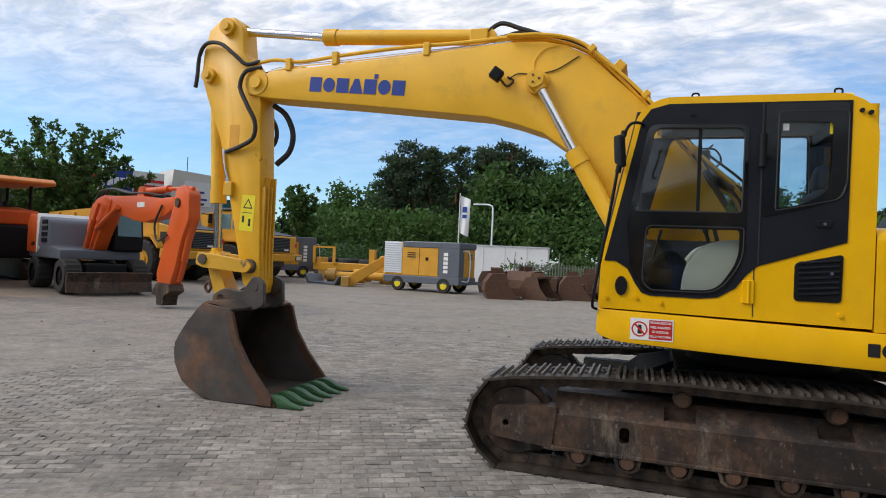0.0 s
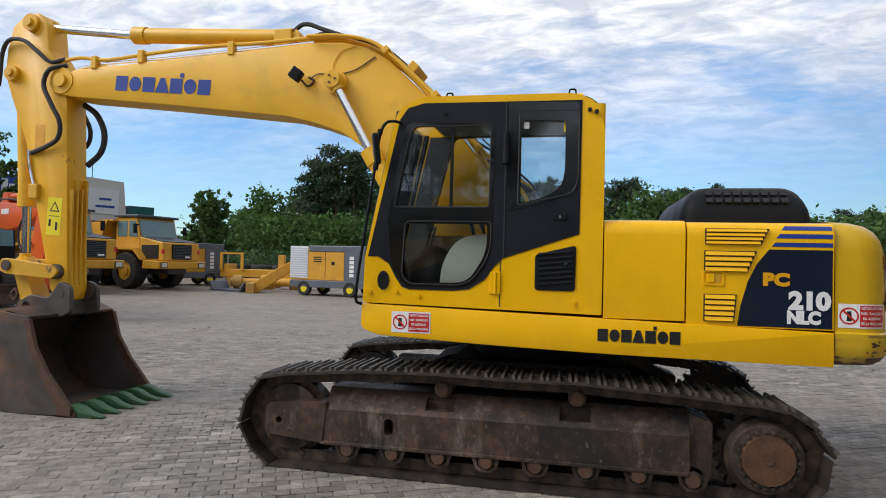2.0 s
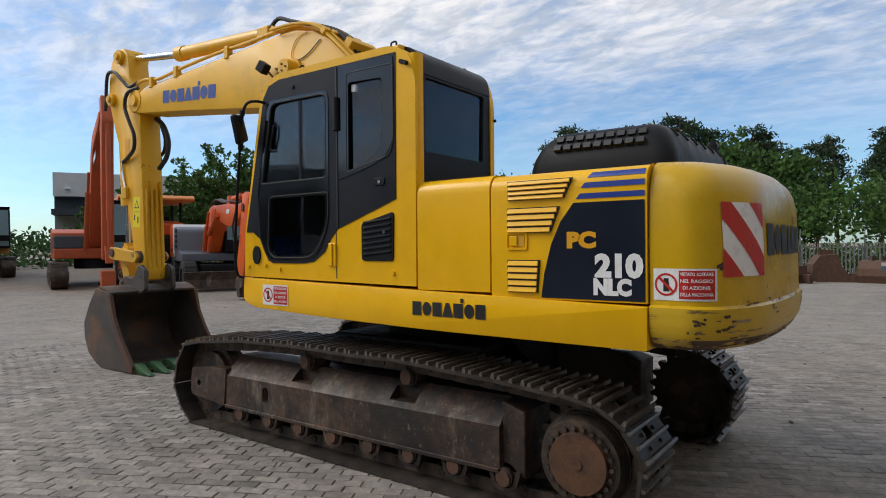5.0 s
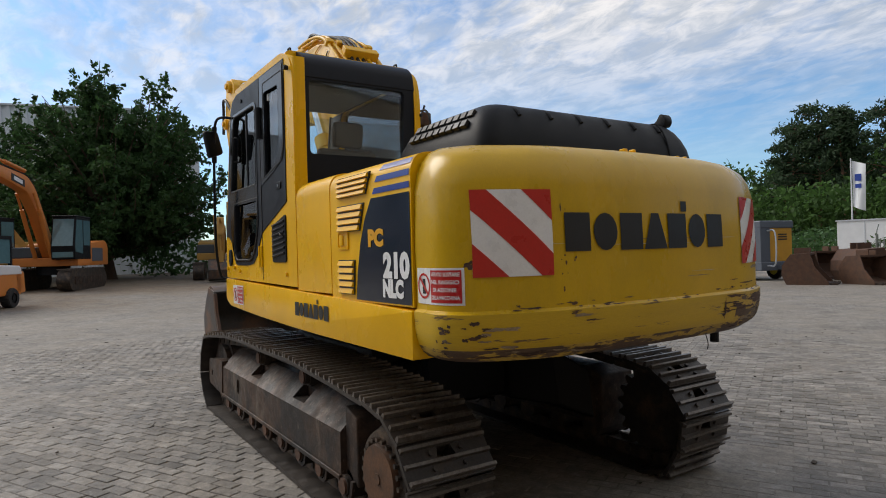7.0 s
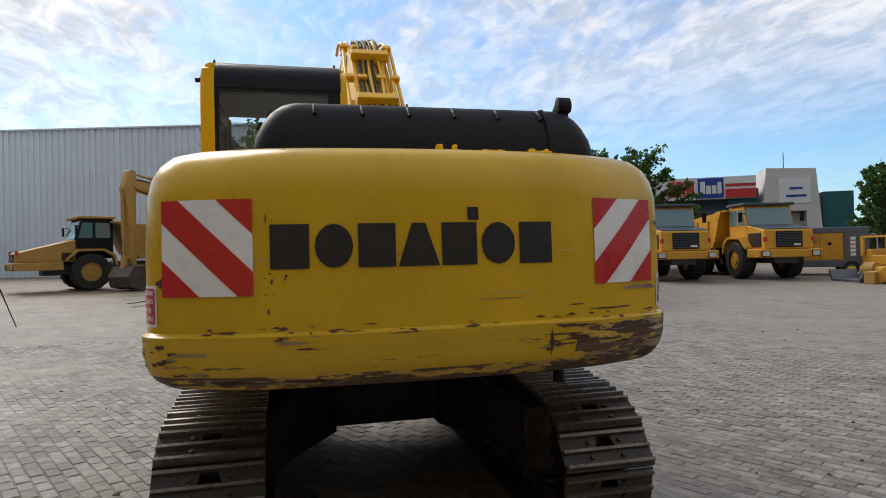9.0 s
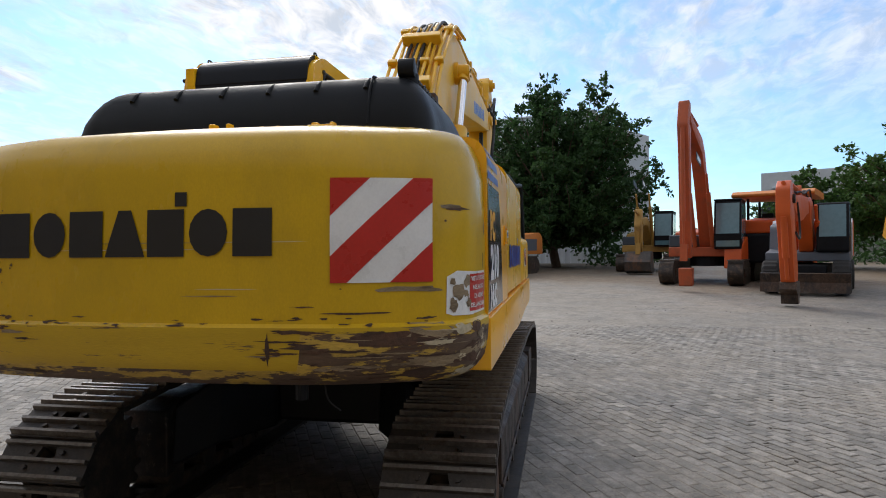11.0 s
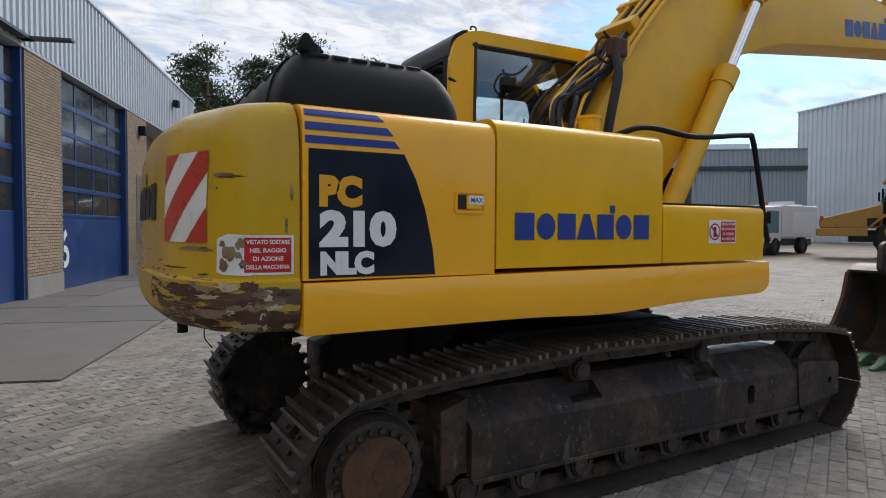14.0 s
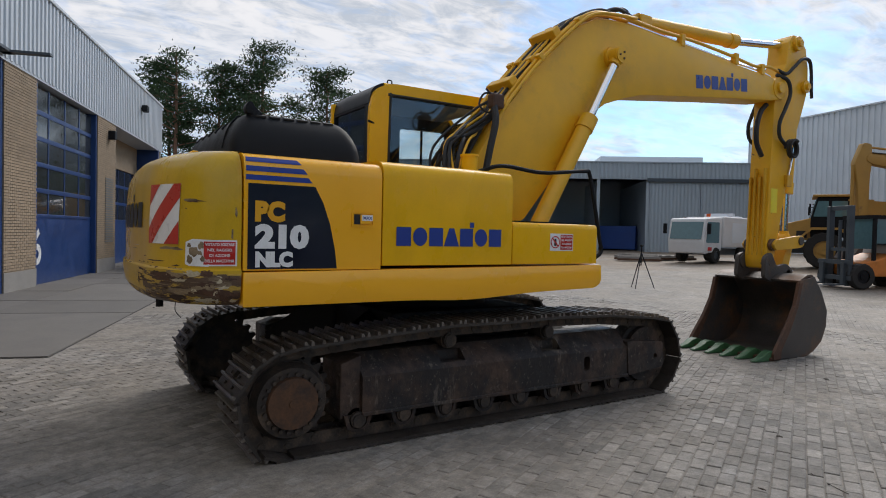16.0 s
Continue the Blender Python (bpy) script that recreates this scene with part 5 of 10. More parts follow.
def livery():
    warn = ("VIETATO SOSTARE", "NEL RAGGIO", "DI AZIONE", "DELLA MACCHINA")
    chevron(-1.125, 1.445, 0.355, 0.385, False)
    chevron(0.700, 1.447, 0.355, 0.385, True)
    em = emblem(1.21, 0.178, Matrix.Identity(4), 0.0)
    pieces("maker_block", drape(em, FACE_REAR, Matrix.Translation((2.5, -0.715, 1.548)), [counter], 0.005, 0.06), DECAL_BLACK, counter, "black maker's mark as plain blocks")
    # left rear door
    curve = [(1.435, 1.31), (1.455, 1.45), (1.50, 1.62), (1.56, 1.75), (1.64, 1.855)]
    m = Matrix.Identity(4)
    left = Matrix.Translation((0, -1.0, 0))
    part("navy_field", drape(flat([curve + [(2.045, 1.855), (2.045, 1.31)]]), FACE_LEFT, left, [door_b], 0.003, 0.2), DECAL_NAVY, door_b, "navy side panel")
    for a, b, x in ((1.875, 1.905, 1.655), (1.935, 1.965, 1.685), (1.992, 2.02, 1.72)):
        part("navy_stripe", drape(flat([[(x, a), (2.045, a), (2.045, b), (x + 0.025, b)]]), FACE_LEFT, left, [door_b], 0.003, 0.012), DECAL_BLUE, door_b)
    words("PC", FACE_LEFT, 1.60, -1.0, 1.605, 0.115, 0.175, door_b, DECAL_YELLOW, 0.008)
    words("210", FACE_LEFT, 1.765, -1.0, 1.445, 0.165, 0.272, door_b, DECAL_WHITE, 0.010)
    words("NLC", FACE_LEFT, 1.758, -1.0, 1.345, 0.115, 0.215, door_b, DECAL_WHITE, 0.008)
    right = Matrix.Translation((0, 1.0, 0))
    curve = [(-1.415, 1.295), (-1.43, 1.42), (-1.47, 1.60), (-1.52, 1.74), (-1.58, 1.85)]
    part("navy_field", drape(flat([curve + [(-2.03, 1.85), (-2.03, 1.295)]]), FACE_RIGHT, right, [door_c], 0.003, 0.2), DECAL_NAVY, door_c, "navy side panel")
    for a, b, x in ((1.872, 1.905, -1.60), (1.928, 1.962, -1.635), (1.988, 2.018, -1.675)):
        part("navy_stripe", drape(flat([[(x, a), (-2.045, a), (-2.045, b), (x - 0.03, b)]]), FACE_RIGHT, right, [door_c], 0.003, 0.012), DECAL_BLUE, door_c)
    words("PC", FACE_RIGHT, 1.985, 1.0, 1.615, 0.165, 0.198, door_c, DECAL_YELLOW, 0.012)
    words("210", FACE_RIGHT, 1.985, 1.0, 1.442, 0.195, 0.365, door_c, DECAL_WHITE, 0.013)
    words("NLC", FACE_RIGHT, 1.98, 1.0, 1.316, 0.125, 0.25, door_c, DECAL_WHITE, 0.009)
    pieces("maker_block", drape(emblem(0.59, 0.092, Matrix.Identity(4), 0), FACE_LEFT, Matrix.Translation((0.47, -1.0, 1.155)), [skirts[0]], 0.004, 0.2), DECAL_BLACK, skirts[0], "black maker's mark as plain blocks")
    pieces("maker_block", drape(emblem(0.985, 0.14, Matrix.Identity(4), 0), FACE_RIGHT, Matrix.Translation((0.96, 1.0, 1.455)), [hood_d], 0.004, 0.2), DECAL_BLUE, hood_d, "blue maker's mark as plain blocks")
    tilt = Matrix.Rotation(radians(4.6), 4, "Y")
    pieces("maker_block", drape(emblem(1.20, 0.165, Matrix.Identity(4), 0), FACE_LEFT, Matrix.Translation((-4.77, 0.01, 3.545)) @ tilt, [the_boom], 0.004, 0.2), DECAL_BLUE, the_boom, "blue maker's mark as plain blocks")
    tilt = Matrix.Rotation(radians(5.6), 4, "Y")
    pieces("maker_block", drape(emblem(1.10, 0.165, Matrix.Identity(4), 0), FACE_RIGHT, Matrix.Translation((-3.62, 0.39, 3.415)) @ tilt, [the_boom], 0.004, 0.2), DECAL_BLUE, the_boom, "blue maker's mark as plain blocks")
    sticker(FACE_LEFT, -1.11, -1.0, 1.148, 0.315, 0.165, skirts[0], warn)
    sticker(FACE_LEFT, 2.085, -1.0, 1.325, 0.30, 0.165, counter, warn)
    sticker(FACE_RIGHT, 2.44, 1.0, 1.315, 0.35, 0.165, counter, warn, worn=True)
    sticker(FACE_RIGHT, -0.55, 1.0, 1.425, 0.27, 0.15, front_box, warn)
    # labels on the stick
    st = part("warning_label", drape(flat([rect(0, 0, 0.19, 0.43)]), FACE_LEFT, Matrix.Translation((-5.645, 0.0, 1.92)) @ Matrix.Rotation(radians(3), 4, "Y"), [the_stick], 0.003, 0.3), LABEL_YELLOW, the_stick, "yellow warning label")
    part("triangle", drape(flat([[(0.03, 0.27), (0.165, 0.27), (0.097, 0.39)]]), FACE_LEFT, Matrix.Translation((-5.645, 0.0, 1.92)) @ Matrix.Rotation(radians(3), 4, "Y"), [the_stick], 0.004, 0.3), DECAL_BLACK, st)
    part("triangle_field", drape(flat([[(0.052, 0.283), (0.143, 0.283), (0.097, 0.365)]]), FACE_LEFT, Matrix.Translation((-5.645, 0.0, 1.92)) @ Matrix.Rotation(radians(3), 4, "Y"), [the_stick], 0.005, 0.3), LABEL_YELLOW, st)
    part("bar", drape(flat([rect(0.02, 0.215, 0.17, 0.222), rect(0.03, 0.10, 0.06, 0.18), rect(0.12, 0.06, 0.15, 0.15)]), FACE_LEFT, Matrix.Translation((-5.645, 0.0, 1.92)) @ Matrix.Rotation(radians(3), 4, "Y"), [the_stick], 0.004, 0.3), DECAL_BLACK, st)
    part("warning_label", drape(flat([rect(0, 0, 0.13, 0.30)]), FACE_LEFT, Matrix.Translation((-5.84, 0.0, 2.89)), [the_stick], 0.003, 0.3), LABEL_ORANGE, the_stick, "faded orange warning label")
    part("warning_label", drape(flat([rect(0, 0, 0.16, 0.34)]), FACE_RIGHT, Matrix.Translation((-5.42, 0.35, 1.95)), [the_stick], 0.003, 0.3), LABEL_YELLOW, the_stick, "yellow warning label")


def louvers():
    """Slotted vents in the left rear door and the lock flaps of both rear doors."""
    for x0, x1a, x1b, z0, z1, n in ((1.215, 1.585, 1.64, 1.885, 2.0, 4), (1.21, 1.50, 1.56, 1.69, 1.84, 4), (1.21, 1.415, 1.43, 1.335, 1.53, 5)):
        # the black bed puts the shade between the slats into colour
        bm = bmesh.new()
        plate(bm, [(x0, z0), (x1a, z0), (x1b, z1), (x0, z1)], [], "y", -SIDE - 0.006, -SIDE + 0.004)
        bed = part("louver", bm, DECAL_BLACK, door_b, "black vent bed for the shade between slats")
        for k in range(n):
            za = z0 + (z1 - z0) * (k + 0.06) / n
            zb = z0 + (z1 - z0) * (k + 0.84) / n
            xe = x1a + (x1b - x1a) * (k + 0.4) / n - 0.01
            b = bmesh.new()
            prism(b, [(-SIDE - 0.004, za), (-SIDE - 0.022, za + 0.004), (-SIDE - 0.012, zb), (-SIDE - 0.004, zb)], "x", x0 + 0.008, xe)
            part("slat", b, YELLOW, bed)
    for x0, x1, z0, z1, s, d, mt in ((1.20, 1.345, 1.59, 1.695, -1, door_b, YELLOW), (1.135, 1.31, 1.585, 1.695, 1, door_c, YELLOW_FRESH)):
        y = s * SIDE
        bm = bmesh.new()
        plate(bm, rounded([(x0, z0), (x1, z0), (x1, z1), (x0, z1)], 0.015), [rounded([(x0 + 0.012, z0 + 0.012), (x1 - 0.012, z0 + 0.012), (x1 - 0.012, z1 - 0.012), (x0 + 0.012, z1 - 0.012)], 0.01)], "y", y - 0.002 * s, y + 0.008 * s)
        fl = part("lock_flap", bm, mt, d)
        # the right recess is a flat black plate, its shade given by colour
        part("recess", boxes(((x0 + 0.055 if s < 0 else x0 + 0.09, min(y, y + s * 0.004), z0 + 0.02), (x1 - 0.02, max(y, y + s * 0.004), z1 - 0.02))), YELLOW_WORN if s < 0 else DECAL_BLACK, fl)
        part("latch", boxes(((x0 + 0.03, min(y, y + s * 0.012), z0 + 0.022), (x1 - 0.065, max(y, y + s * 0.012), z1 - 0.022))), mt, fl, bevel=0.004)
    t = lettering("MAX", 0.032, Matrix.Translation((1.225, SIDE + 0.0135, 1.64)) @ FACE_RIGHT, 0.0006, 0.0005)
    part("label", boxes(((1.15, SIDE + 0.012, 1.63), (1.235, SIDE + 0.0134, 1.672))), DECAL_WHITE, door_c)
    part("text_line", t, DECAL_BLUE, door_c, "small blue word")


def scrapes():
    """Bare, torn and rusted spots along the counterweight's lower corners."""
    rnd = random.Random(11)
    def blotch(face, m, w, h, mat, n=18, ragged=0.45):
        o = []
        for k in range(n):
            a = 2 * math.pi * k / n
            q = 1 - ragged * rnd.random()
            o.append((w / 2 * q * math.cos(a), h / 2 * q * math.sin(a)))
        return part("scrape", drape(flat([o]), face, m, [counter], 0.002 + 0.001 * rnd.random(), 0.04), mat, counter, "scraped bare patch")
    for k in range(44):
        y = rnd.uniform(0.42, 1.12)
        z = rnd.uniform(1.09, 1.285)
        blotch(FACE_REAR, Matrix.Translation((2.4, y, z)), rnd.uniform(0.03, 0.26), rnd.uniform(0.006, 0.022), rnd.choice([SCRAPE, CHIP, CHIP, RUST]), 18, 0.65)
    # chips along the fold, a stepped edge where the plate is torn, hairline scratches over the marks
    for k in range(34):
        y = rnd.uniform(-1.0, 1.05)
        blotch(FACE_REAR, Matrix.Translation((2.4, y, 1.300 + rnd.uniform(-0.012, 0.02))), rnd.uniform(0.015, 0.11), rnd.uniform(0.005, 0.013), CHIP, 14, 0.7)
    blotch(FACE_REAR, Matrix.Translation((2.4, 0.47, 1.20)), 0.02, 0.15, CHIP, 14, 0.5)
    for y, z, w in ((-0.85, 1.585, 0.42), (-0.10, 1.575, 0.75), (0.45, 1.60, 0.40), (0.30, 1.425, 0.30), (0.82, 1.60, 0.20), (0.84, 1.70, 0.24)):
        blotch(FACE_REAR, Matrix.Translation((2.4, y, z)), w, 0.0045, SCRATCH, 16, 0.5)
    for k in range(16):
        y = rnd.choice((rnd.gauss(-0.69, 0.03), rnd.gauss(0.90, 0.12)))
        blotch(FACE_REAR, Matrix.Translation((2.4, y, rnd.uniform(1.33, 1.80))), rnd.uniform(0.006, 0.028), rnd.uniform(0.005, 0.014), CHIP, 12, 0.65)
    for k in range(22):
        blotch(FACE_RIGHT, Matrix.Translation((rnd.uniform(2.08, 2.45), 1.0, rnd.uniform(1.08, 1.27))), rnd.uniform(0.03, 0.12), rnd.uniform(0.015, 0.06), rnd.choice([CHIP, RUST, SCRATCH]), 16, 0.65)
    for k in range(16):
        blotch(FACE_LEFT, Matrix.Translation((rnd.gauss(2.36, 0.06), -1.0, rnd.uniform(1.10, 1.25))), rnd.uniform(0.010, 0.040), rnd.uniform(0.008, 0.028), rnd.choice([CHIP, RUST]), 16, 0.65)
    for x, z, w, h in ((2.40, 1.50, 0.05, 0.05), (2.31, 1.46, 0.03, 0.06), (2.345, 1.42, 0.09, 0.02), (2.28, 1.345, 0.04, 0.03)):
        blotch(FACE_LEFT, Matrix.Translation((x, -1.0, z)), w, h, RUST, 14, 0.65)
    for k in range(16):
        y = rnd.uniform(-1.15, -0.4)
        z = rnd.uniform(1.08, 1.14) if rnd.random() < 0.6 else rnd.uniform(1.2, 1.3)
        blotch(FACE_REAR, Matrix.Translation((2.4, y, z)), rnd.uniform(0.04, 0.24), rnd.uniform(0.006, 0.02), rnd.choice([SCRAPE, CHIP, RUST]), 18, 0.65)
    for k in range(16):
        x = rnd.uniform(2.12, 2.52)
        z = rnd.uniform(1.09, 1.27)
        blotch(FACE_RIGHT, Matrix.Translation((x, 1.0, z)), rnd.uniform(0.06, 0.2), rnd.uniform(0.02, 0.07), rnd.choice([SCRAPE, SCRAPE, RUST]))
    for k in range(9):
        x = rnd.uniform(2.3, 2.5)
        z = rnd.uniform(1.10, 1.22)
        blotch(FACE_LEFT, Matrix.Translation((x, -1.0, z)), rnd.uniform(0.02, 0.06), rnd.uniform(0.008, 0.025), rnd.choice([SCRAPE, RUST]), 16, 0.6)
    for y, z, w, h in ((-0.72, 1.75, 0.010, 0.05), (-0.70, 1.50, 0.016, 0.03), (-0.715, 1.38, 0.012, 0.04), (-0.66, 1.31, 0.05, 0.02), (0.25, 1.40, 0.35, 0.006), (0.60, 1.36, 0.12, 0.008),
                       (0.85, 1.58, 0.3, 0.012), (0.92, 1.70, 0.12, 0.018), (1.13, 1.72, 0.10, 0.02), (0.80, 1.335, 0.3, 0.010), (0.0, 1.60, 0.9, 0.004)):
        blotch(FACE_REAR, Matrix.Translation((2.4, y, z)), w, h, RUST if h > 0.007 else SCRAPE, 12, 0.6)
    for x, z, w, h in ((2.10, 1.66, 0.02, 0.10), (2.12, 1.52, 0.02, 0.09), (2.36, 1.73, 0.10, 0.02), (2.44, 1.42, 0.12, 0.03)):
        blotch(FACE_RIGHT, Matrix.Translation((x, 1.0, z)), w, h, SCRAPE, 12, 0.6)


skirts = [o for o in excavator.children if o.name.startswith("deck_skirt")]
front_box = [o for o in excavator.children if o.name.startswith("front_box")][0]
livery()
louvers()
scrapes()

# ---- pipes, hoses and fittings of the machine ----


def pipe(name, points, r, mat, parent, label="", clamps=()):
    ob = part(name, tubes([points], r), mat, parent, label, smooth=True)
    return ob


def boom_pipes():
    # steel pipes that run up the back of the boom and along its top
    for k, dy in enumerate((-0.15, -0.07, 0.03, 0.12)):
        y = BOOM_Y + dy
        up = 0.005 + 0.02 * (k % 2)
        pts = [(-0.38, y, 2.20 + up), (-0.66, y, 2.80 + up), (-1.13, y, 3.345 + up), (-1.60, y, 3.795 + up), (-2.05, y, 3.98 + up * 0.7), (-2.6, y, 4.00 + up * 0.4)]
        pipe("boom_pipe", pts, 0.019, BOOM_YELLOW, the_boom, "yellow hydraulic pipe")
    for dy in (-0.165, 0.165):
        y = BOOM_Y + dy
        pipe("boom_pipe", [(-2.4, y, 4.03), (-2.95, y, 4.0), (-3.6, y, 3.99), (-4.3, y, 3.95), (-4.9, y, 3.90), (-5.25, y, 3.94), (-5.55, y, 3.90)], 0.021, BOOM_YELLOW, the_boom, "yellow hydraulic pipe")
        pipe("boom_pipe", [(-2.4, y * 0.9 + 0.02, 3.985), (-3.4, y * 0.9 + 0.02, 3.93), (-4.3, y * 0.9 + 0.02, 3.885), (-5.0, y * 0.9 + 0.02, 3.86), (-5.3, y * 0.9 + 0.02, 3.82)], 0.016, CHROME, the_boom, "bare steel pipe")
        for x, z in ((-3.35, 3.94), (-4.45, 3.90), (-5.05, 3.86)):
            part("pipe_clamp", boxes(((x - 0.035, y - 0.04, z - 0.06), (x + 0.035, y + 0.04, z + 0.085))), BOOM_YELLOW, the_boom, bevel=0.008)
    for x, z in ((-1.35, 3.64), (-0.80, 3.05)):
        part("pipe_clamp", boxes(((-0.05, BOOM_Y - 0.20, -0.02), (0.05, BOOM_Y + 0.19, 0.085))), BOOM_YELLOW, the_boom, bevel=0.01).matrix_basis = pose(x, 0, z, 0, 42, 0)
    # clamps that hold the pipe run, and the tangle of hoses at the boom's foot
    rnd = random.Random(8)
    for x, z in ((-1.62, 3.80), (-1.10, 3.33), (-0.66, 2.80)):
        for k, dy in enumerate((-0.24, -0.11, 0.075, 0.215)):
            part("pipe_clamp", boxes(((-0.03, -0.045, 0.0), (0.03, 0.045, 0.075))), BOOM_YELLOW, the_boom, bevel=0.008).matrix_basis = pose(x, BOOM_Y + dy, z, 0, 46, 0)
    for dy, r, up in ((-0.255, 0.017, -0.02), (-0.20, 0.017, 0.0), (-0.015, 0.017, 0.01), (0.075, 0.017, 0.02), (0.205, 0.018, 0.0), (0.25, 0.018, -0.03)):
        y = BOOM_Y + dy
        j = rnd.uniform(-0.02, 0.02)
        pipe("boom_pipe", [(-0.52, y, 2.66 + up + j), (-0.70, y, 2.93 + up), (-1.12, y + j, 3.40 + up), (-1.55, y, 3.80 + up), (-1.80, y, 3.955 + up * 0.8), (-2.10, y + j, 4.01 + up * 0.6), (-2.45, y, 4.02 + up * 0.3)], r, BOOM_YELLOW, the_boom, "yellow hydraulic pipe")
    for k in range(4):
        y = BOOM_Y - 0.10 + 0.065 * k
        pipe("hose", [(-0.30, y, 2.32), (-0.60, y + 0.02, 2.82), (-1.12, y - 0.02, 3.40), (-1.58, y + 0.01, 3.85), (-2.0, y, 4.03 + 0.01 * k), (-2.3, y, 4.06)], 0.017, RUBBER, the_boom, "black hose along the pipe run")
    for k in range(15):
        y0, y1 = BOOM_Y + rnd.uniform(-0.27, 0.27), BOOM_Y + rnd.uniform(-0.26, 0.26)
        z1 = rnd.uniform(2.68, 3.02)
        x1 = -0.50 - (z1 - 2.62) * 0.86
        out = rnd.uniform(0.03, 0.20)
        side = rnd.uniform(-0.12, 0.12)
        pts = [(rnd.uniform(-0.12, 0.04), y0, 1.90), (-0.10 + out * 0.6, y0 + side * 0.4, 2.12), (-0.25 + out, (y0 + y1) / 2 + side, 2.42), (x1 * 0.75 + out * 0.7, y1 + side * 0.4, z1 - 0.18), (x1, y1, z1 + 0.03), (x1 - 0.10, y1, z1 + 0.15)]
        pipe("hose", pts, rnd.choice((0.013, 0.018, 0.021)), BOOM_YELLOW if k % 4 == 0 else RUBBER, the_boom, "hydraulic hose")
    pipe("cable", [(-0.42, 0.41, 2.95), (-0.52, 0.43, 2.84), (-0.44, 0.44, 2.72), (-0.34, 0.42, 2.78), (-0.40, 0.41, 2.90), (-0.56, 0.40, 2.92), (-0.66, 0.36, 3.0)], 0.010, RUBBER, the_boom, "thin coiled hose")
    # hoses at the arm ram
    for dy in (-0.05, 0.06):
        y = BOOM_Y + dy
        pipe("hose", [(-2.10, y, 4.06), (-2.35, y, 4.15), (-2.58, y, 4.17 - dy), (-2.78, y, 4.09), (-2.92, y, 4.10)], 0.024, RUBBER, the_boom, "black hydraulic hose")
    pieces("ram_bracket", boxes(((-2.90, BOOM_Y - 0.10, 3.93), (-2.70, BOOM_Y - 0.06, 4.17)), ((-2.90, BOOM_Y + 0.06, 3.93), (-2.70, BOOM_Y + 0.10, 4.17))), BOOM_YELLOW, the_boom, bevel=0.012)
    # boom ram pin, lamp and wiring on both flanks
    for s in (-1, 1):
        y = BOOM_Y + s * 0.19
        part("pin_boss", rods(((-2.13, y, 3.53), (-2.13, y + s * 0.04, 3.53), 0.12), ((-2.13, y + s * 0.15, 3.53), (-2.13, y + s * 0.165, 3.53), 0.085), seg=28), BOOM_YELLOW, the_boom, smooth=True)
        for k in range(3):
            a = k * 2.1
            part("bolt", rods(((-2.13 + 0.04 * math.cos(a), y + s * 0.165, 3.53 + 0.04 * math.sin(a)), (-2.13 + 0.04 * math.cos(a), y + s * 0.175, 3.53 + 0.04 * math.sin(a)), 0.012), seg=6), RUST, the_boom)
    bm = bmesh.new()
    box(bm, (-0.07, -0.05, -0.06), (0.05, 0.05, 0.06), pose(-2.53, -0.09, 3.60, 0, 35, 10))
    lamp = part("work_lamp", bm, BLACK, the_boom, "black work lamp on the boom", bevel=0.015)
    part("bracket", tubes([[(-2.50, -0.05, 3.56), (-2.44, -0.02, 3.50), (-2.38, 0.0, 3.56), (-2.44, 0.0, 3.60)]], 0.012), RUST, lamp, smooth=True)
    pipe("cable", [(-2.42, -0.01, 3.58), (-2.33, 0.0, 3.63), (-2.18, 0.0, 3.62), (-1.95, 0.0, 3.65), (-1.72, 0.0, 3.78)], 0.006, RUBBER, the_boom)
    pipe("cable", [(-2.16, 0.0, 3.62), (-2.17, 0.0, 3.74), (-2.08, 0.0, 3.86), (-1.92, 0.0, 3.90)], 0.005, BOOM_YELLOW, the_boom)
    # stop valve and thick black hose down the right flank
    part("valve", boxes(((-0.58, 0.40, 2.76), (-0.44, 0.50, 2.90))), RUST, the_boom, "rusty valve block", bevel=0.02)
    pipe("hose", [(-0.48, 0.47, 2.78), (-0.46, 0.52, 2.62), (-0.40, 0.52, 2.35), (-0.34, 0.50, 2.0)], 0.034, RUBBER, the_boom, "thick black hose")
    # foot brackets
    for y in (-0.06, 0.46):
        bm = bmesh.new()
        prism(bm, rounded([(-0.75, 1.25), (0.25, 1.25), (0.12, 1.85), (-0.22, 1.95), (-0.75, 1.50)], 0.08), "y", y - 0.03, y + 0.03)
        part("boom_mount", bm, YELLOW, excavator)
    part("filler_cap", rods(((-0.10, 0.62, 2.05), (-0.10, 0.62, 2.25), 0.075), ((-0.10, 0.62, 2.25), (-0.10, 0.62, 2.27), 0.085), seg=20), YELLOW, excavator, "yellow filler neck", smooth=True)


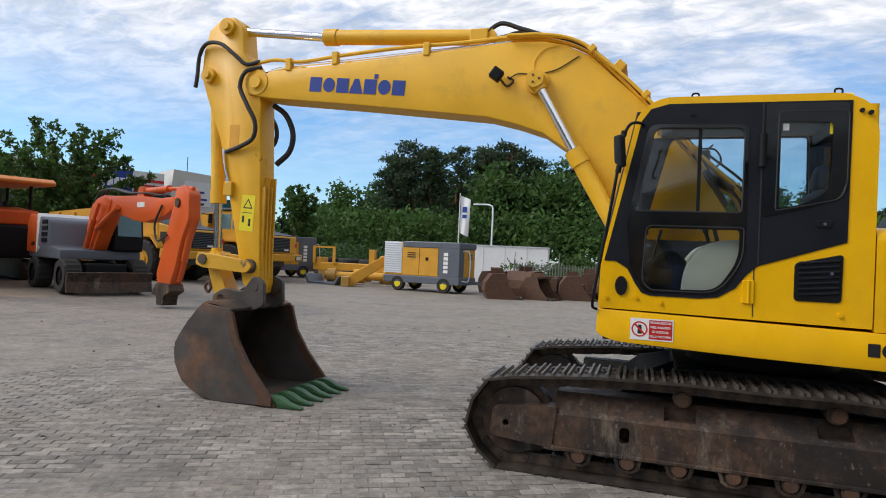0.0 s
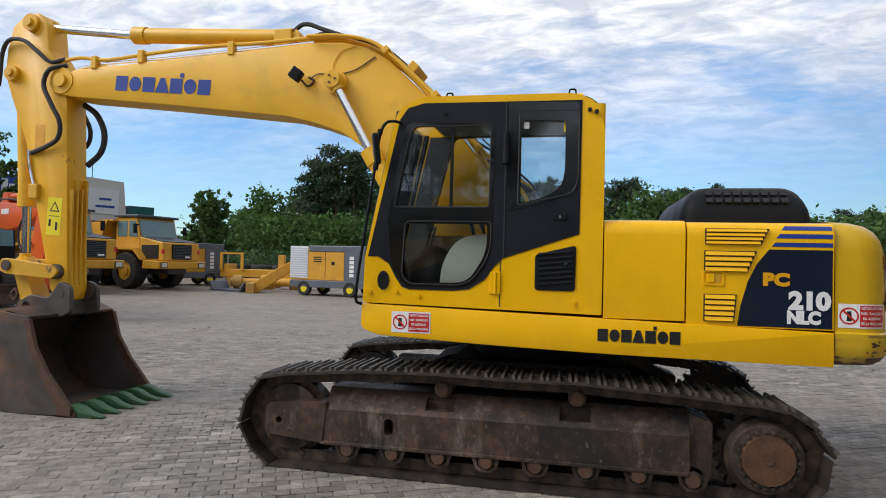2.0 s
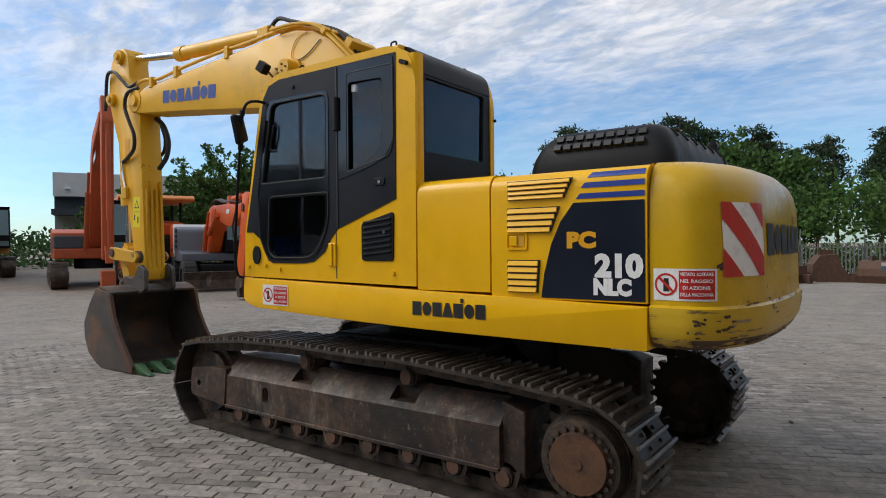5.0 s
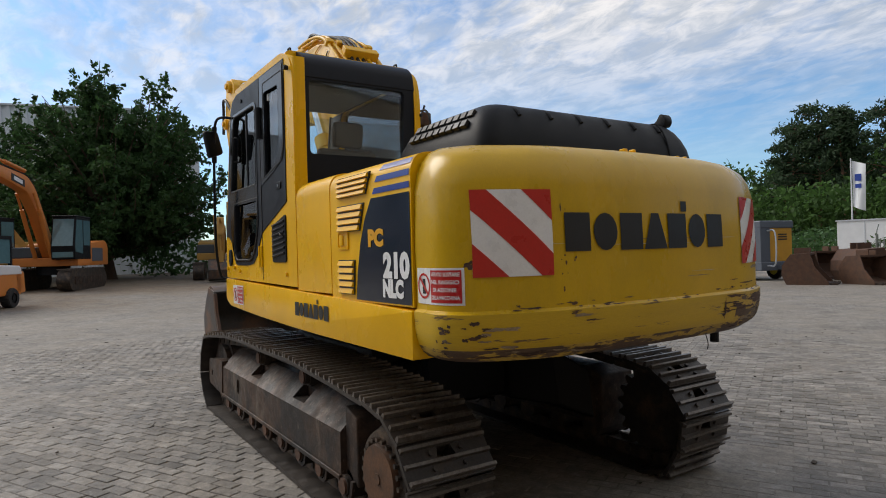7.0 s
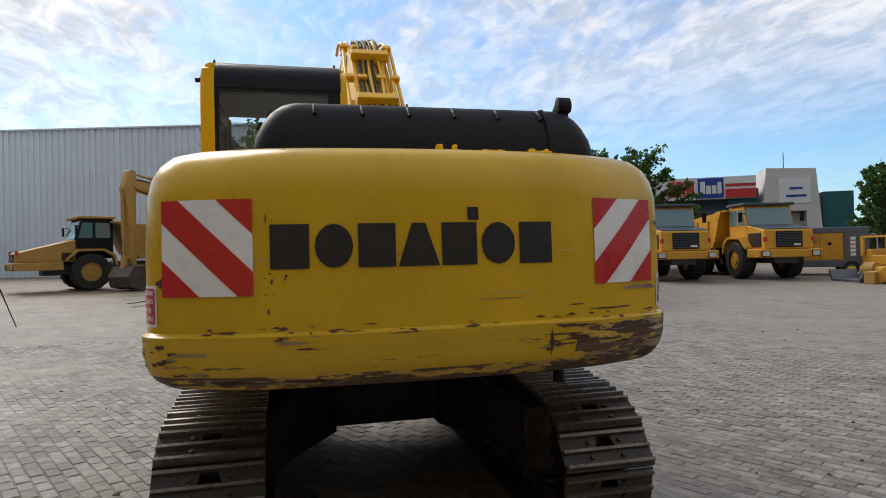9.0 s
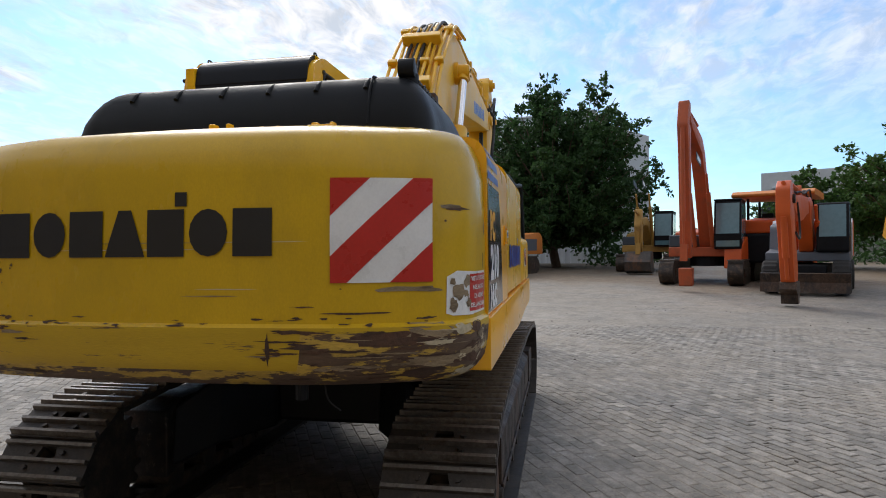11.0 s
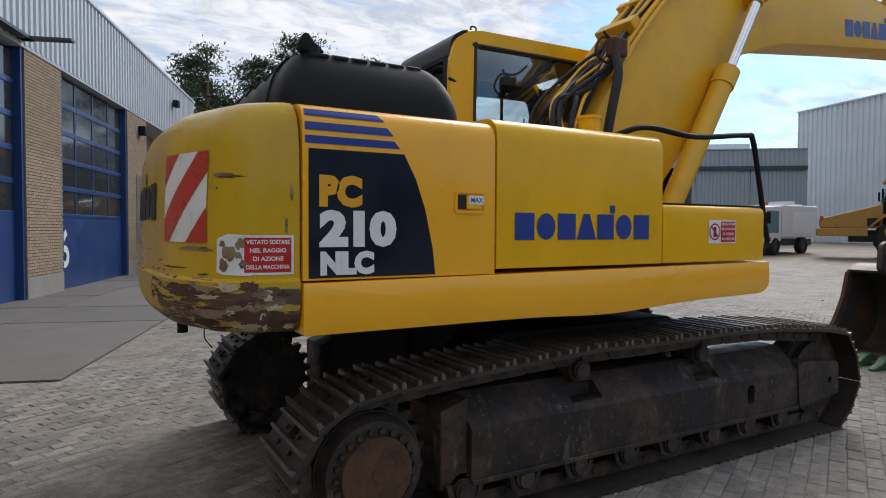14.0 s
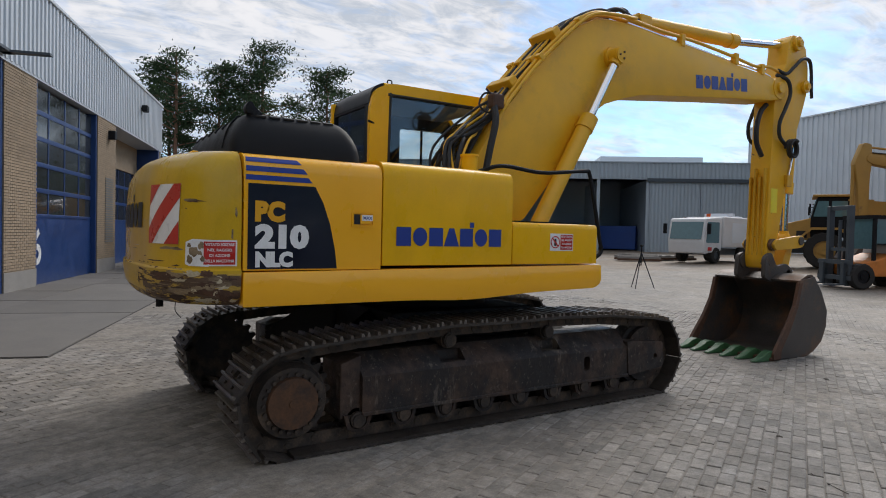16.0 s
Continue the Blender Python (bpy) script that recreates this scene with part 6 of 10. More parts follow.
def stick_fittings():
    y0, y1 = BOOM_Y - 0.15, BOOM_Y + 0.15
    # big bearing discs where boom, rams and links are pinned
    for x, z, r in ((-5.47, 3.68, 0.15), (-5.93, 4.38, 0.10), (-6.17, 3.80, 0.09), (-5.46, 1.50, 0.085), (-5.34, 1.26, 0.10)):
        for y, s in ((y0, -1), (y1, 1)):
            part("pin", rods(((x, y, z), (x, y + s * 0.05, z), r), ((x, y + s * 0.05, z), (x, y + s * 0.085, z), r * 0.5), seg=22), BOOM_YELLOW if z > 2 else BUCKET, the_stick, smooth=True)
    # guard bars on the front of the stick
    for k in range(4):
        y = BOOM_Y - 0.11 + k * 0.07
        part("guard_bar", boxes(((-5.40, y - 0.012, 1.35), (-5.325, y + 0.012, 2.45 + 0.12 * (k % 2)))), YELLOW_WORN, the_stick, bevel=0.006)
    # linkage to the bucket
    for y in (y0 - 0.06, y1 + 0.06):
        bm = bmesh.new()
        prism(bm, rounded([(-6.18, 1.50), (-6.15, 1.64), (-5.98, 1.63), (-5.46, 1.57), (-5.38, 1.50), (-5.46, 1.42), (-6.08, 1.46)], 0.04), "y", y - 0.03, y + 0.03)
        part("link", bm, YELLOW_WORN, the_stick, "chipped yellow bucket link", bevel=0.006)
    bm = bmesh.new()
    prism(bm, rounded([(-6.14, 1.62), (-6.00, 1.62), (-5.80, 1.18), (-5.72, 1.06), (-5.86, 1.02), (-5.98, 1.14)], 0.04), "y", BOOM_Y - 0.12, BOOM_Y + 0.12)
    part("link", bm, YELLOW_WORN, the_stick, "rusty yellow push link", bevel=0.015)
    pieces("pin", rods(((-6.07, y0 - 0.11, 1.56), (-6.07, y1 + 0.11, 1.56), 0.06), ((-5.80, y0 - 0.08, 1.10), (-5.80, y1 + 0.08, 1.10), 0.055), seg=18), BUCKET, the_stick)
    for y in (y0 - 0.05, y1 + 0.05):
        bm = bmesh.new()
        prism(bm, rounded([(-5.92, 1.14), (-5.74, 1.24), (-5.50, 1.20), (-5.36, 1.40), (-5.22, 1.34), (-5.20, 1.05), (-5.36, 0.98), (-5.74, 1.02), (-5.90, 1.02)], 0.05), "y", y - 0.03, y + 0.03)
        part("ear", bm, BUCKET, the_bucket, "dark bucket ear", bevel=0.01)
    part("lifting_ring", tubes([[(-6.02, BOOM_Y - 0.12, 1.22), (-6.06, BOOM_Y - 0.12, 1.28), (-6.11, BOOM_Y - 0.12, 1.22), (-6.06, BOOM_Y - 0.12, 1.16), (-6.02, BOOM_Y - 0.12, 1.22)]], 0.018), RUST, the_bucket, smooth=True)
    # hoses round the boom's end
    for y, s in ((y0 - 0.02, -1), (y1 + 0.02, 1)):
        pipe("hose", [(-5.45, y, 3.93), (-5.62, y + s * 0.03, 3.90), (-5.78, y + s * 0.05, 4.02), (-5.98, y + s * 0.05, 4.16), (-6.20, y + s * 0.03, 4.18), (-6.32, y, 4.05), (-6.34, y, 3.80), (-6.36, y, 3.66)], 0.024, RUBBER, the_stick, "black hydraulic hose")
        pipe("hose", [(-5.42, y, 3.86), (-5.60, y + s * 0.06, 3.80), (-5.66, y + s * 0.07, 3.62), (-5.55, y + s * 0.07, 3.40), (-5.44, y + s * 0.06, 3.20), (-5.46, y + s * 0.05, 3.02), (-5.62, y + s * 0.03, 2.93), (-5.86, y, 2.86)], 0.026, RUBBER, the_stick, "black hydraulic hose")
        pipe("steel_pipe", [(-5.90, y, 2.90), (-5.88, y, 2.70), (-5.80, y, 2.45), (-5.76, y, 2.36)], 0.016, CHROME, the_stick)
        part("valve", boxes(((-5.86, y - 0.03, 2.33), (-5.74, y + 0.03, 2.50))), YELLOW_WORN, the_stick, bevel=0.012)
    pipe("hose", [(-5.38, BOOM_Y + 0.06, 3.46), (-5.22, BOOM_Y + 0.08, 3.34), (-5.12, BOOM_Y + 0.09, 3.12), (-5.15, BOOM_Y + 0.08, 2.90), (-5.31, BOOM_Y + 0.06, 2.74)], 0.034, RUBBER, the_stick, "thick black hose loop")
    # coiled spare hose on the right flank
    ring = [(-5.75 + 0.11 * math.cos(a * 0.7), y1 + 0.06 + 0.004 * a, 2.86 + 0.12 * math.sin(a * 0.7)) for a in range(22)]
    part("hose_coil", tubes([ring], 0.02), RUBBER, the_stick, "coiled black hose", smooth=True)


def hood_details():
    # slots in the black hood, exhaust stub, ribs, lifting eyes on the counterweight
    # slots are proud black blocks; their colour stands in for inner shade
    for k in range(9):
        x = 1.33 + k * 0.068
        for z, y in ((2.245, -0.765), (2.305, -0.715)):
            b = bmesh.new()
            box(b, (-0.024, -0.012, -0.020), (0.024, 0.012, 0.020), pose(x, y, z, -32, 0, 0))
            part("slot", b, DECAL_BLACK, black_hood, "vent slot as a black block, for its shade")
    for k in range(6):
        b = bmesh.new()
        box(b, (-0.038, -0.022, -0.008), (0.038, 0.022, 0.008), pose(1.36 + k * 0.10, 0.872, 2.346, -18, 0, 0))
        part("slot", b, DECAL_BLACK, black_hood, "vent slot as a black block, for its shade", bevel=0.004)
    # rounded ribs over the rear shoulder, a moulding seam and a bent rain flap on the outlet
    for k in range(6):
        y = -0.50 + k * 0.235
        part("rib", tubes([[(1.34, y, 2.356), (1.70, y, 2.359), (1.90, y, 2.356), (1.98, y, 2.331), (2.02, y, 2.290)]], 0.011, 8), BLACK, black_hood, smooth=True)
    part("seam", tubes([[(1.32, 0.70, 2.361), (1.90, 0.70, 2.361), (1.99, 0.70, 2.334), (2.045, 0.70, 2.25), (2.078, 0.70, 2.12)]], 0.006, 6), BLACK, black_hood, smooth=True)
    bm = bmesh.new()
    rod(bm, (1.89, 0.845, 2.31), (1.89, 0.845, 2.375), 0.045, seg=20)
    flap = [(1.84, 2.355), (1.95, 2.355), (1.965, 2.385), (1.960, 2.415), (1.940, 2.440), (1.920, 2.438), (1.900, 2.405), (1.86, 2.375)]
    prism(bm, rounded(flap, 0.018), "y", 0.808, 0.882)
    part("exhaust_pipe", bm, BLACK, excavator, "black exhaust outlet with a bent flap", smooth=True, bevel=0.008)
    for y, top in ((0.10, 2.112), (0.325, 2.092), (0.565, 2.098)):
        part("lifting_eye", boxes(((2.20, y - 0.06, 2.04), (2.28, y + 0.06, 2.085)), ((2.22, y - 0.05, 2.08), (2.26, y - 0.02, top)), ((2.22, y + 0.03, 2.08), (2.26, y + 0.05, top))), YELLOW, counter, "yellow lifting lug", bevel=0.006)
    # right hand rail
    part("grab_rail", tubes([[(0.10, 1.05, 2.075), (-0.10, 1.12, 2.13), (-0.5, 1.15, 2.10), (-0.98, 1.16, 2.145), (-1.06, 1.165, 2.12), (-1.13, 1.17, 1.85), (-1.19, 1.18, 1.55), (-1.22, 1.18, 1.42), (-1.14, 1.18, 1.36)]], 0.018), BLACK, excavator, "black grab rail", smooth=True)
    part("step_plate", boxes(((-1.16, 0.75, 1.665), (-0.20, 1.18, 1.675))), BLACK, excavator)
    part("tie_down_hook", rods(((2.45, 0.55, 1.00), (2.45, 0.55, 1.06), 0.025), seg=10), BLACK, counter)
    pipe("wire", [(2.35, 0.6, 1.06), (2.36, 0.62, 0.98), (2.33, 0.66, 0.93)], 0.003, RUBBER, counter)


boom_pipes()
stick_fittings()
hood_details()

# ---- buildings round the yard ----
CLAD = material("grey_profiled_sheet", (0.52, 0.55, 0.58), 0.45, 0.1, vary=0.06, scale=0.6, bump=0.002, fine=30)
CLAD_PALE = material("pale_profiled_sheet", (0.76, 0.81, 0.86), 0.45, 0.1, vary=0.05, scale=0.4, bump=0.002, fine=20)
CLAD_BLUE = material("blue_grey_sheet", (0.37, 0.43, 0.48), 0.5, 0.1, vary=0.06, scale=0.6, bump=0.002, fine=30)
STEEL_DARK = material("dark_steel", (0.06, 0.075, 0.09), 0.5, 0.2, vary=0.15, scale=2, bump=0.002)
BRICK = material("buff_brick", (0.30, 0.225, 0.15), 0.85, vary=0.15, scale=5, bump=0.006, fine=60, per_object=0.10, per_island=0.10)
MORTAR = material("mortar", (0.17, 0.15, 0.125), 0.9, vary=0.15, scale=8, bump=0.004)
DOOR_BLUE = material("blue_door_paint", (0.012, 0.045, 0.16), 0.4, vary=0.1, scale=2, bump=0.001, coat=0.1)
SLAB = material("stained_concrete_slab", (0.145, 0.134, 0.120), 0.8, vary=0.2, scale=1.6, bump=0.006, fine=40, second=(0.13, 0.12, 0.11), patch=(0.5, 0.72), patch_scale=1.1, per_object=0.12)
CONCRETE = material("concrete", (0.27, 0.255, 0.235), 0.8, vary=0.15, scale=1.2, bump=0.006, fine=40, second=(0.2, 0.19, 0.175), patch=(0.5, 0.75), patch_scale=0.8)
RENDER_WHITE = material("off_white_render", (0.55, 0.53, 0.50), 0.8, vary=0.08, scale=0.8, bump=0.004)
TEAL = material("teal_cladding", (0.01, 0.10, 0.11), 0.5, vary=0.1, scale=1, bump=0.002)
DARK_VOID = material("dark_interior", (0.03, 0.03, 0.032), 0.9, vary=0.2, scale=1, bump=0)
SIGN_RED = material("sign_red", (0.55, 0.03, 0.03), 0.45, vary=0.05, bump=0)
SIGN_BLUE = material("sign_blue", (0.015, 0.05, 0.30), 0.45, vary=0.05, bump=0)
WHITE = material("white_paint", (0.70, 0.71, 0.72), 0.45, vary=0.06, scale=2, bump=0.001)


def frame_between(a, b):
    """Origin at a, x along the wall to b, y to the wall's left, z up."""
    d = Vector((b[0] - a[0], b[1] - a[1], 0))
    m = Matrix.Translation((a[0], a[1], 0)) @ Matrix.Rotation(math.atan2(d.y, d.x), 4, "Z")
    return m, d.length


def ribbed(length, z0, z1, pitch, depth, y=0.0):
    """Profiled sheet: trapezoid ribs in one long strip, with thickness."""
    bm = bmesh.new()
    pts, x = [], 0.0
    while x < length:
        for f, o in ((0.0, 0), (0.42, 0), (0.5, depth), (0.92, depth)):
            if x + f * pitch <= length:
                pts.append((x + f * pitch, y - o))
    
        x += pitch
    pts.append((length, y))
    lo = [bm.verts.new((p[0], p[1], z0)) for p in pts]
    hi = [bm.verts.new((p[0], p[1], z1)) for p in pts]
    for i in range(len(pts) - 1):
        bm.faces.new((lo[i], lo[i + 1], hi[i + 1], hi[i]))
    return bm


def flood_light(parent, p, m=None):
    bm = bmesh.new()
    box(bm, (p[0] - 0.17, p[1] - 0.30, p[2] - 0.14), (p[0] + 0.17, p[1] - 0.08, p[2] + 0.12))
    f = part("flood_light", bm, BLACK, parent, "black wall flood light", bevel=0.03)
    part("arm", rods(((p[0], p[1], p[2]), (p[0], p[1] - 0.10, p[2]), 0.03), seg=8), BLACK, f)


def sectional_door(parent, x0, x1, z1, panes=(4, 5), number=None, y=0.22):
    """A tall blue door: solid foot, rows of glazing above."""
    base = part("sectional_door", boxes(((x0, y, 0.02), (x1, y + 0.06, 1.75))), DOOR_BLUE, parent, "blue workshop door with rows of panes")
    rows, cols = panes[1], panes[0]
    h = (z1 - 1.75) / rows
    w = (x1 - x0) / cols
    for r in range(rows):
        z = 1.75 + r * h
        for c in range(cols):
            bm = bmesh.new()
            prism(bm, [(x0 + c * w + 0.03, z + 0.07), (x0 + (c + 1) * w - 0.03, z + 0.07), (x0 + (c + 1) * w - 0.03, z + h - 0.03), (x0 + c * w + 0.03, z + h - 0.03)], "y", y + 0.02, y + 0.03)
            part("pane", bm, DARK_GLASS, base)
        part("rail", boxes(((x0, y, z - 0.05), (x1, y + 0.06, z + 0.07))), DOOR_BLUE, base, bevel=0.01)
    part("mullion", boxes(*[((x0 + c * w - 0.03, y + 0.005, 1.75), (x0 + c * w + 0.03, y + 0.05, z1)) for c in range(cols + 1)]), DOOR_BLUE, base)
    if number:
        t = lettering(number, 1.25, Matrix.Translation((x0 + 0.10, y - 0.004, 0.55)) @ Matrix(((1, 0, 0, 0), (0, 0, -1, 0), (0, 1, 0, 0), (0, 0, 0, 1))), 0.02, 0.002)
        part("number", t, DECAL_WHITE, base, "white bay number")


def dark_glass():
    m = material("dark_door_glass", (0.03, 0.035, 0.04), 0.06, vary=0.1, bump=0, spec=0.8)
    return m


DARK_GLASS = dark_glass()


def workshop():
    """Long brick hall with blue doors and a clad upper wall."""
    m, length = frame_between((5.35, -7.2), (-1.42, -27.1))
    hall = thing("workshop", "buff brick workshop with blue sectional doors and grey cladding", "workshop", m, kind="structure")
    deep = 14.0
    # along the wall: brick piers, with the doors in the gaps
    piers = [(4.4, 6.2), (11.1, 13.2), (20.3, 21.02)]
    for a, b in piers:
        part("pier", boxes(((a, 0.02, 0), (b, 0.5, 5.2))), MORTAR, hall, "buff brick pier")
        part("plinth", boxes(((a + 0.004, -0.008, 0), (b - 0.004, 0.015, 0.46))), CONCRETE, hall, "stained concrete plinth")
    for a, b, no in ((-1.2, 4.4, None), (6.2, 11.1, "6")):
        sectional_door(hall, a + 0.05, b - 0.05, 5.05, (4, 5), no, 0.16)
        part("jamb", boxes(((a - 0.0, 0.03, 0), (a + 0.10, 0.5, 5.2)), ((b - 0.10, 0.03, 0), (b, 0.5, 5.2))), DOOR_BLUE, hall, "blue steel door jamb")
    part("lintel", boxes(((13.2, 0.9, 3.9), (20.3, 1.0, 5.15))), BRICK, hall, "brick lintel over the recessed door")
    sectional_door(hall, 13.25, 20.25, 3.9, (7, 3), None, 0.92)
    part("jamb", boxes(((13.1, 0.5, 0), (13.25, 1.0, 5.15)), ((20.25, -0.02, 0), (20.4, 1.0, 5.15))), DOOR_BLUE, hall, "blue steel door jamb")
    part("louver", boxes(*[((11.95, -0.02, 1.0 + 0.085 * k), (12.85, 0.02, 1.05 + 0.085 * k)) for k in range(26)]), CAB_IN, hall, "grey slatted vent")
    part("cladding", ribbed(21.05, 5.15, 7.25, 0.25, 0.04, 0.0), CLAD, hall, "grey profiled sheet cladding")
    part("roof_trim", boxes(((-0.05, -0.08, 7.22), (21.1, deep, 7.32))), CLAD, hall, bevel=0.02)
    part("soffit", boxes(((-0.02, -0.02, 5.10), (21.05, 1.6, 5.17))), CLAD, hall)
    part("end_wall", boxes(((20.75, 0.5, 0), (21.0, deep, 7.25))), CLAD, hall)
    part("end_wall", boxes(((-1.4, 0.5, 0), (-1.2, deep, 7.25))), CLAD, hall)
    # unseen wall, cladding and roof edge, added to shade the machine's rear
    part("long_wall", boxes(((-17.0, 0.02, 0), (-1.25, 0.5, 5.15))), BRICK, hall, "unseen brick wall added to shade the machine rear")
    part("cladding", ribbed(15.8, 5.15, 7.25, 0.25, 0.04, 0.0), CLAD, hall, "grey profiled sheet cladding").matrix_basis = Matrix.Translation((-17.0, 0, 0))
    part("roof_trim", boxes(((-17.05, -0.08, 7.22), (-0.06, deep, 7.32))), CLAD, hall)
    part("far_wall", boxes(((-1.4, deep - 0.2, 0), (21.0, deep, 7.25))), CLAD, hall)
    # near-black sheet behind the doors, painted for the unlit inside
    part("inner_wall", boxes(((-1.2, 1.5, 0), (21.0, 1.6, 5.2))), DARK_VOID, hall)
    part("canopy", boxes(((4.05, -1.0, 5.20), (4.25, 0.0, 5.25)), ((-0.5, -0.25, 5.2), (4.3, 0.0, 5.26))), STEEL_DARK, hall, "dark steel canopy")
    part("wall_lamp", boxes(((12.25, -0.22, 4.5), (12.5, 0.02, 4.8))), BLACK, hall, bevel=0.03)
    flood_light(hall, (16.8, -0.0, 6.4))
    # concrete apron in front
    apron = part("apron", boxes(((-3.0, -3.4, -0.03), (21.0, 1.3, 0.006))), DARK_VOID, hall, "dark joints of the concrete apron")
    for k in range(12):
        x = -3.0 + 2.0 * k
        for y0, y1 in ((-3.4, -1.1), (-1.1, 1.3)):
            part("slab", boxes(((x + 0.012, y0 + 0.012, -0.02), (x + 1.988, y1 - 0.012, 0.015 + 0.003 * ((k * 7 + int(y1)) % 3)))), SLAB, apron, "stained concrete slab")
    return hall, m, piers


def brick_piers(hall, piers):
    """Single bricks of the two piers that the camera passes nearest; the rest are one mesh."""
    me = None
    lay = 0.0675
    rest = bmesh.new()
    count = 0
    bm = bmesh.new()
    box(bm, (0, -0.012, 0), (0.21, 0.05, 0.055))
    bmesh.ops.recalc_face_normals(bm, faces=bm.faces)
    me = bpy.data.meshes.new("brick")
    bm.to_mesh(me)
    bm.free()
    me.materials.append(BRICK)
    for a, b in piers[:2]:
        pier = [o for o in hall.children if o.name.startswith("pier") and abs(o.data.vertices[0].co.x - a) < 0.01][0]
        row = 0
        z = 0.01
        while z + 0.055 < 5.15:
            x = a + (0.0 if row % 2 else -0.11)
            while x < b - 0.05:
                x0, x1 = max(x, a + 0.003), min(x + 0.21, b - 0.003)
                if x1 - x0 > 0.05:
                    if a < 5 and 0.6 < z < 3.0 and count < 290 and x1 - x0 > 0.2:
                        ob = new("brick", me)
                        ob.parent = pier
                        ob.matrix_basis = Matrix.Translation((x0, 0.01, z))
                        count += 1
                    else:
                        box(rest, (x0, -0.002, z), (x1, 0.06, z + 0.055))
                x += 0.22
            z += lay
            row += 1
    ob = part("brickwork", rest, BRICK, hall, "buff brickwork")
    ob["kind"] = "stuff"


def big_hall():
    m, length = frame_between((-49.6, 4.4), (-59.5, -33.4))
    h = thing("warehouse", "tall pale grey profiled-sheet warehouse behind the yard", "warehouse", m, kind="structure")
    part("wall", ribbed(length, 0.0, 13.35, 0.55, 0.10, 0.0), CLAD_PALE, h, "pale ribbed wall")
    part("roof", boxes(((0, -24, 13.33), (length, 0.15, 13.45))), CLAD_PALE, h, "pale roof edge")
    part("gable_wall", prism(bmesh.new(), [(-4.3, 0), (-0.02, 0), (-0.02, 12.6), (-4.3, 10.9)], "y", -0.7, -0.5), CLAD_PALE, h, "smooth pale gable wall")
    part("end_wall", boxes(((length - 0.2, -24, 0), (length, -0.12, 13.33))), CLAD_PALE, h)
    return h, m, length


def low_shed():
    m, length = frame_between((-12.4, -51.3), (-46.5, -24.9))
    s = thing("shed", "grey open-fronted shed with sliding doors", "shed", m, kind="structure")
    L = length
    gz = 0.3
    part("fascia", ribbed(L, gz + 6.2, gz + 7.6, 0.35, 0.05, -0.1), CLAD_BLUE, s, "blue-grey fascia")
    part("roof", boxes(((0, -0.2, gz + 7.6), (L, 16, gz + 7.7))), CLAD_BLUE, s)
    part("front_wall", ribbed(9.0, 0.0, gz + 6.2, 0.35, 0.05, -0.08), CLAD_PALE, s, "pale ribbed front wall")
    part("door_track", boxes(((L - 8.6, -0.3, gz + 6.0), (L, 0.0, gz + 6.3))), STEEL_DARK, s)
    for a, b in ((L - 4.15, L), (L - 8.35, L - 4.2)):
        part("sliding_door", ribbed(b - a, 0.1, gz + 6.0, 0.3, 0.05, -0.05), CLAD_BLUE, s, "blue-grey sliding door").matrix_basis = Matrix.Translation((a, 0, 0))
    for x in (8.4, 12.5, 19.5, 26.5):
        part("post", boxes(((L - x - 0.25, -0.1, 0), (L - x, 0.2, gz + 6.2))), CLAD_BLUE, s)
    part("inner_wall", boxes(((0, 12.0, 0), (L - 8.6, 12.2, gz + 7)), ((L - 8.55, 0.2, 0), (L - 8.45, 12, gz + 6.2)), ((L - 12.55, 0.2, 0), (L - 12.45, 9, gz + 6.2))), CLAD_BLUE, s, "inner walls of the bays")
    part("end_wall", boxes(((-0.1, 0.0, 0), (0.0, 16, gz + 7.6)), ((L, 0.0, 0), (L + 0.1, 16, gz + 7.6)), ((0, 15.9, 0), (L, 16, gz + 7.6))), CLAD_BLUE, s)
    part("partition", boxes(((L - 19.4, 0.6, 0), (L - 12.6, 0.7, 2.6))), CLAD, s, "grey partition in the bay")
    part("roof_unit", boxes(((L - 11.0, 10, gz + 7.7), (L - 1.0, 15, gz + 9.4))), CLAD_PALE, s, "pale plant room on the roof")
    return s, m


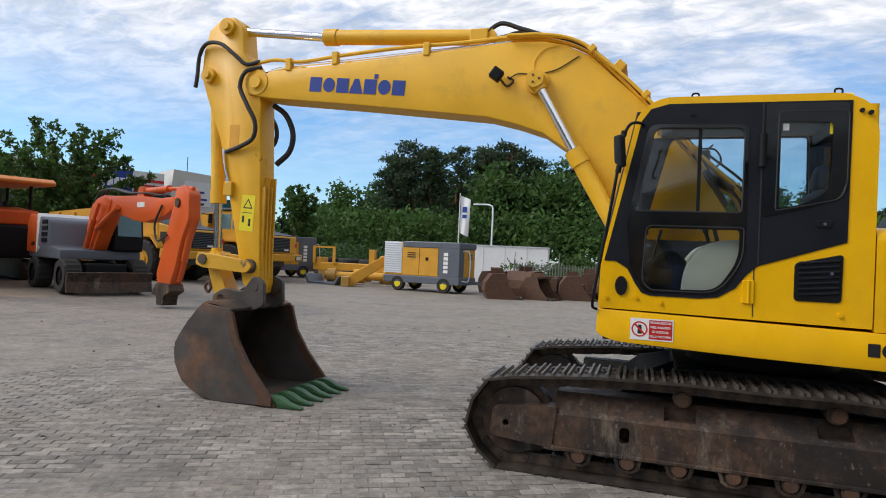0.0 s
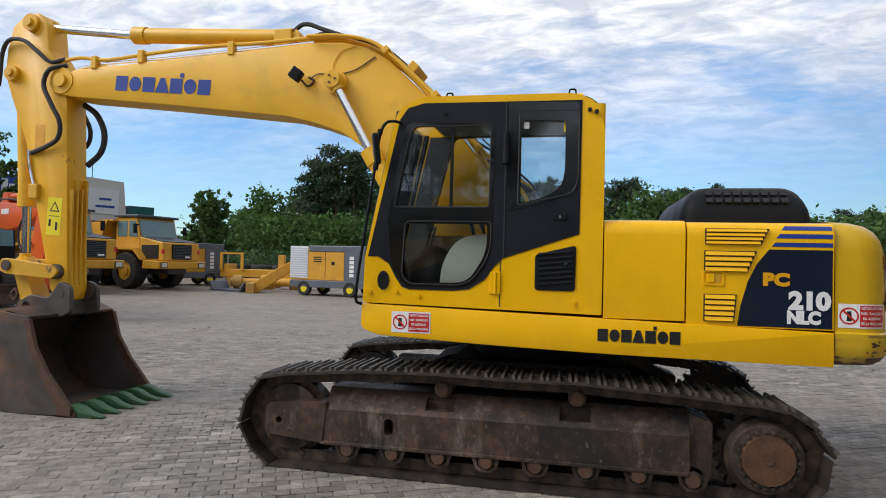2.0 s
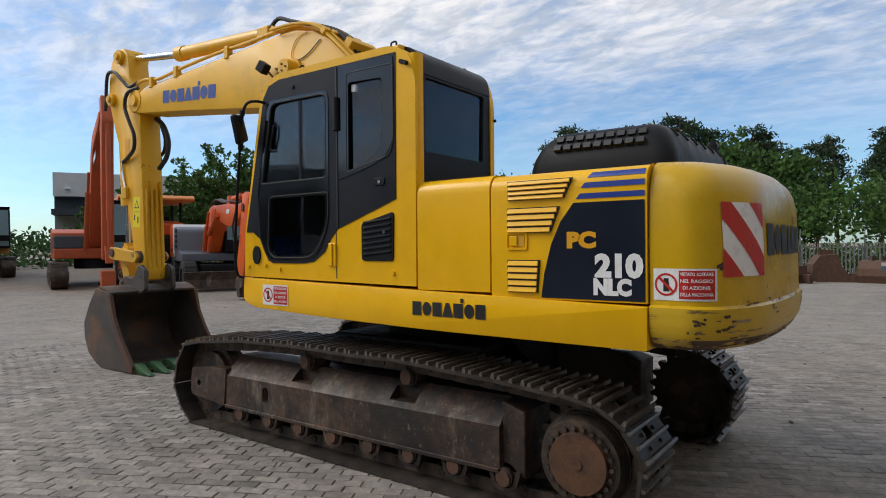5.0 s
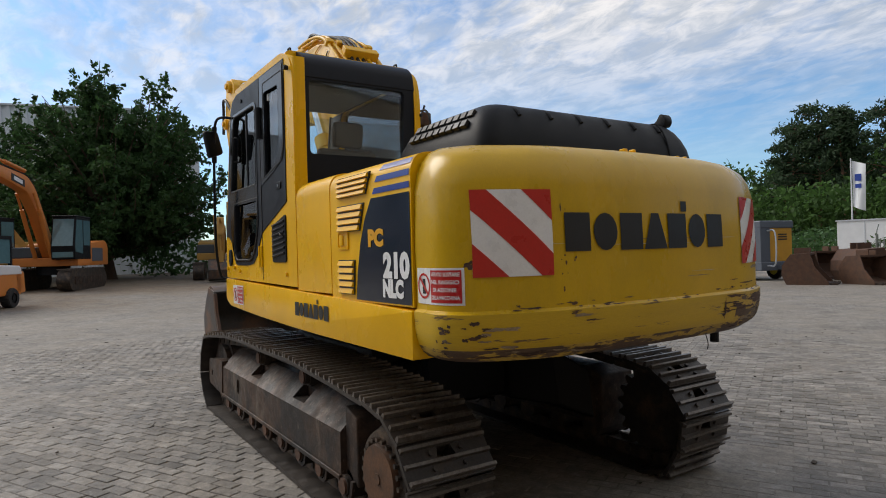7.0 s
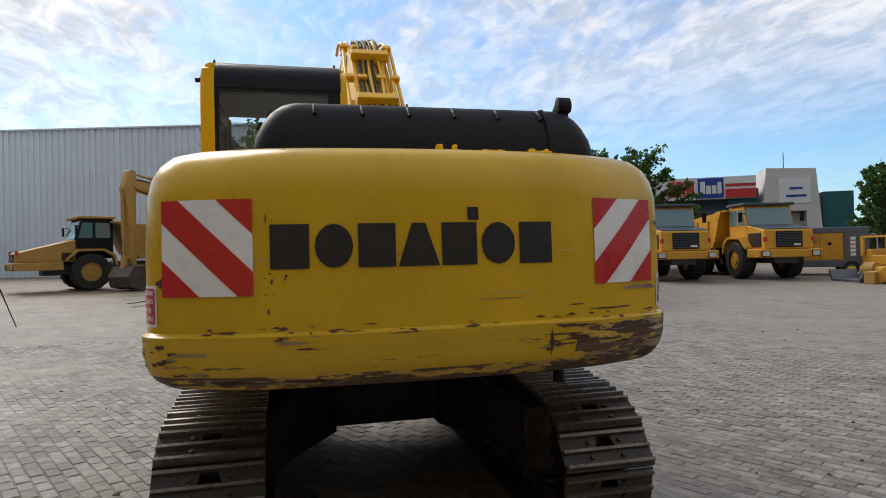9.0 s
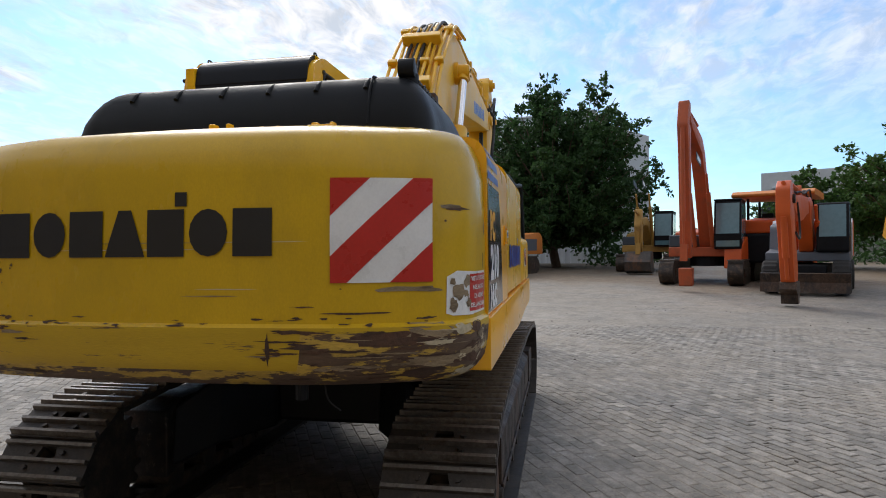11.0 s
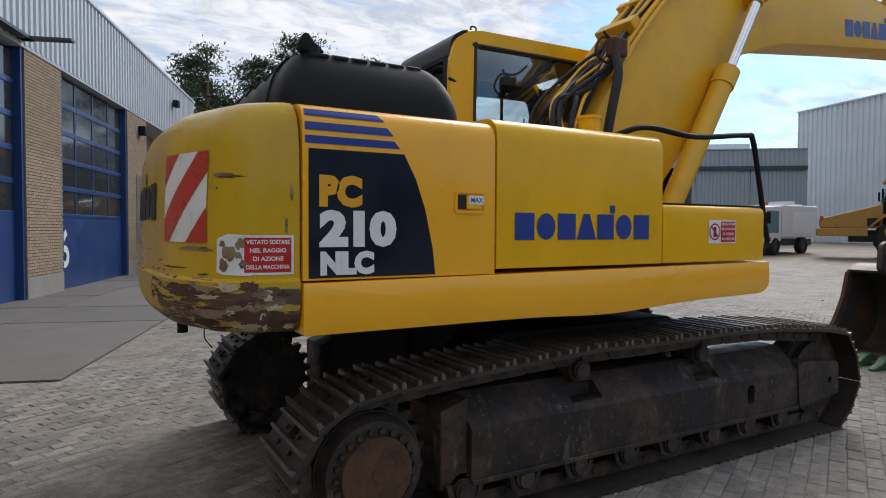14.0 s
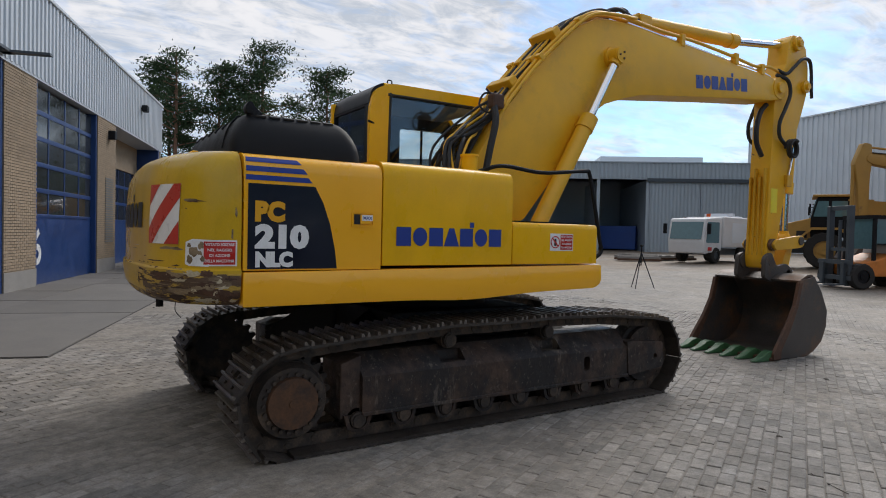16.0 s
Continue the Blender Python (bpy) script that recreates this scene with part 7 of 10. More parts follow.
def sign_building():
    """Low building with a sign fascia and a tapered pillar, beyond the trucks."""
    b = thing("showroom", "low showroom with white, red and blue sign fascia and a grey pillar", "showroom", pose(-44.4, 42.4, 0, 0, 0, 62), kind="structure")
    # x runs from the pillar to its neighbours; -y faces the yard
    bm = bmesh.new()
    lo = [(-0.55, 0, 0), (5.1, 0, 0), (5.1, 4, 0), (-0.55, 4, 0)]
    hi = [(0.3, 0.4, 9.0), (4.5, 0.4, 8.8), (4.5, 4, 8.8), (0.3, 4, 9.0)]
    v = [bm.verts.new(p) for p in lo + hi]
    for f in ((0, 1, 5, 4), (1, 2, 6, 5), (2, 3, 7, 6), (3, 0, 4, 7), (4, 5, 6, 7), (3, 2, 1, 0)):
        bm.faces.new([v[i] for i in f])
    c = bmesh.new()
    box(c, (1.3, -0.5, -0.5), (3.6, 1.6, 4.9))
    part("pillar", cut(bm, c), RENDER_WHITE, b, "tapered grey portal")
    part("notice", boxes(((1.3, 0.20, 5.6), (4.0, 0.32, 8.0))), WHITE, b, "white notice board")
    part("notice_bar", boxes(((2.2, 0.17, 6.9), (3.3, 0.21, 7.1)), ((1.9, 0.17, 6.2), (3.6, 0.21, 6.4))), SIGN_BLUE, b)
    part("wing", boxes(((5.15, 0.6, 0), (7.6, 5, 6.6)), ((-3.0, 0.8, 0), (-0.3, 5, 7.2))), TEAL, b, "teal clad wing")
    part("wall", boxes(((-26, 1.5, 0), (-3.0, 8, 5.0))), RENDER_WHITE, b, "pale showroom wall")
    part("canopy", boxes(((-26, -1.0, 4.6), (-3.0, 1.5, 5.1))), STEEL_DARK, b)
    part("fascia", boxes(((-26, 0.3, 6.3), (-0.6, 1.5, 8.4))), WHITE, b, "white sign fascia")
    part("upper_wall", boxes(((-26, 1.3, 5.0), (-0.6, 8, 6.4))), STEEL_DARK, b, "dark wall under the fascia")
    part("red_field", boxes(((-3.3, 0.24, 6.35), (-0.62, 0.3, 7.2))), SIGN_RED, b, "red sign field")
    part("red_stripe", boxes(((-3.3, 0.24, 7.45), (-0.62, 0.3, 7.7))), SIGN_RED, b)
    part("blue_field", boxes(((-5.75, 0.24, 6.4), (-3.45, 0.3, 8.3))), SIGN_BLUE, b, "blue sign field")
    for x0, x1, z in ((-5.55, -5.1, 8.0), (-5.0, -4.6, 7.6), (-4.5, -4.1, 7.6), (-4.0, -3.65, 7.9)):
        part("white_bar", boxes(((x0, 0.2, 6.8), (x1, 0.26, z))), WHITE, b)
    for x0, x1 in ((-8.4, -7.85), (-7.75, -7.2), (-7.1, -6.9), (-6.8, -6.1)):
        part("red_mark", boxes(((x0, 0.24, 6.6), (x1, 0.3, 8.1))), SIGN_RED, b, "red sign mark as a plain block")
    part("aerial", rods(((2.2, 2, 8.9), (2.2, 2, 10.6), 0.04), seg=6), STEEL_DARK, b)
    return b


shop, shop_m, shop_piers = workshop()
big_hall()
low_shed()
sign_building()


FENCE_GREY = material("weathered_fence_paint", (0.13, 0.145, 0.125), 0.6, vary=0.15, scale=2, bump=0.002)


def fence():
    """Grey palisade fence along the far side of the yard."""
    y0 = 28.6
    f = thing("fence", "dull grey steel palisade fence", "fence", pose(0, 0, 0), kind="")
    x0, x1 = -8.0, 34.0
    part("rail", boxes(((x0, y0 - 0.02, 0.35), (x1, y0 + 0.02, 0.40)), ((x0, y0 - 0.02, 1.35), (x1, y0 + 0.02, 1.40))), FENCE_GREY, f)
    me = bpy.data.meshes.new("paling")
    bm = boxes(((-0.028, -0.035, 0.05), (0.028, -0.02, 1.55)))
    bmesh.ops.recalc_face_normals(bm, faces=bm.faces)
    bm.to_mesh(me)
    bm.free()
    me.materials.append(FENCE_GREY)
    x = x0
    while x < x1:
        ob = new("paling", me)
        ob.parent = f
        ob.matrix_basis = Matrix.Translation((x, y0, 0))
        x += 0.155
    bm = boxes(((-0.04, 0.0, 0), (0.04, 0.08, 1.75)))
    tube(bm, [(0, 0.04, 1.7), (0, 0.04, 1.9), (0, 0.25, 2.2)], 0.02, 6)
    bmesh.ops.recalc_face_normals(bm, faces=bm.faces)
    me = bpy.data.meshes.new("post")
    bm.to_mesh(me)
    bm.free()
    me.materials.append(FENCE_GREY)
    x = x0
    while x < x1:
        ob = new("post", me)
        ob.parent = f
        ob.matrix_basis = Matrix.Translation((x, y0 + 0.02, 0))
        x += 2.5


fence()


def white_container():
    c = thing("container", "white box container behind the compressor", "container", pose(-10.4, 37.2, 0, 0, 0, 6))
    part("box", boxes(((-3.0, 0, 0.1), (3.0, 2.4, 2.65))), WHITE, c, bevel=0.03)
    for k in range(3):
        part("seam", boxes(((-1.6 + k * 1.55, -0.02, 0.2), (-1.55 + k * 1.55, 0.0, 2.6))), CLAD, c)
    part("edge", boxes(((-3.05, -0.05, 2.62), (3.05, 2.45, 2.7)), ((-3.05, -0.05, 0.0), (3.05, 2.45, 0.12))), CLAD, c)


white_container()


def street_lamp(x, y, h, turn):
    s = thing("street_lamp", "grey street lamp with a curved arm at the wood's edge", "street lamp", pose(x, y, 0, 0, 0, turn), "street lamps")
    part("pole", tubes([[(0, 0, 0), (0, 0, h * 0.5), (0, 0, h * 0.9), (0.25, 0, h * 0.985), (1.3, 0, h)]], 0.09), CLAD_PALE, s, smooth=True)
    part("head", boxes(((1.2, -0.15, h - 0.1), (2.1, 0.15, h + 0.06))), CLAD_PALE, s, bevel=0.04)


street_lamp(-36.0, 72.5, 8.0, 180)
street_lamp(-16.2, 57.0, 7.4, 180)
street_lamp(-58.0, 20.5, 7.0, 0)


def flag():
    f = thing("flag", "white flag with blue marks on a tall pole", "flag", pose(-16.7, 46.5, 0))
    part("pole", rods(((0, 0, 0), (0, 0, 7.4), 0.06, 0.04), seg=10), WHITE, f, smooth=True)
    bm = bmesh.new()
    g = [[bm.verts.new((0.06 + u * 0.95 * (1 - 0.15 * w), 0.10 * math.sin(u * 5 + w * 2), 7.2 - w * 3.3 - 0.35 * u)) for u in np.linspace(0, 1, 8)] for w in np.linspace(0, 1, 10)]
    for i in range(9):
        for j in range(7):
            bm.faces.new((g[i][j], g[i][j + 1], g[i + 1][j + 1], g[i + 1][j]))
    part("cloth", bm, WHITE, f, "white cloth", smooth=True)
    part("mark", boxes(((0.3, -0.13, 5.2), (0.7, -0.115, 5.5)), ((0.3, -0.13, 5.7), (0.7, -0.115, 6.2))), SIGN_BLUE, f)


flag()

# ---- parked machines ----
OLD_YELLOW = material("old_yellow_paint", (0.60, 0.30, 0.025), 0.5, vary=0.12, scale=1.5, bump=0.003, fine=80, second=(0.30, 0.16, 0.04), patch=(0.58, 0.75), patch_scale=1.2)
DULL_YELLOW = material("dull_yellow_paint", (0.42, 0.24, 0.05), 0.6, vary=0.15, scale=1.5, bump=0.004, fine=80, second=(0.14, 0.08, 0.04), patch=(0.55, 0.72), patch_scale=1.5)
ORANGE = material("orange_paint", (0.62, 0.095, 0.010), 0.45, vary=0.1, scale=1.5, bump=0.002, fine=80)
ORANGE_RED = material("faded_red_orange_paint", (0.46, 0.085, 0.022), 0.55, vary=0.15, scale=1.5, bump=0.003, fine=80, second=(0.26, 0.075, 0.03), patch=(0.52, 0.75), patch_scale=1.6)
ORANGE_DULL = material("dull_orange_paint", (0.60, 0.20, 0.035), 0.5, vary=0.12, scale=1.5, bump=0.003, fine=80, second=(0.36, 0.13, 0.03), patch=(0.55, 0.75), patch_scale=1.5)
TYRE = material("tyre_rubber", (0.022, 0.021, 0.020), 0.85, vary=0.25, scale=5, bump=0.01, fine=30)
GREY_PAINT = material("grey_paint", (0.10, 0.115, 0.14), 0.45, vary=0.1, scale=1.5, bump=0.002)
BLUE_PAINT = material("blue_paint", (0.015, 0.06, 0.26), 0.5, vary=0.12, scale=1.5, bump=0.003)
CAB_GLASS = material("far_cab_glass", (0.10, 0.20, 0.23), 0.05, vary=0.1, bump=0, spec=1.0)


def wheel(parent, x, y, r, w, rim_mat, z=None, name="wheel"):
    """A lugged tyre with a dished rim; the axle runs along y."""
    z = r if z is None else z
    bm = bmesh.new()
    prof = [(0.52 * r, -w / 2), (0.9 * r, -w / 2), (r, -w * 0.36), (r, w * 0.36), (0.9 * r, w / 2), (0.52 * r, w / 2)]
    n = 36
    rings = []
    for k in range(n):
        a = 2 * math.pi * k / n
        lug = 0.96 if k % 2 else 1.0
        rings.append([bm.verts.new((x + (q if q < 0.95 * r else q * lug) * math.cos(a), y + d, z + (q if q < 0.95 * r else q * lug) * math.sin(a))) for q, d in prof])
    for k in range(n):
        p, q = rings[k], rings[(k + 1) % n]
        for j in range(len(prof) - 1):
            bm.faces.new((p[j], p[j + 1], q[j + 1], q[j]))
    ty = part("wheel", bm, TYRE, parent, "lugged black tyre")
    part("rim", rods(((x, y - w * 0.40, z), (x, y + w * 0.40, z), 0.52 * r), ((x, y - w * 0.47, z), (x, y + w * 0.47, z), 0.24 * r), seg=24), rim_mat, ty, smooth=False)
    return ty


def hauler(m, paint, label, cab_black=False):
    """An articulated dump truck, nose along +x, front axle at the origin."""
    t = thing("dump_truck", label, "dump truck", m, "dump trucks in the yard")
    wh = 0.9
    for y in (-1.15, 1.15):
        wheel(t, 0, y, wh, 0.68, paint)
        wheel(t, -4.2, y, wh, 0.68, paint)
        wheel(t, -6.1, y, wh, 0.68, paint)
    part("chassis", boxes(((-1.0, -0.55, 0.75), (1.9, 0.55, 1.3)), ((-7.0, -0.5, 0.9), (-1.2, 0.5, 1.4))), STEEL_DARK, t, bevel=0.03)
    nose = 0.9 if cab_black else 0.0
    bm = bmesh.new()
    prism(bm, rounded([(1.15, 1.02), (2.25 + nose, 1.02), (2.28 + nose, 1.38), (1.2, 1.42)], 0.06), "y", -1.45, 1.45)
    bu = part("bumper", bm, paint, t, bevel=0.03)
    for y in (-1.15, 1.15):
        part("headlight", boxes(((2.265 + nose, y - 0.16, 1.10), (2.30 + nose, y + 0.16, 1.30))), LAMP_GLASS, bu)
        part("lamp_bezel", boxes(((2.255 + nose, y - 0.20, 1.07), (2.285 + nose, y + 0.20, 1.33))), BLACK, bu)
    bm = bmesh.new()
    prism(bm, [(0.55, 1.40), (2.15 + nose, 1.40), (2.12 + nose, 1.85 if cab_black else 2.28), (0.55, 2.50 if cab_black else 2.55)], "y", -1.12, 1.12)
    hd = part("bonnet", bm, paint, t, bevel=0.05)
    gr = part("grille", boxes(((2.13 + nose, -0.60, 1.48), (2.17 + nose, 0.60, 1.80 if cab_black else 2.2))), BLACK, hd, "black slatted radiator grille")
    for k in range(4 if cab_black else 9):
        part("slat", boxes(((2.165 + nose, -0.58, 1.52 + k * 0.075), (2.185 + nose, 0.58, 1.555 + k * 0.075))), STEEL_DARK, gr)
    part("marker", boxes(((2.17 + nose, 0.2, 1.56), (2.19 + nose, 0.5, 1.64))), DECAL_WHITE, gr)
    for s in (-1, 1):
        part("side_grille", boxes(((0.75, min(s * 1.12, s * 1.15), 1.50), (1.2 if cab_black else 1.85, max(s * 1.12, s * 1.15), 1.85 if cab_black else 2.15))), DECAL_BLACK, hd, "black side vent")
        part("indicator", boxes(((2.02 + nose, min(s * 1.0, s * 1.14), 1.75), (2.14 + nose, max(s * 1.0, s * 1.14), 1.95))), SIGN_RED, hd)
    if not cab_black:
        part("bonnet_top", boxes(((0.60, -1.05, 2.42), (2.05, 1.05, 2.46))), STEEL_DARK, hd).matrix_basis = Matrix.Translation((0, 0, 0.0)) @ Matrix.Translation((1.3, 0, 2.44)) @ Matrix.Rotation(radians(9.5), 4, "Y") @ Matrix.Translation((-1.3, 0, -2.44))
    bm = bmesh.new()
    prism(bm, [(-1.05, 1.55), (0.62, 1.55), (0.62, 2.45), (0.35, 3.5), (-1.05, 3.5)], "y", -1.15, 1.15)
    cb = part("cab", bm, BLACK if cab_black else paint, t, bevel=0.05)
    part("windscreen", prism(bmesh.new(), [(0.64, 2.5), (0.67, 2.5), (0.41, 3.38), (0.38, 3.38)], "y", -1.05, 1.05), CAB_GLASS, cb, "front screen")
    for s in (-1, 1):
        y0, y1 = sorted((s * 1.145, s * 1.165))
        part("side_window", prism(bmesh.new(), rounded([(-0.9, 2.55), (-0.25, 2.55), (-0.25, 3.3), (-0.9, 3.3)], 0.05), "y", y0, y1), CAB_GLASS, cb)
        part("side_window", prism(bmesh.new(), rounded([(-0.12, 2.55), (0.5, 2.55), (0.32, 3.3), (-0.12, 3.3)], 0.05), "y", y0, y1), CAB_GLASS, cb)
        part("mudguard", prism(bmesh.new(), rounded([(-1.2, 1.2), (-1.05, 1.75), (-0.6, 2.02), (0.6, 2.02), (1.1, 1.5), (1.1, 1.4), (0.55, 1.9), (-0.55, 1.92), (-0.95, 1.65), (-1.1, 1.2)], 0.05), "y", s * 1.05, s * 1.5), paint, t)
        part("mirror", boxes(((0.62, s * 1.5 - 0.05, 2.7), (0.70, s * 1.5 + 0.12, 3.15)), ((0.5, min(s * 1.15, s * 1.5), 3.1), (0.56, max(s * 1.15, s * 1.5), 3.14))), BLACK, t)
    part("roof", boxes(((-1.15, -1.25, 3.5), (0.55, 1.25, 3.62))), paint if cab_black else STEEL_DARK, cb, "roof visor", bevel=0.03)
    # tipping body
    bm = bmesh.new()
    side = [(-1.9, 1.85), (-1.35, 3.15), (-1.15, 3.35), (-2.1, 3.25), (-7.4, 2.95), (-8.1, 2.0), (-6.4, 1.5), (-2.2, 1.5)]
    prism(bm, side, "y", -1.5, 1.5)
    c = bmesh.new()
    prism(c, [(-2.05, 1.95), (-1.55, 3.6), (-7.9, 3.6), (-8.4, 2.1), (-6.3, 1.62), (-2.3, 1.62)], "y", -1.42, 1.42)
    body = part("tipping_body", cut(bm, c), paint, t, "worn steel tipping body")
    part("canopy_lip", prism(bmesh.new(), [(-1.9, 3.22), (-0.9, 3.30), (-0.9, 3.38), (-1.9, 3.34)], "y", -1.45, 1.45), paint, body)
    for s in (-1, 1):
        for k in range(4):
            x = -2.6 - k * 1.3
            part("stiffener", boxes(((x - 0.1, min(s * 1.5, s * 1.58), 1.6), (x + 0.1, max(s * 1.5, s * 1.58), 2.95))), paint, body, bevel=0.02)
    return t


def digger(m, paint, label, cab_side=1, boom=None, group="excavators across the yard", arm_paint=None, bucketed=True):
    """A parked crawler excavator, arm along +x."""
    t = thing("excavator", label, "excavator", m, group)
    ap = arm_paint or paint
    for s in (-1, 1):
        bm = bmesh.new()
        prism(bm, rounded([(-2.0, 0.0), (2.0, 0.0), (2.35, 0.45), (2.0, 0.95), (-2.0, 0.95), (-2.35, 0.45)], 0.25), "y", s * 1.0, s * 1.55)
        tr = part("track", bm, TRACK, t, "dirty steel track")
        part("frame", boxes(((-1.7, min(s * 0.95, s * 1.58), 0.28), (1.7, max(s * 0.95, s * 1.58), 0.62))), FRAME_RUST, tr)
        for k in range(20):
            x = -2.0 + k * 0.21
            part("shoe", boxes(((x, min(s * 0.98, s * 1.57), 0.94), (x + 0.13, max(s * 0.98, s * 1.57), 0.985))), GROUSER, tr)
    part("turntable", rods(((0, 0, 0.7), (0, 0, 1.15), 0.7), seg=24), BLACK, t)
    bm = bmesh.new()
    prism(bm, rounded([(-3.0, 1.1), (0.9, 1.1), (0.9, 1.5), (-0.6, 1.5), (-0.6, 2.15), (-2.6, 2.35), (-3.0, 2.1)], [0.1, 0.05, 0.05, 0.02, 0.1, 0.15, 0.2]), "y", -1.4, 1.4)
    hs = part("house", bm, paint, t, bevel=0.05, smooth=True)
    pieces("side_panel", boxes(((-2.2, -1.42, 1.3), (-0.8, -1.40, 1.95)), ((-2.2, 1.40, 1.3), (-0.8, 1.42, 1.95))), GREY_PAINT, hs)
    y0, y1 = sorted((cab_side * 0.42, cab_side * 1.42))
    bm = bmesh.new()
    prism(bm, rounded([(-0.65, 1.4), (1.25, 1.4), (1.32, 2.0), (1.05, 3.35), (-0.65, 3.35)], 0.08), "y", y0, y1)
    cb = part("cab", bm, BLACK, t, "black-framed glazed cab", bevel=0.03)
    for y, d in ((y0, -1), (y1, 1)):
        a, b = sorted((y, y + d * 0.012))
        part("side_window", prism(bmesh.new(), rounded([(-0.55, 2.05), (0.25, 2.05), (0.25, 3.22), (-0.55, 3.22)], 0.06), "y", a, b), CAB_GLASS, cb)
        part("side_window", prism(bmesh.new(), rounded([(0.36, 1.65), (1.20, 1.75), (1.22, 2.05), (1.0, 3.22), (0.36, 3.22)], 0.06), "y", a, b), CAB_GLASS, cb)
    part("windscreen", prism(bmesh.new(), [(1.33, 2.02), (1.345, 2.02), (1.085, 3.25), (1.06, 3.25)], "y", y0 + 0.07, y1 - 0.07), CAB_GLASS, cb)
    part("lower_pane", boxes(((1.27, y0 + 0.07, 1.5), (1.29, y1 - 0.07, 1.96))), CAB_GLASS, cb)
    part("rear_pane", boxes(((-0.665, y0 + 0.1, 2.2), (-0.65, y1 - 0.1, 3.2))), CAB_GLASS, cb)
    part("roof_cap", boxes(((-0.68, y0 - 0.02, 3.34), (1.08, y1 + 0.02, 3.42))), BLACK, cb, bevel=0.03)
    bx0, bx1 = sorted((-cab_side * 0.35, -cab_side * 1.4))
    part("tool_box", boxes(((-0.4, bx0, 1.5), (0.85, bx1, 2.0))), STEEL_DARK, t, "dark steel tool box", bevel=0.05)
    bp = boom or [(0.3, 1.5), (0.6, 1.45), (2.0, 3.5), (2.9, 4.35), (5.2, 4.75), (5.5, 4.9), (5.4, 5.2), (2.8, 5.0), (2.1, 4.55), (0.3, 2.0)]
    bm = bmesh.new()
    prism(bm, rounded(bp, 0.25, 4), "y", -0.22, 0.22)
    bo = part("boom", bm, ap, t, bevel=0.03, smooth=True)
    for s in (-1, 1):
        a, b = sorted((s * 0.22, s * 0.232))
        part("maker_mark", prism(bmesh.new(), [(3.1, 4.5), (4.2, 4.68), (4.2, 4.98), (3.1, 4.80)], "y", a, b), DECAL_BLACK, bo, "dark mark as a plain block")
        part("maker_mark", prism(bmesh.new(), [(3.3, 4.60), (4.0, 4.72), (4.0, 4.88), (3.3, 4.76)], "y", *sorted((s * 0.232, s * 0.24))), DECAL_WHITE, bo)
        part("ram", rods(((1.0, s * 0.34, 1.5), (2.15, s * 0.34, 3.6), 0.09), ((2.1, s * 0.34, 3.5), (2.6, s * 0.34, 4.3), 0.05), seg=12), ap, bo, smooth=True)
    for k, y in enumerate((-0.12, -0.04, 0.05, 0.14)):
        line = [bp[-1], bp[-2], bp[-3], bp[-4]]
        pts = [(x - 0.03 * k, y, z + 0.05 + 0.02 * (k % 2)) for x, z in line]
        part("hose", rods(*[(pts[i], pts[i + 1], 0.028) for i in range(3)], seg=6), BLACK if k % 2 else ap, bo)
    ex = max(p[0] for p in bp)
    ez = [p[1] for p in bp if p[0] == ex][0]
    part("arm_ram", rods(((2.6, 0, ez + 0.35), (4.3, 0, ez + 0.52), 0.09), ((4.3, 0, ez + 0.52), (5.3, 0, ez + 0.62), 0.05), seg=12), ap, bo, smooth=True)
    bm = bmesh.new()
    prism(bm, rounded([(ex - 0.25, ez + 0.75), (ex + 0.1, ez + 0.8), (ex + 0.45, ez - 0.1), (ex + 0.30, ez - 1.0), (ex + 0.1, 1.1), (ex - 0.2, 1.1), (ex - 0.22, ez - 0.7), (ex - 0.30, ez)], 0.1), "y", -0.18, 0.18)
    sk = part("stick", bm, ap, t, bevel=0.03, smooth=True)
    part("bucket_ram", rods(((ex + 0.42, 0, ez - 0.2), (ex + 0.42, 0, 2.4), 0.08), ((ex + 0.42, 0, 2.4), (ex + 0.40, 0, 1.5), 0.045), seg=12), ap, sk, smooth=True)
    part("link", prism(bmesh.new(), [(ex - 0.1, 1.55), (ex + 0.45, 1.6), (ex + 0.5, 1.0), (ex + 0.35, 1.0), (ex + 0.3, 1.42), (ex - 0.1, 1.42)], "y", -0.12, 0.12), ap, sk)
    if not bucketed:
        part("coupler", prism(bmesh.new(), rounded([(ex - 0.28, 0.75), (ex + 0.20, 0.75), (ex + 0.16, 0.12), (ex - 0.18, 0.12)], 0.06), "y", -0.22, 0.22), ap, sk, bevel=0.02)
        return t
    bm = bmesh.new()
    shell = [(ex - 0.35, 1.15), (ex + 0.4, 1.1), (ex + 0.75, 0.6), (ex + 0.6, 0.12), (ex + 0.1, 0.0), (ex - 0.75, 0.03), (ex - 0.75, 0.09), (ex + 0.05, 0.08), (ex + 0.5, 0.2), (ex + 0.62, 0.6), (ex + 0.3, 1.0), (ex - 0.3, 1.08)]
    prism(bm, shell, "y", -0.65, 0.65)
    bk = part("bucket", bm, BUCKET, t, "dark steel bucket")
    part("side_plate", prism(prism(bmesh.new(), [shell[i] for i in (0, 1, 2, 3, 4, 5)], "y", -0.66, -0.62), [shell[i] for i in (0, 1, 2, 3, 4, 5)], "y", 0.62, 0.66), BUCKET, bk)
    return t


def at(x, y, turn):
    return pose(x, y, ground_z(x, y), 0, 0, turn)


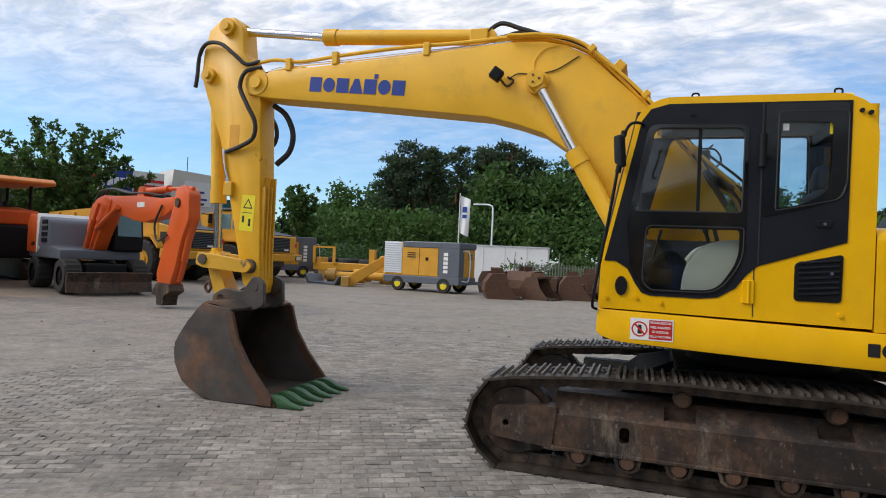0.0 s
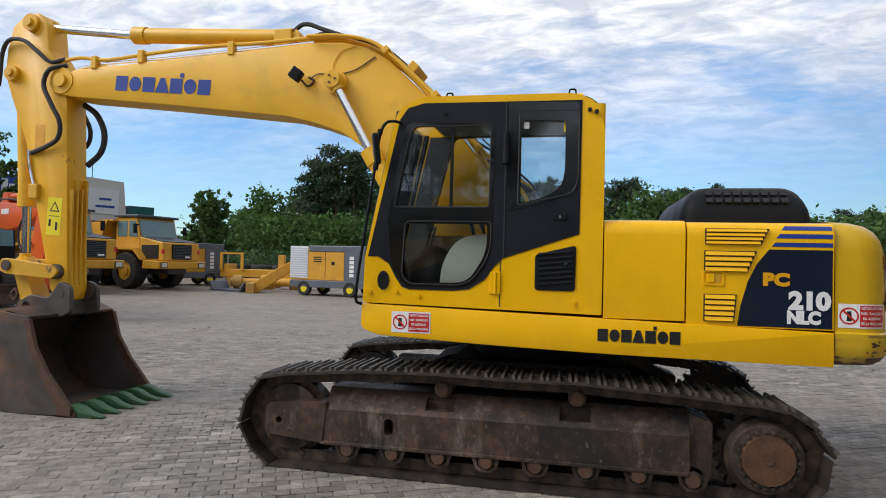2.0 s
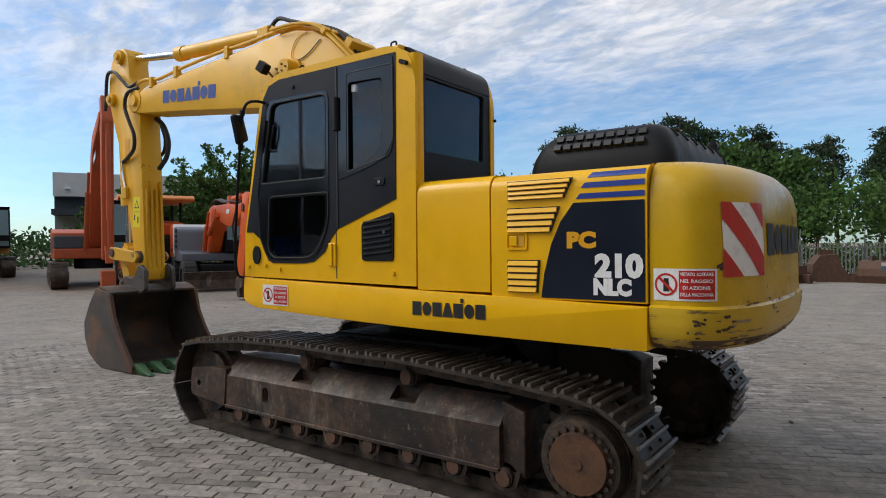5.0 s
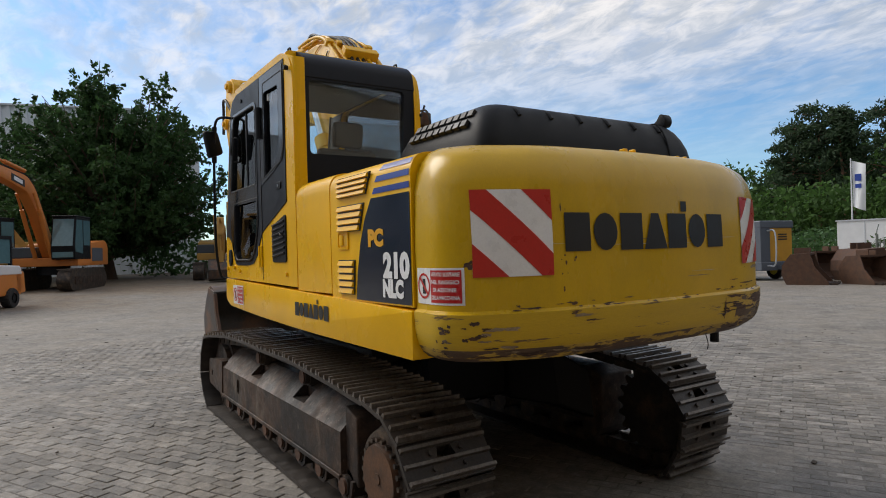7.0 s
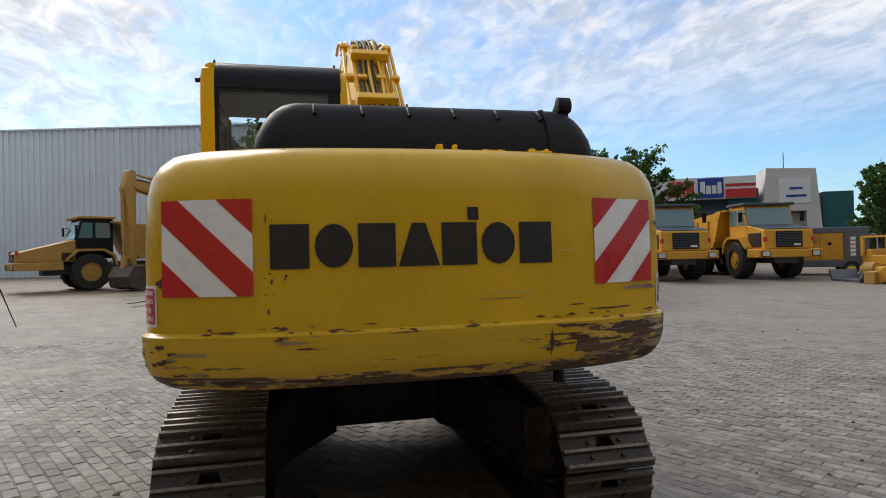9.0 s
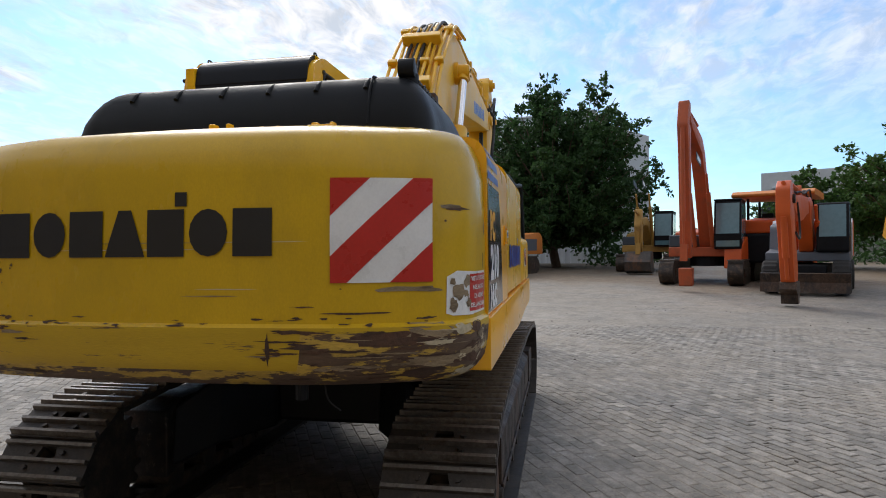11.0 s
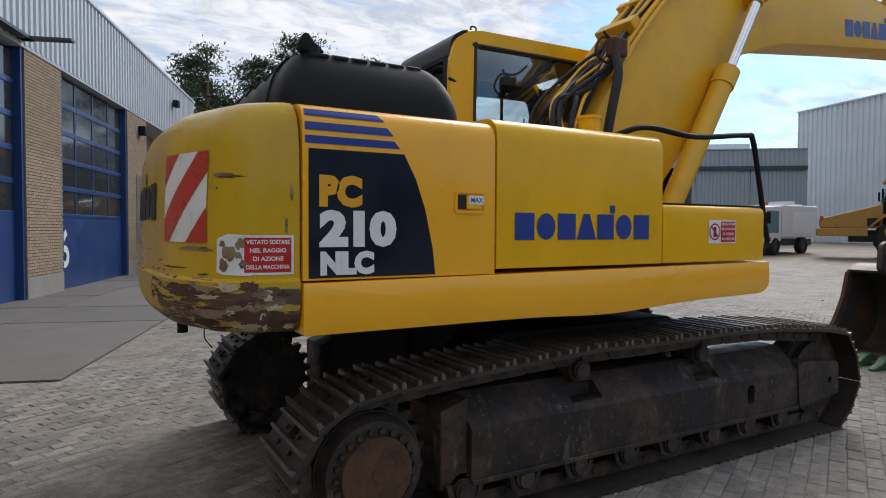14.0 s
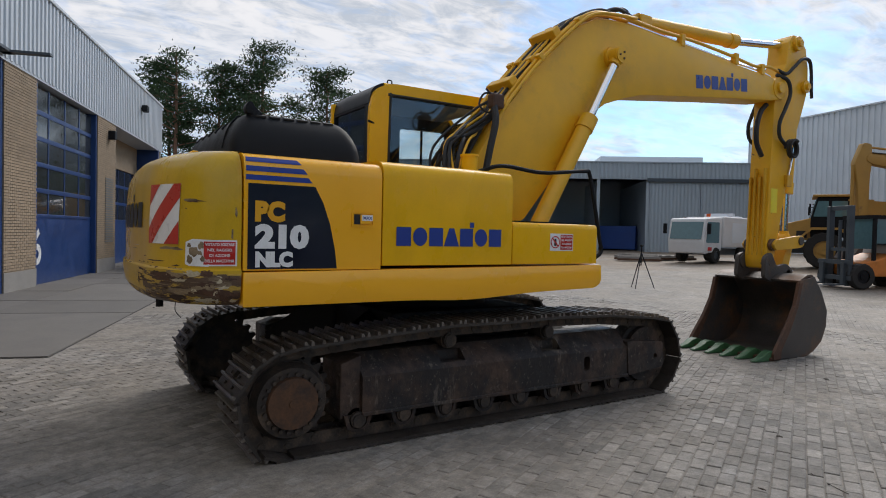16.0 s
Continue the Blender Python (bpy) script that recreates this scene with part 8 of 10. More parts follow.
hauler(at(-21.6, 17.0, -12), OLD_YELLOW, "yellow articulated dump truck with black grille, parked by the trees")
hauler(at(-20.6, 21.6, -12), OLD_YELLOW, "yellow articulated dump truck parked beside another one")
hauler(at(-29.6, -10.8, -62), DULL_YELLOW, "dull yellow dump truck with a black cab, parked by the warehouse", True)
digger(at(-29.96, -2.03, -23.1), ORANGE_DULL, "orange crawler excavator with raised boom under the big tree", 1)
digger(at(-31.87, -5.07, -34), DULL_YELLOW, "dull yellow crawler excavator with its bucket on the ground", 1)
digger(at(-33.5, 6.6, -15), DULL_YELLOW, "yellow crawler excavator with a blue cab under trees", 1, [(0.3, 1.5), (0.6, 1.45), (1.5, 2.3), (2.3, 2.6), (3.8, 2.5), (4.0, 2.6), (3.9, 2.9), (2.3, 3.05), (1.3, 2.75), (0.3, 2.0)])


digger(at(-23.3, 7.6, -20), ORANGE_RED, "faded red-orange excavator with its arm hanging straight down", 1, [(0.3, 1.5), (0.6, 1.45), (1.9, 4.0), (2.7, 5.1), (4.9, 5.7), (5.2, 5.85), (5.1, 6.15), (2.6, 5.7), (1.9, 5.2), (0.3, 2.0)], bucketed=False)


def wheeled_digger():
    t = thing("wheeled_excavator", "orange wheeled excavator with a dozer blade and folded arm", "wheeled excavator", at(-18.7, 9.9, -24))
    for x in (-1.35, 1.35):
        for y in (-1.0, 1.0):
            wheel(t, x, y, 0.55, 0.5, BLACK)
    part("chassis", boxes(((-1.7, -0.6, 0.55), (1.7, 0.6, 0.95))), BLACK, t, bevel=0.05)
    bl = part("blade", prism(bmesh.new(), [(2.0, 0.08), (2.12, 0.08), (2.05, 0.4), (2.14, 0.68), (2.02, 0.70), (1.94, 0.4)], "y", -1.25, 1.25), FRAME_RUST, t, "dark dozer blade")
    for y in (-0.5, 0.35):
        part("arm", boxes(((1.4, y, 0.4), (2.0, y + 0.15, 0.55))), BLACK, bl)
    bm = bmesh.new()
    prism(bm, rounded([(-2.0, 1.05), (1.2, 1.05), (1.2, 1.35), (0.2, 1.45), (0.0, 2.3), (-1.4, 2.45), (-2.0, 2.2)], [0.1, 0.05, 0.05, 0.05, 0.2, 0.2, 0.25]), "y", -1.2, 1.2)
    hs = part("house", bm, GREY_PAINT, t, "dark grey engine house", bevel=0.05, smooth=True)
    bm = bmesh.new()
    prism(bm, rounded([(-2.15, 1.20), (-1.15, 1.20), (-1.15, 2.48), (-1.9, 2.48), (-2.15, 2.25)], [0.1, 0.02, 0.05, 0.2, 0.2]), "y", -1.23, 1.23)
    part("counterweight", bm, ORANGE, hs, "orange counterweight", bevel=0.04)
    part("number_bars", boxes(((-1.62, -1.245, 1.42), (-1.30, -1.232, 1.55))), DECAL_BLACK, hs, "dark number as plain bars")
    bm = bmesh.new()
    prism(bm, rounded([(-1.14, 1.2), (-1.03, 1.2), (-0.85, 2.35), (-1.0, 2.50), (-1.14, 2.50)], 0.03), "y", -1.225, 1.225)
    part("band", bm, WHITE, hs, "white band")
    for k in range(4):
        part("vent", boxes(((-0.65, -1.222, 1.55 + 0.2 * k), (-0.1, -1.204, 1.68 + 0.2 * k))), BLACK, hs)
    part("head_lamp", rods(((-0.95, -1.235, 1.32), (-0.95, -1.20, 1.32), 0.09), seg=16), LAMP_GLASS, hs)
    bm = bmesh.new()
    prism(bm, rounded([(-0.3, 1.35), (1.35, 1.35), (1.4, 1.8), (1.2, 2.95), (-0.3, 3.0)], 0.1), "y", 0.3, 1.2)
    cb = part("cab", bm, BLACK, t, "dark cab", bevel=0.04)
    part("windscreen", prism(bmesh.new(), [(1.395, 1.85), (1.415, 1.85), (1.235, 2.88), (1.215, 2.88)], "y", 0.38, 1.12), CAB_GLASS, cb)
    for y in (0.29, 1.2):
        part("side_window", prism(bmesh.new(), rounded([(-0.18, 1.85), (1.2, 1.85), (1.05, 2.85), (-0.18, 2.85)], 0.06), "y", y - 0.006, y + 0.012), CAB_GLASS, cb)
    # two-piece boom: a steep foot, then a long level piece
    bm = bmesh.new()
    prism(bm, rounded([(0.45, 1.40), (1.05, 1.35), (1.45, 1.85), (2.05, 2.45), (2.35, 2.95), (1.80, 3.12), (1.15, 3.02), (0.62, 2.75), (0.35, 2.0)], 0.12, 4), "y", -0.22, 0.20)
    bo = part("boom", bm, ORANGE, t, "orange lower boom", bevel=0.04, smooth=True)
    bm = bmesh.new()
    prism(bm, rounded([(1.6, 2.62), (2.7, 2.52), (4.0, 2.30), (4.7, 2.24), (6.0, 2.42), (6.5, 2.62), (6.45, 2.92), (5.6, 2.90), (4.3, 3.02), (3.0, 3.05), (1.75, 3.10)], 0.12, 4), "y", -0.18, 0.17)
    part("boom", bm, ORANGE, t, "orange upper boom", bevel=0.04, smooth=True)
    part("mark", boxes(((4.2, -0.192, 2.68), (4.7, -0.184, 2.82))), DECAL_WHITE, bo, "pale mark as a plain bar")
    for y in (-0.34, 0.32):
        part("ram", rods(((0.75, y, 1.45), (1.35, y, 2.35), 0.085), ((1.35, y, 2.35), (1.75, y, 2.85), 0.05), seg=12), ORANGE, bo, smooth=True)
    part("ram", rods(((1.5, -0.30, 2.05), (3.0, -0.26, 2.70), 0.08), seg=12), ORANGE, bo, smooth=True)
    part("ram", rods(((4.2, 0, 3.14), (5.8, 0, 3.17), 0.10), ((5.8, 0, 3.17), (7.2, 0, 3.12), 0.05), seg=12), ORANGE, bo, smooth=True)
    part("bracket", prism(bmesh.new(), rounded([(4.0, 2.95), (4.55, 2.95), (4.4, 3.28), (4.15, 3.28)], 0.05), "y", -0.14, 0.14), ORANGE, bo)
    for k, dy in enumerate((-0.12, 0.02, 0.13)):
        part("hose", tubes([[(0.7, dy, 2.9), (1.2, dy, 3.25 + 0.05 * k), (2.2, dy, 3.28), (3.4, dy, 3.12), (4.6, dy, 3.08), (5.6, dy, 2.98)]], 0.03), RUBBER, bo, smooth=True)
    for k in range(2):
        part("hose", tubes([[(5.9, -0.22 + 0.4 * k, 2.7), (5.6, -0.26 + 0.46 * k, 2.2), (5.75, -0.24 + 0.46 * k, 1.75), (6.3, -0.22 + 0.4 * k, 1.9)]], 0.028), RUBBER, bo, smooth=True)
    bm = bmesh.new()
    prism(bm, rounded([(6.55, 3.12), (6.95, 3.22), (7.30, 3.0), (7.32, 2.3), (7.0, 1.83), (6.68, 1.0), (6.42, 0.56), (5.75, 0.50), (5.62, 0.85), (6.10, 1.9), (6.40, 2.6)], 0.1), "y", -0.17, 0.16)
    sk = part("stick", bm, ORANGE, t, "orange digger arm", bevel=0.03, smooth=True)
    part("ram", rods(((7.25, 0, 2.3), (6.85, 0, 1.25), 0.085), ((6.85, 0, 1.25), (6.6, 0, 0.7), 0.05), seg=12), ORANGE, sk, smooth=True)
    for y in (-0.19, 0.17):
        part("pin", rods(((6.75, y - 0.03, 2.75), (6.75, y + 0.05, 2.75), 0.12), seg=16), FRAME_RUST, sk, smooth=True)
    bm = bmesh.new()
    prism(bm, rounded([(5.45, 0.30), (5.75, 0.62), (6.45, 0.62), (6.55, 0.42), (6.2, 0.28), (6.15, 0.02), (5.8, 0.02), (5.75, 0.25)], 0.04), "y", -0.2, 0.2)
    part("quick_coupler", bm, FRAME_RUST, sk, "rusty quick coupler", bevel=0.03)


wheeled_digger()


def paver():
    t = thing("road_paver", "orange road paver with an orange roof", "paver", at(-25.0, 11.0, -24))
    for s in (-1, 1):
        part("track", prism(bmesh.new(), rounded([(-1.6, 0), (1.6, 0), (1.85, 0.4), (1.6, 0.75), (-1.6, 0.75), (-1.85, 0.4)], 0.2), "y", s * 0.8, s * 1.15), TRACK, t)
    part("body", prism(bmesh.new(), rounded([(-2.2, 0.8), (2.4, 0.8), (2.4, 2.0), (0.6, 2.2), (-2.2, 2.2)], 0.1), "y", -1.2, 1.2), BLACK, t, "dark body", bevel=0.04)
    part("hood", prism(bmesh.new(), rounded([(-0.2, 2.2), (2.3, 2.0), (2.35, 2.55), (-0.2, 2.75)], 0.1), "y", -1.1, 1.1), ORANGE, t, "orange engine hood", bevel=0.04)
    for s in (-1, 1):
        a, b = sorted((s * 0.9, s * 1.55))
        part("hopper_wing", prism(bmesh.new(), rounded([(2.5, 0.6), (4.2, 0.6), (4.0, 1.5), (2.6, 1.9)], 0.08), "y", a, b), ORANGE, t, "orange hopper wing", bevel=0.04)
    part("deck", boxes(((-2.2, -1.2, 2.2), (-0.3, 1.2, 2.28))), BLACK, t)
    part("roof", prism(bmesh.new(), rounded([(-2.7, 3.62), (2.7, 3.50), (2.75, 3.62), (2.4, 3.76), (-2.5, 3.88)], 0.06), "y", -1.5, 1.5), ORANGE_DULL, t, "flat orange roof", bevel=0.04)
    for x, y in ((-2.1, -1.1), (-2.1, 1.1), (1.2, -1.1), (1.2, 1.1)):
        part("post", rods(((x, y, 2.2), (x, y, 3.62), 0.06), seg=8), BLACK, t)
    for y in (-0.9, 0.4):
        part("seat", boxes(((-1.6, y, 2.28), (-1.1, y + 0.5, 3.0))), BLACK, t, bevel=0.05)
    part("exhaust", rods(((0.5, 0.3, 2.6), (0.5, 0.3, 3.3), 0.06), seg=8), STEEL_DARK, t)


paver()


def compressor(m, label, small=False):
    t = thing("air_compressor", label, "air compressor", m, "mobile compressors")
    part("chassis", boxes(((-2.05, -0.95, 0.40), (2.05, 0.95, 0.75))), GREY_PAINT, t, bevel=0.03)
    bd = part("body", boxes(((-2.0, -0.93, 0.75), (2.0, 0.93, 2.32))), OLD_YELLOW, t, bevel=0.04)
    part("roof", boxes(((-1.0, -0.96, 2.1), (2.05, 0.96, 2.40))), GREY_PAINT, bd, "grey top panel", bevel=0.04)
    part("corner_panel", boxes(((0.95, -0.955, 0.75), (2.03, -0.925, 2.15)), ((1.985, -0.94, 0.75), (2.02, -0.4, 2.15))), GREY_PAINT, bd, "grey corner panel")
    sl = part("radiator_panel", boxes(((-2.03, -0.955, 0.85), (-1.05, -0.925, 2.36))), CLAD_PALE, bd, "pale slatted panel")
    for k in range(13):
        part("slat", boxes(((-2.0, -0.975, 0.92 + k * 0.11), (-1.08, -0.95, 0.97 + k * 0.11))), CLAD, sl)
    part("door_seam", boxes(((-0.1, -0.936, 0.85), (-0.08, -0.925, 2.1)), ((0.92, -0.936, 0.85), (0.94, -0.925, 2.1))), BLACK, bd)
    part("vent", boxes(*[((-0.75, -0.94, 1.62 + 0.1 * k), (-0.3, -0.925, 1.67 + 0.1 * k)) for k in range(3)]), DECAL_BLACK, bd)
    part("vent", boxes(*[((2.0, 0.1, 1.62 + 0.1 * k), (2.015, 0.6, 1.67 + 0.1 * k)) for k in range(3)]), DECAL_BLACK, bd)
    pieces("mark", boxes(*[((1.22, -0.962, 0.95 + 0.2 * k), (1.45, -0.955, 1.1 + 0.2 * k)) for k in range(5)]), DECAL_WHITE, bd, "pale letters as plain bars")
    part("latch", boxes(((0.25, -0.945, 1.5), (0.4, -0.925, 1.65))), BLACK, bd)
    for x in (-1.25, 1.25):
        for y in (-0.85, 0.85):
            wheel(t, x, y, 0.36, 0.24, LABEL_YELLOW)
    part("drawbar", boxes(((2.0, -0.08, 0.45), (3.0, 0.08, 0.6))), GREY_PAINT, t)
    part("rail", tubes([[(2.05, -0.6, 0.6), (2.4, -0.6, 0.7), (2.4, -0.6, 1.9), (2.05, -0.6, 2.0)]], 0.03), CLAD, t, smooth=True)
    return t


compressor(at(-11.0, 22.6, -9), "yellow and grey mobile air compressor on four wheels")
compressor(at(-21.8, 26.0, 55), "yellow and grey compressor standing behind the dump truck")


def forklift():
    t = thing("forklift", "dirty white and orange forklift truck with a tall mast", "forklift", at(-19.77, -4.45, -26.4) @ Matrix.Scale(0.92, 4))
    for x, r in ((1.0, 0.45), (-1.0, 0.36)):
        for y in (-0.7, 0.7):
            wheel(t, x, y, r, 0.32, BLACK)
    part("body", prism(bmesh.new(), rounded([(-1.7, 0.45), (1.0, 0.45), (1.0, 0.95), (0.5, 1.0), (-0.2, 1.25), (-1.6, 1.3), (-1.75, 1.0)], 0.08), "y", -0.75, 0.75), ORANGE_DULL, t, bevel=0.04)
    part("counterweight", prism(bmesh.new(), rounded([(-2.0, 0.5), (-1.4, 0.5), (-1.3, 1.35), (-1.9, 1.3)], 0.12), "y", -0.75, 0.75), ORANGE_DULL, t, "orange counterweight", bevel=0.05)
    part("engine_cover", prism(bmesh.new(), rounded([(-1.75, 1.18), (-0.25, 1.18), (-0.3, 1.55), (-1.65, 1.5)], 0.1), "y", -0.77, 0.77), WHITE, t, "dirty white engine cover", bevel=0.05)
    cb = part("cab", boxes(((-1.2, -0.72, 2.45), (0.6, 0.72, 2.58)), ((-1.2, -0.72, 1.2), (-1.1, -0.62, 2.5)), ((-1.2, 0.62, 1.2), (-1.1, 0.72, 2.5)), ((0.45, -0.72, 1.0), (0.55, -0.62, 2.5)), ((0.45, 0.62, 1.0), (0.55, 0.72, 2.5))), BLACK, t, "black cab frame")
    part("pane", boxes(((-1.1, -0.70, 1.6), (0.45, -0.68, 2.45)), ((-1.1, 0.68, 1.6), (0.45, 0.70, 2.45)), ((0.5, -0.6, 1.4), (0.52, 0.6, 2.45))), CAB_GLASS, cb)
    part("seat", boxes(((-0.9, -0.3, 1.2), (-0.3, 0.3, 1.4)), ((-1.0, -0.3, 1.4), (-0.85, 0.3, 1.95))), SEAT, cb, bevel=0.04)
    ms = part("mast", boxes(((1.15, -0.55, 0.1), (1.35, -0.40, 2.9)), ((1.15, 0.40, 0.1), (1.35, 0.55, 2.9)), ((1.15, -0.5, 2.75), (1.3, 0.5, 2.9)), ((1.18, -0.5, 1.3), (1.3, 0.5, 1.42))), STEEL_DARK, t, bevel=0.01)
    part("carriage", boxes(((1.36, -0.8, 0.3), (1.46, 0.8, 0.45)), ((1.36, -0.8, 0.85), (1.46, 0.8, 1.0)), ((1.36, -0.75, 0.3), (1.44, -0.65, 1.0)), ((1.36, 0.65, 0.3), (1.44, 0.75, 1.0))), STEEL_DARK, ms)
    for y in (-0.5, 0.5):
        part("fork", prism(bmesh.new(), [(1.46, 0.12), (2.75, 0.10), (2.75, 0.13), (1.54, 0.18), (1.54, 0.9), (1.46, 0.9)], "y", y - 0.08, y + 0.08), STEEL_DARK, ms)
    part("lift_ram", rods(((1.25, 0, 0.2), (1.25, 0, 2.4), 0.06), seg=10), STEEL_DARK, ms)


forklift()


def sweeper():
    t = thing("street_sweeper", "white road sweeper truck parked before the shed", "sweeper truck", at(-29.4, -16.9, 5) @ Matrix.Scale(0.95, 4))
    for x in (-1.6, 1.5):
        for y in (-1.0, 1.0):
            wheel(t, x, y, 0.48, 0.35, STEEL_DARK)
    part("chassis", boxes(((-3.0, -0.9, 0.5), (2.2, 0.9, 0.85))), STEEL_DARK, t)
    bm = bmesh.new()
    prism(bm, rounded([(0.9, 0.75), (2.75, 0.55), (2.85, 1.3), (2.6, 2.6), (0.9, 2.7)], 0.12), "y", -1.15, 1.15)
    cb = part("cab", bm, WHITE, t, bevel=0.05)
    part("windscreen", prism(bmesh.new(), [(2.86, 1.4), (2.88, 1.4), (2.66, 2.4), (2.63, 2.4)], "y", -1.0, 1.0), CAB_GLASS, cb)
    for s in (-1, 1):
        a, b = sorted((s * 1.15, s * 1.165))
        part("side_window", prism(bmesh.new(), rounded([(1.2, 1.2), (2.6, 1.2), (2.45, 2.4), (1.2, 2.4)], 0.08), "y", a, b), CAB_GLASS, cb)
        part("mirror", boxes(((2.7, s * 1.4 - 0.1, 1.7), (2.8, s * 1.4 + 0.1, 2.3))), BLACK, cb)
        part("stripe", boxes(((2.0, a, 0.75), (2.4, b + 0.002, 0.95))), SIGN_RED, cb)
    bd = part("hopper", boxes(((-3.1, -1.2, 0.95), (0.8, 1.2, 2.75))), WHITE, t, bevel=0.06)
    part("panel", boxes(((-2.8, -1.215, 1.2), (-0.2, -1.2, 2.4)), ((-2.8, 1.2, 1.2), (-0.2, 1.215, 2.4))), CLAD_PALE, bd)
    part("beacon", rods(((0.4, 0, 2.75), (0.4, 0, 2.95), 0.12), seg=10), ORANGE, t)
    part("roof_gear", boxes(((-2.5, -0.6, 2.75), (-0.5, 0.6, 2.86)), ((-1.0, -0.9, 2.75), (-0.7, 0.9, 3.0))), CLAD_PALE, bd)
    part("suction_hose", tubes([[(0.85, -0.9, 2.4), (0.9, -1.3, 2.6), (0.85, -1.5, 2.1), (0.8, -1.4, 1.2)]], 0.16), RUBBER, t, smooth=True)


sweeper()


def dozer():
    t = thing("bulldozer", "large yellow bulldozer with raised track drive and a ripper", "bulldozer", at(-4.63, -19.9, 162) @ Matrix.Scale(1.09, 4))
    for s in (-1, 1):
        bm = bmesh.new()
        o = rounded([(-2.6, 0.0), (2.3, 0.0), (2.7, 0.35), (2.4, 0.85), (-0.5, 1.85), (-1.3, 2.08), (-2.05, 1.75), (-2.9, 0.45)], [0.2, 0.2, 0.3, 0.3, 0.4, 0.5, 0.4, 0.3])
        prism(bm, o, "y", s * 0.95, s * 1.6)
        tr = part("track", bm, TRACK, t, "muddy steel track")
        part("frame", boxes(((-2.1, min(s * 0.9, s * 1.63), 0.25), (2.1, max(s * 0.9, s * 1.63), 0.75))), FRAME_RUST, tr)
        part("drive_hub", rods(((-1.3, s * 1.5, 1.45), (-1.3, s * 1.68, 1.45), 0.50), ((-1.3, s * 1.66, 1.45), (-1.3, s * 1.76, 1.45), 0.36), ((-1.3, s * 1.75, 1.45), (-1.3, s * 1.82, 1.45), 0.16), seg=24), RUST, tr, "rusty final drive")
        for k in range(20):
            a, b = o[(2 * k) % len(o)], o[(2 * k + 1) % len(o)]
            p = ((a[0] + b[0]) / 2, (a[1] + b[1]) / 2)
            part("shoe", boxes(((p[0] - 0.12, min(s * 0.93, s * 1.62), p[1] - 0.03), (p[0] + 0.12, max(s * 0.93, s * 1.62), p[1] + 0.04))), TRACK, tr)
    part("body", prism(bmesh.new(), rounded([(-1.9, 1.0), (2.2, 0.9), (2.3, 2.2), (0.3, 2.45), (-1.9, 2.45)], 0.1), "y", -0.9, 0.9), DULL_YELLOW, t, bevel=0.05)
    fd = part("fender", boxes(((-1.9, -1.55, 2.1), (0.3, -0.85, 2.5)), ((-1.9, 0.85, 2.1), (0.3, 1.55, 2.5))), OLD_YELLOW, t, bevel=0.04)
    cb = part("cab", prism(bmesh.new(), rounded([(-1.3, 2.45), (0.35, 2.45), (0.25, 3.6), (-1.3, 3.6)], 0.06), "y", -0.85, 0.85), GREY_PAINT, t, "dark cab", bevel=0.03)
    for s in (-1, 1):
        for a, b in ((-1.2, -0.55), (-0.45, 0.2)):
            part("side_window", prism(bmesh.new(), rounded([(a, 2.65), (b, 2.65), (b, 3.45), (a, 3.45)], 0.04), "y", *sorted((s * 0.85, s * 0.865))), CAB_GLASS, cb)
        part("post", boxes(((-1.65, min(s * 0.7, s * 1.0), 2.45), (-1.3, max(s * 0.7, s * 1.0), 3.75))), OLD_YELLOW, t, bevel=0.04)
    part("rear_window", boxes(((-1.32, -0.7, 2.65), (-1.3, 0.7, 3.45))), CAB_GLASS, cb)
    part("guard", boxes(((-1.9, -1.05, 3.6), (0.4, 1.05, 3.85))), OLD_YELLOW, t, "roll-over guard", bevel=0.05)
    pieces("mark", boxes(((-1.6, -1.56, 2.2), (-0.6, -1.55, 2.4)), ((-1.6, 1.55, 2.2), (-0.6, 1.56, 2.4))), DECAL_BLACK, fd, "dark mark as a plain block")
    part("blade", prism(bmesh.new(), [(3.4, 0.05), (3.55, 0.05), (3.4, 0.9), (3.65, 1.7), (3.5, 1.75), (3.25, 0.9)], "y", -2.1, 2.1), DULL_YELLOW, t)
    pieces("push_arm", boxes(((-0.5, -1.95, 0.55), (3.4, -1.7, 0.85)), ((-0.5, 1.7, 0.55), (3.4, 1.95, 0.85))), DULL_YELLOW, t, bevel=0.04)
    rp = part("ripper", prism(bmesh.new(), rounded([(-4.1, 0.95), (-2.9, 1.0), (-2.9, 1.45), (-3.3, 1.55), (-3.35, 2.45), (-3.75, 2.55), (-4.15, 1.7)], 0.1), "y", -0.45, 0.45), DULL_YELLOW, t, "worn yellow ripper frame", bevel=0.05)
    part("beam", boxes(((-4.0, -1.35, 1.0), (-3.4, 1.35, 1.5))), DULL_YELLOW, rp, bevel=0.05)
    for y in (-1.15, 1.15):
        part("shank", prism(bmesh.new(), rounded([(-4.05, 1.6), (-3.55, 1.6), (-3.60, 0.9), (-3.35, 0.45), (-2.85, 0.06), (-3.0, 0.0), (-3.55, 0.15), (-3.95, 0.65)], [0.05, 0.05, 0.1, 0.15, 0.02, 0.02, 0.2, 0.2]), "y", y - 0.13, y + 0.13), FRAME_RUST, rp, "curved dark tine", bevel=0.02)
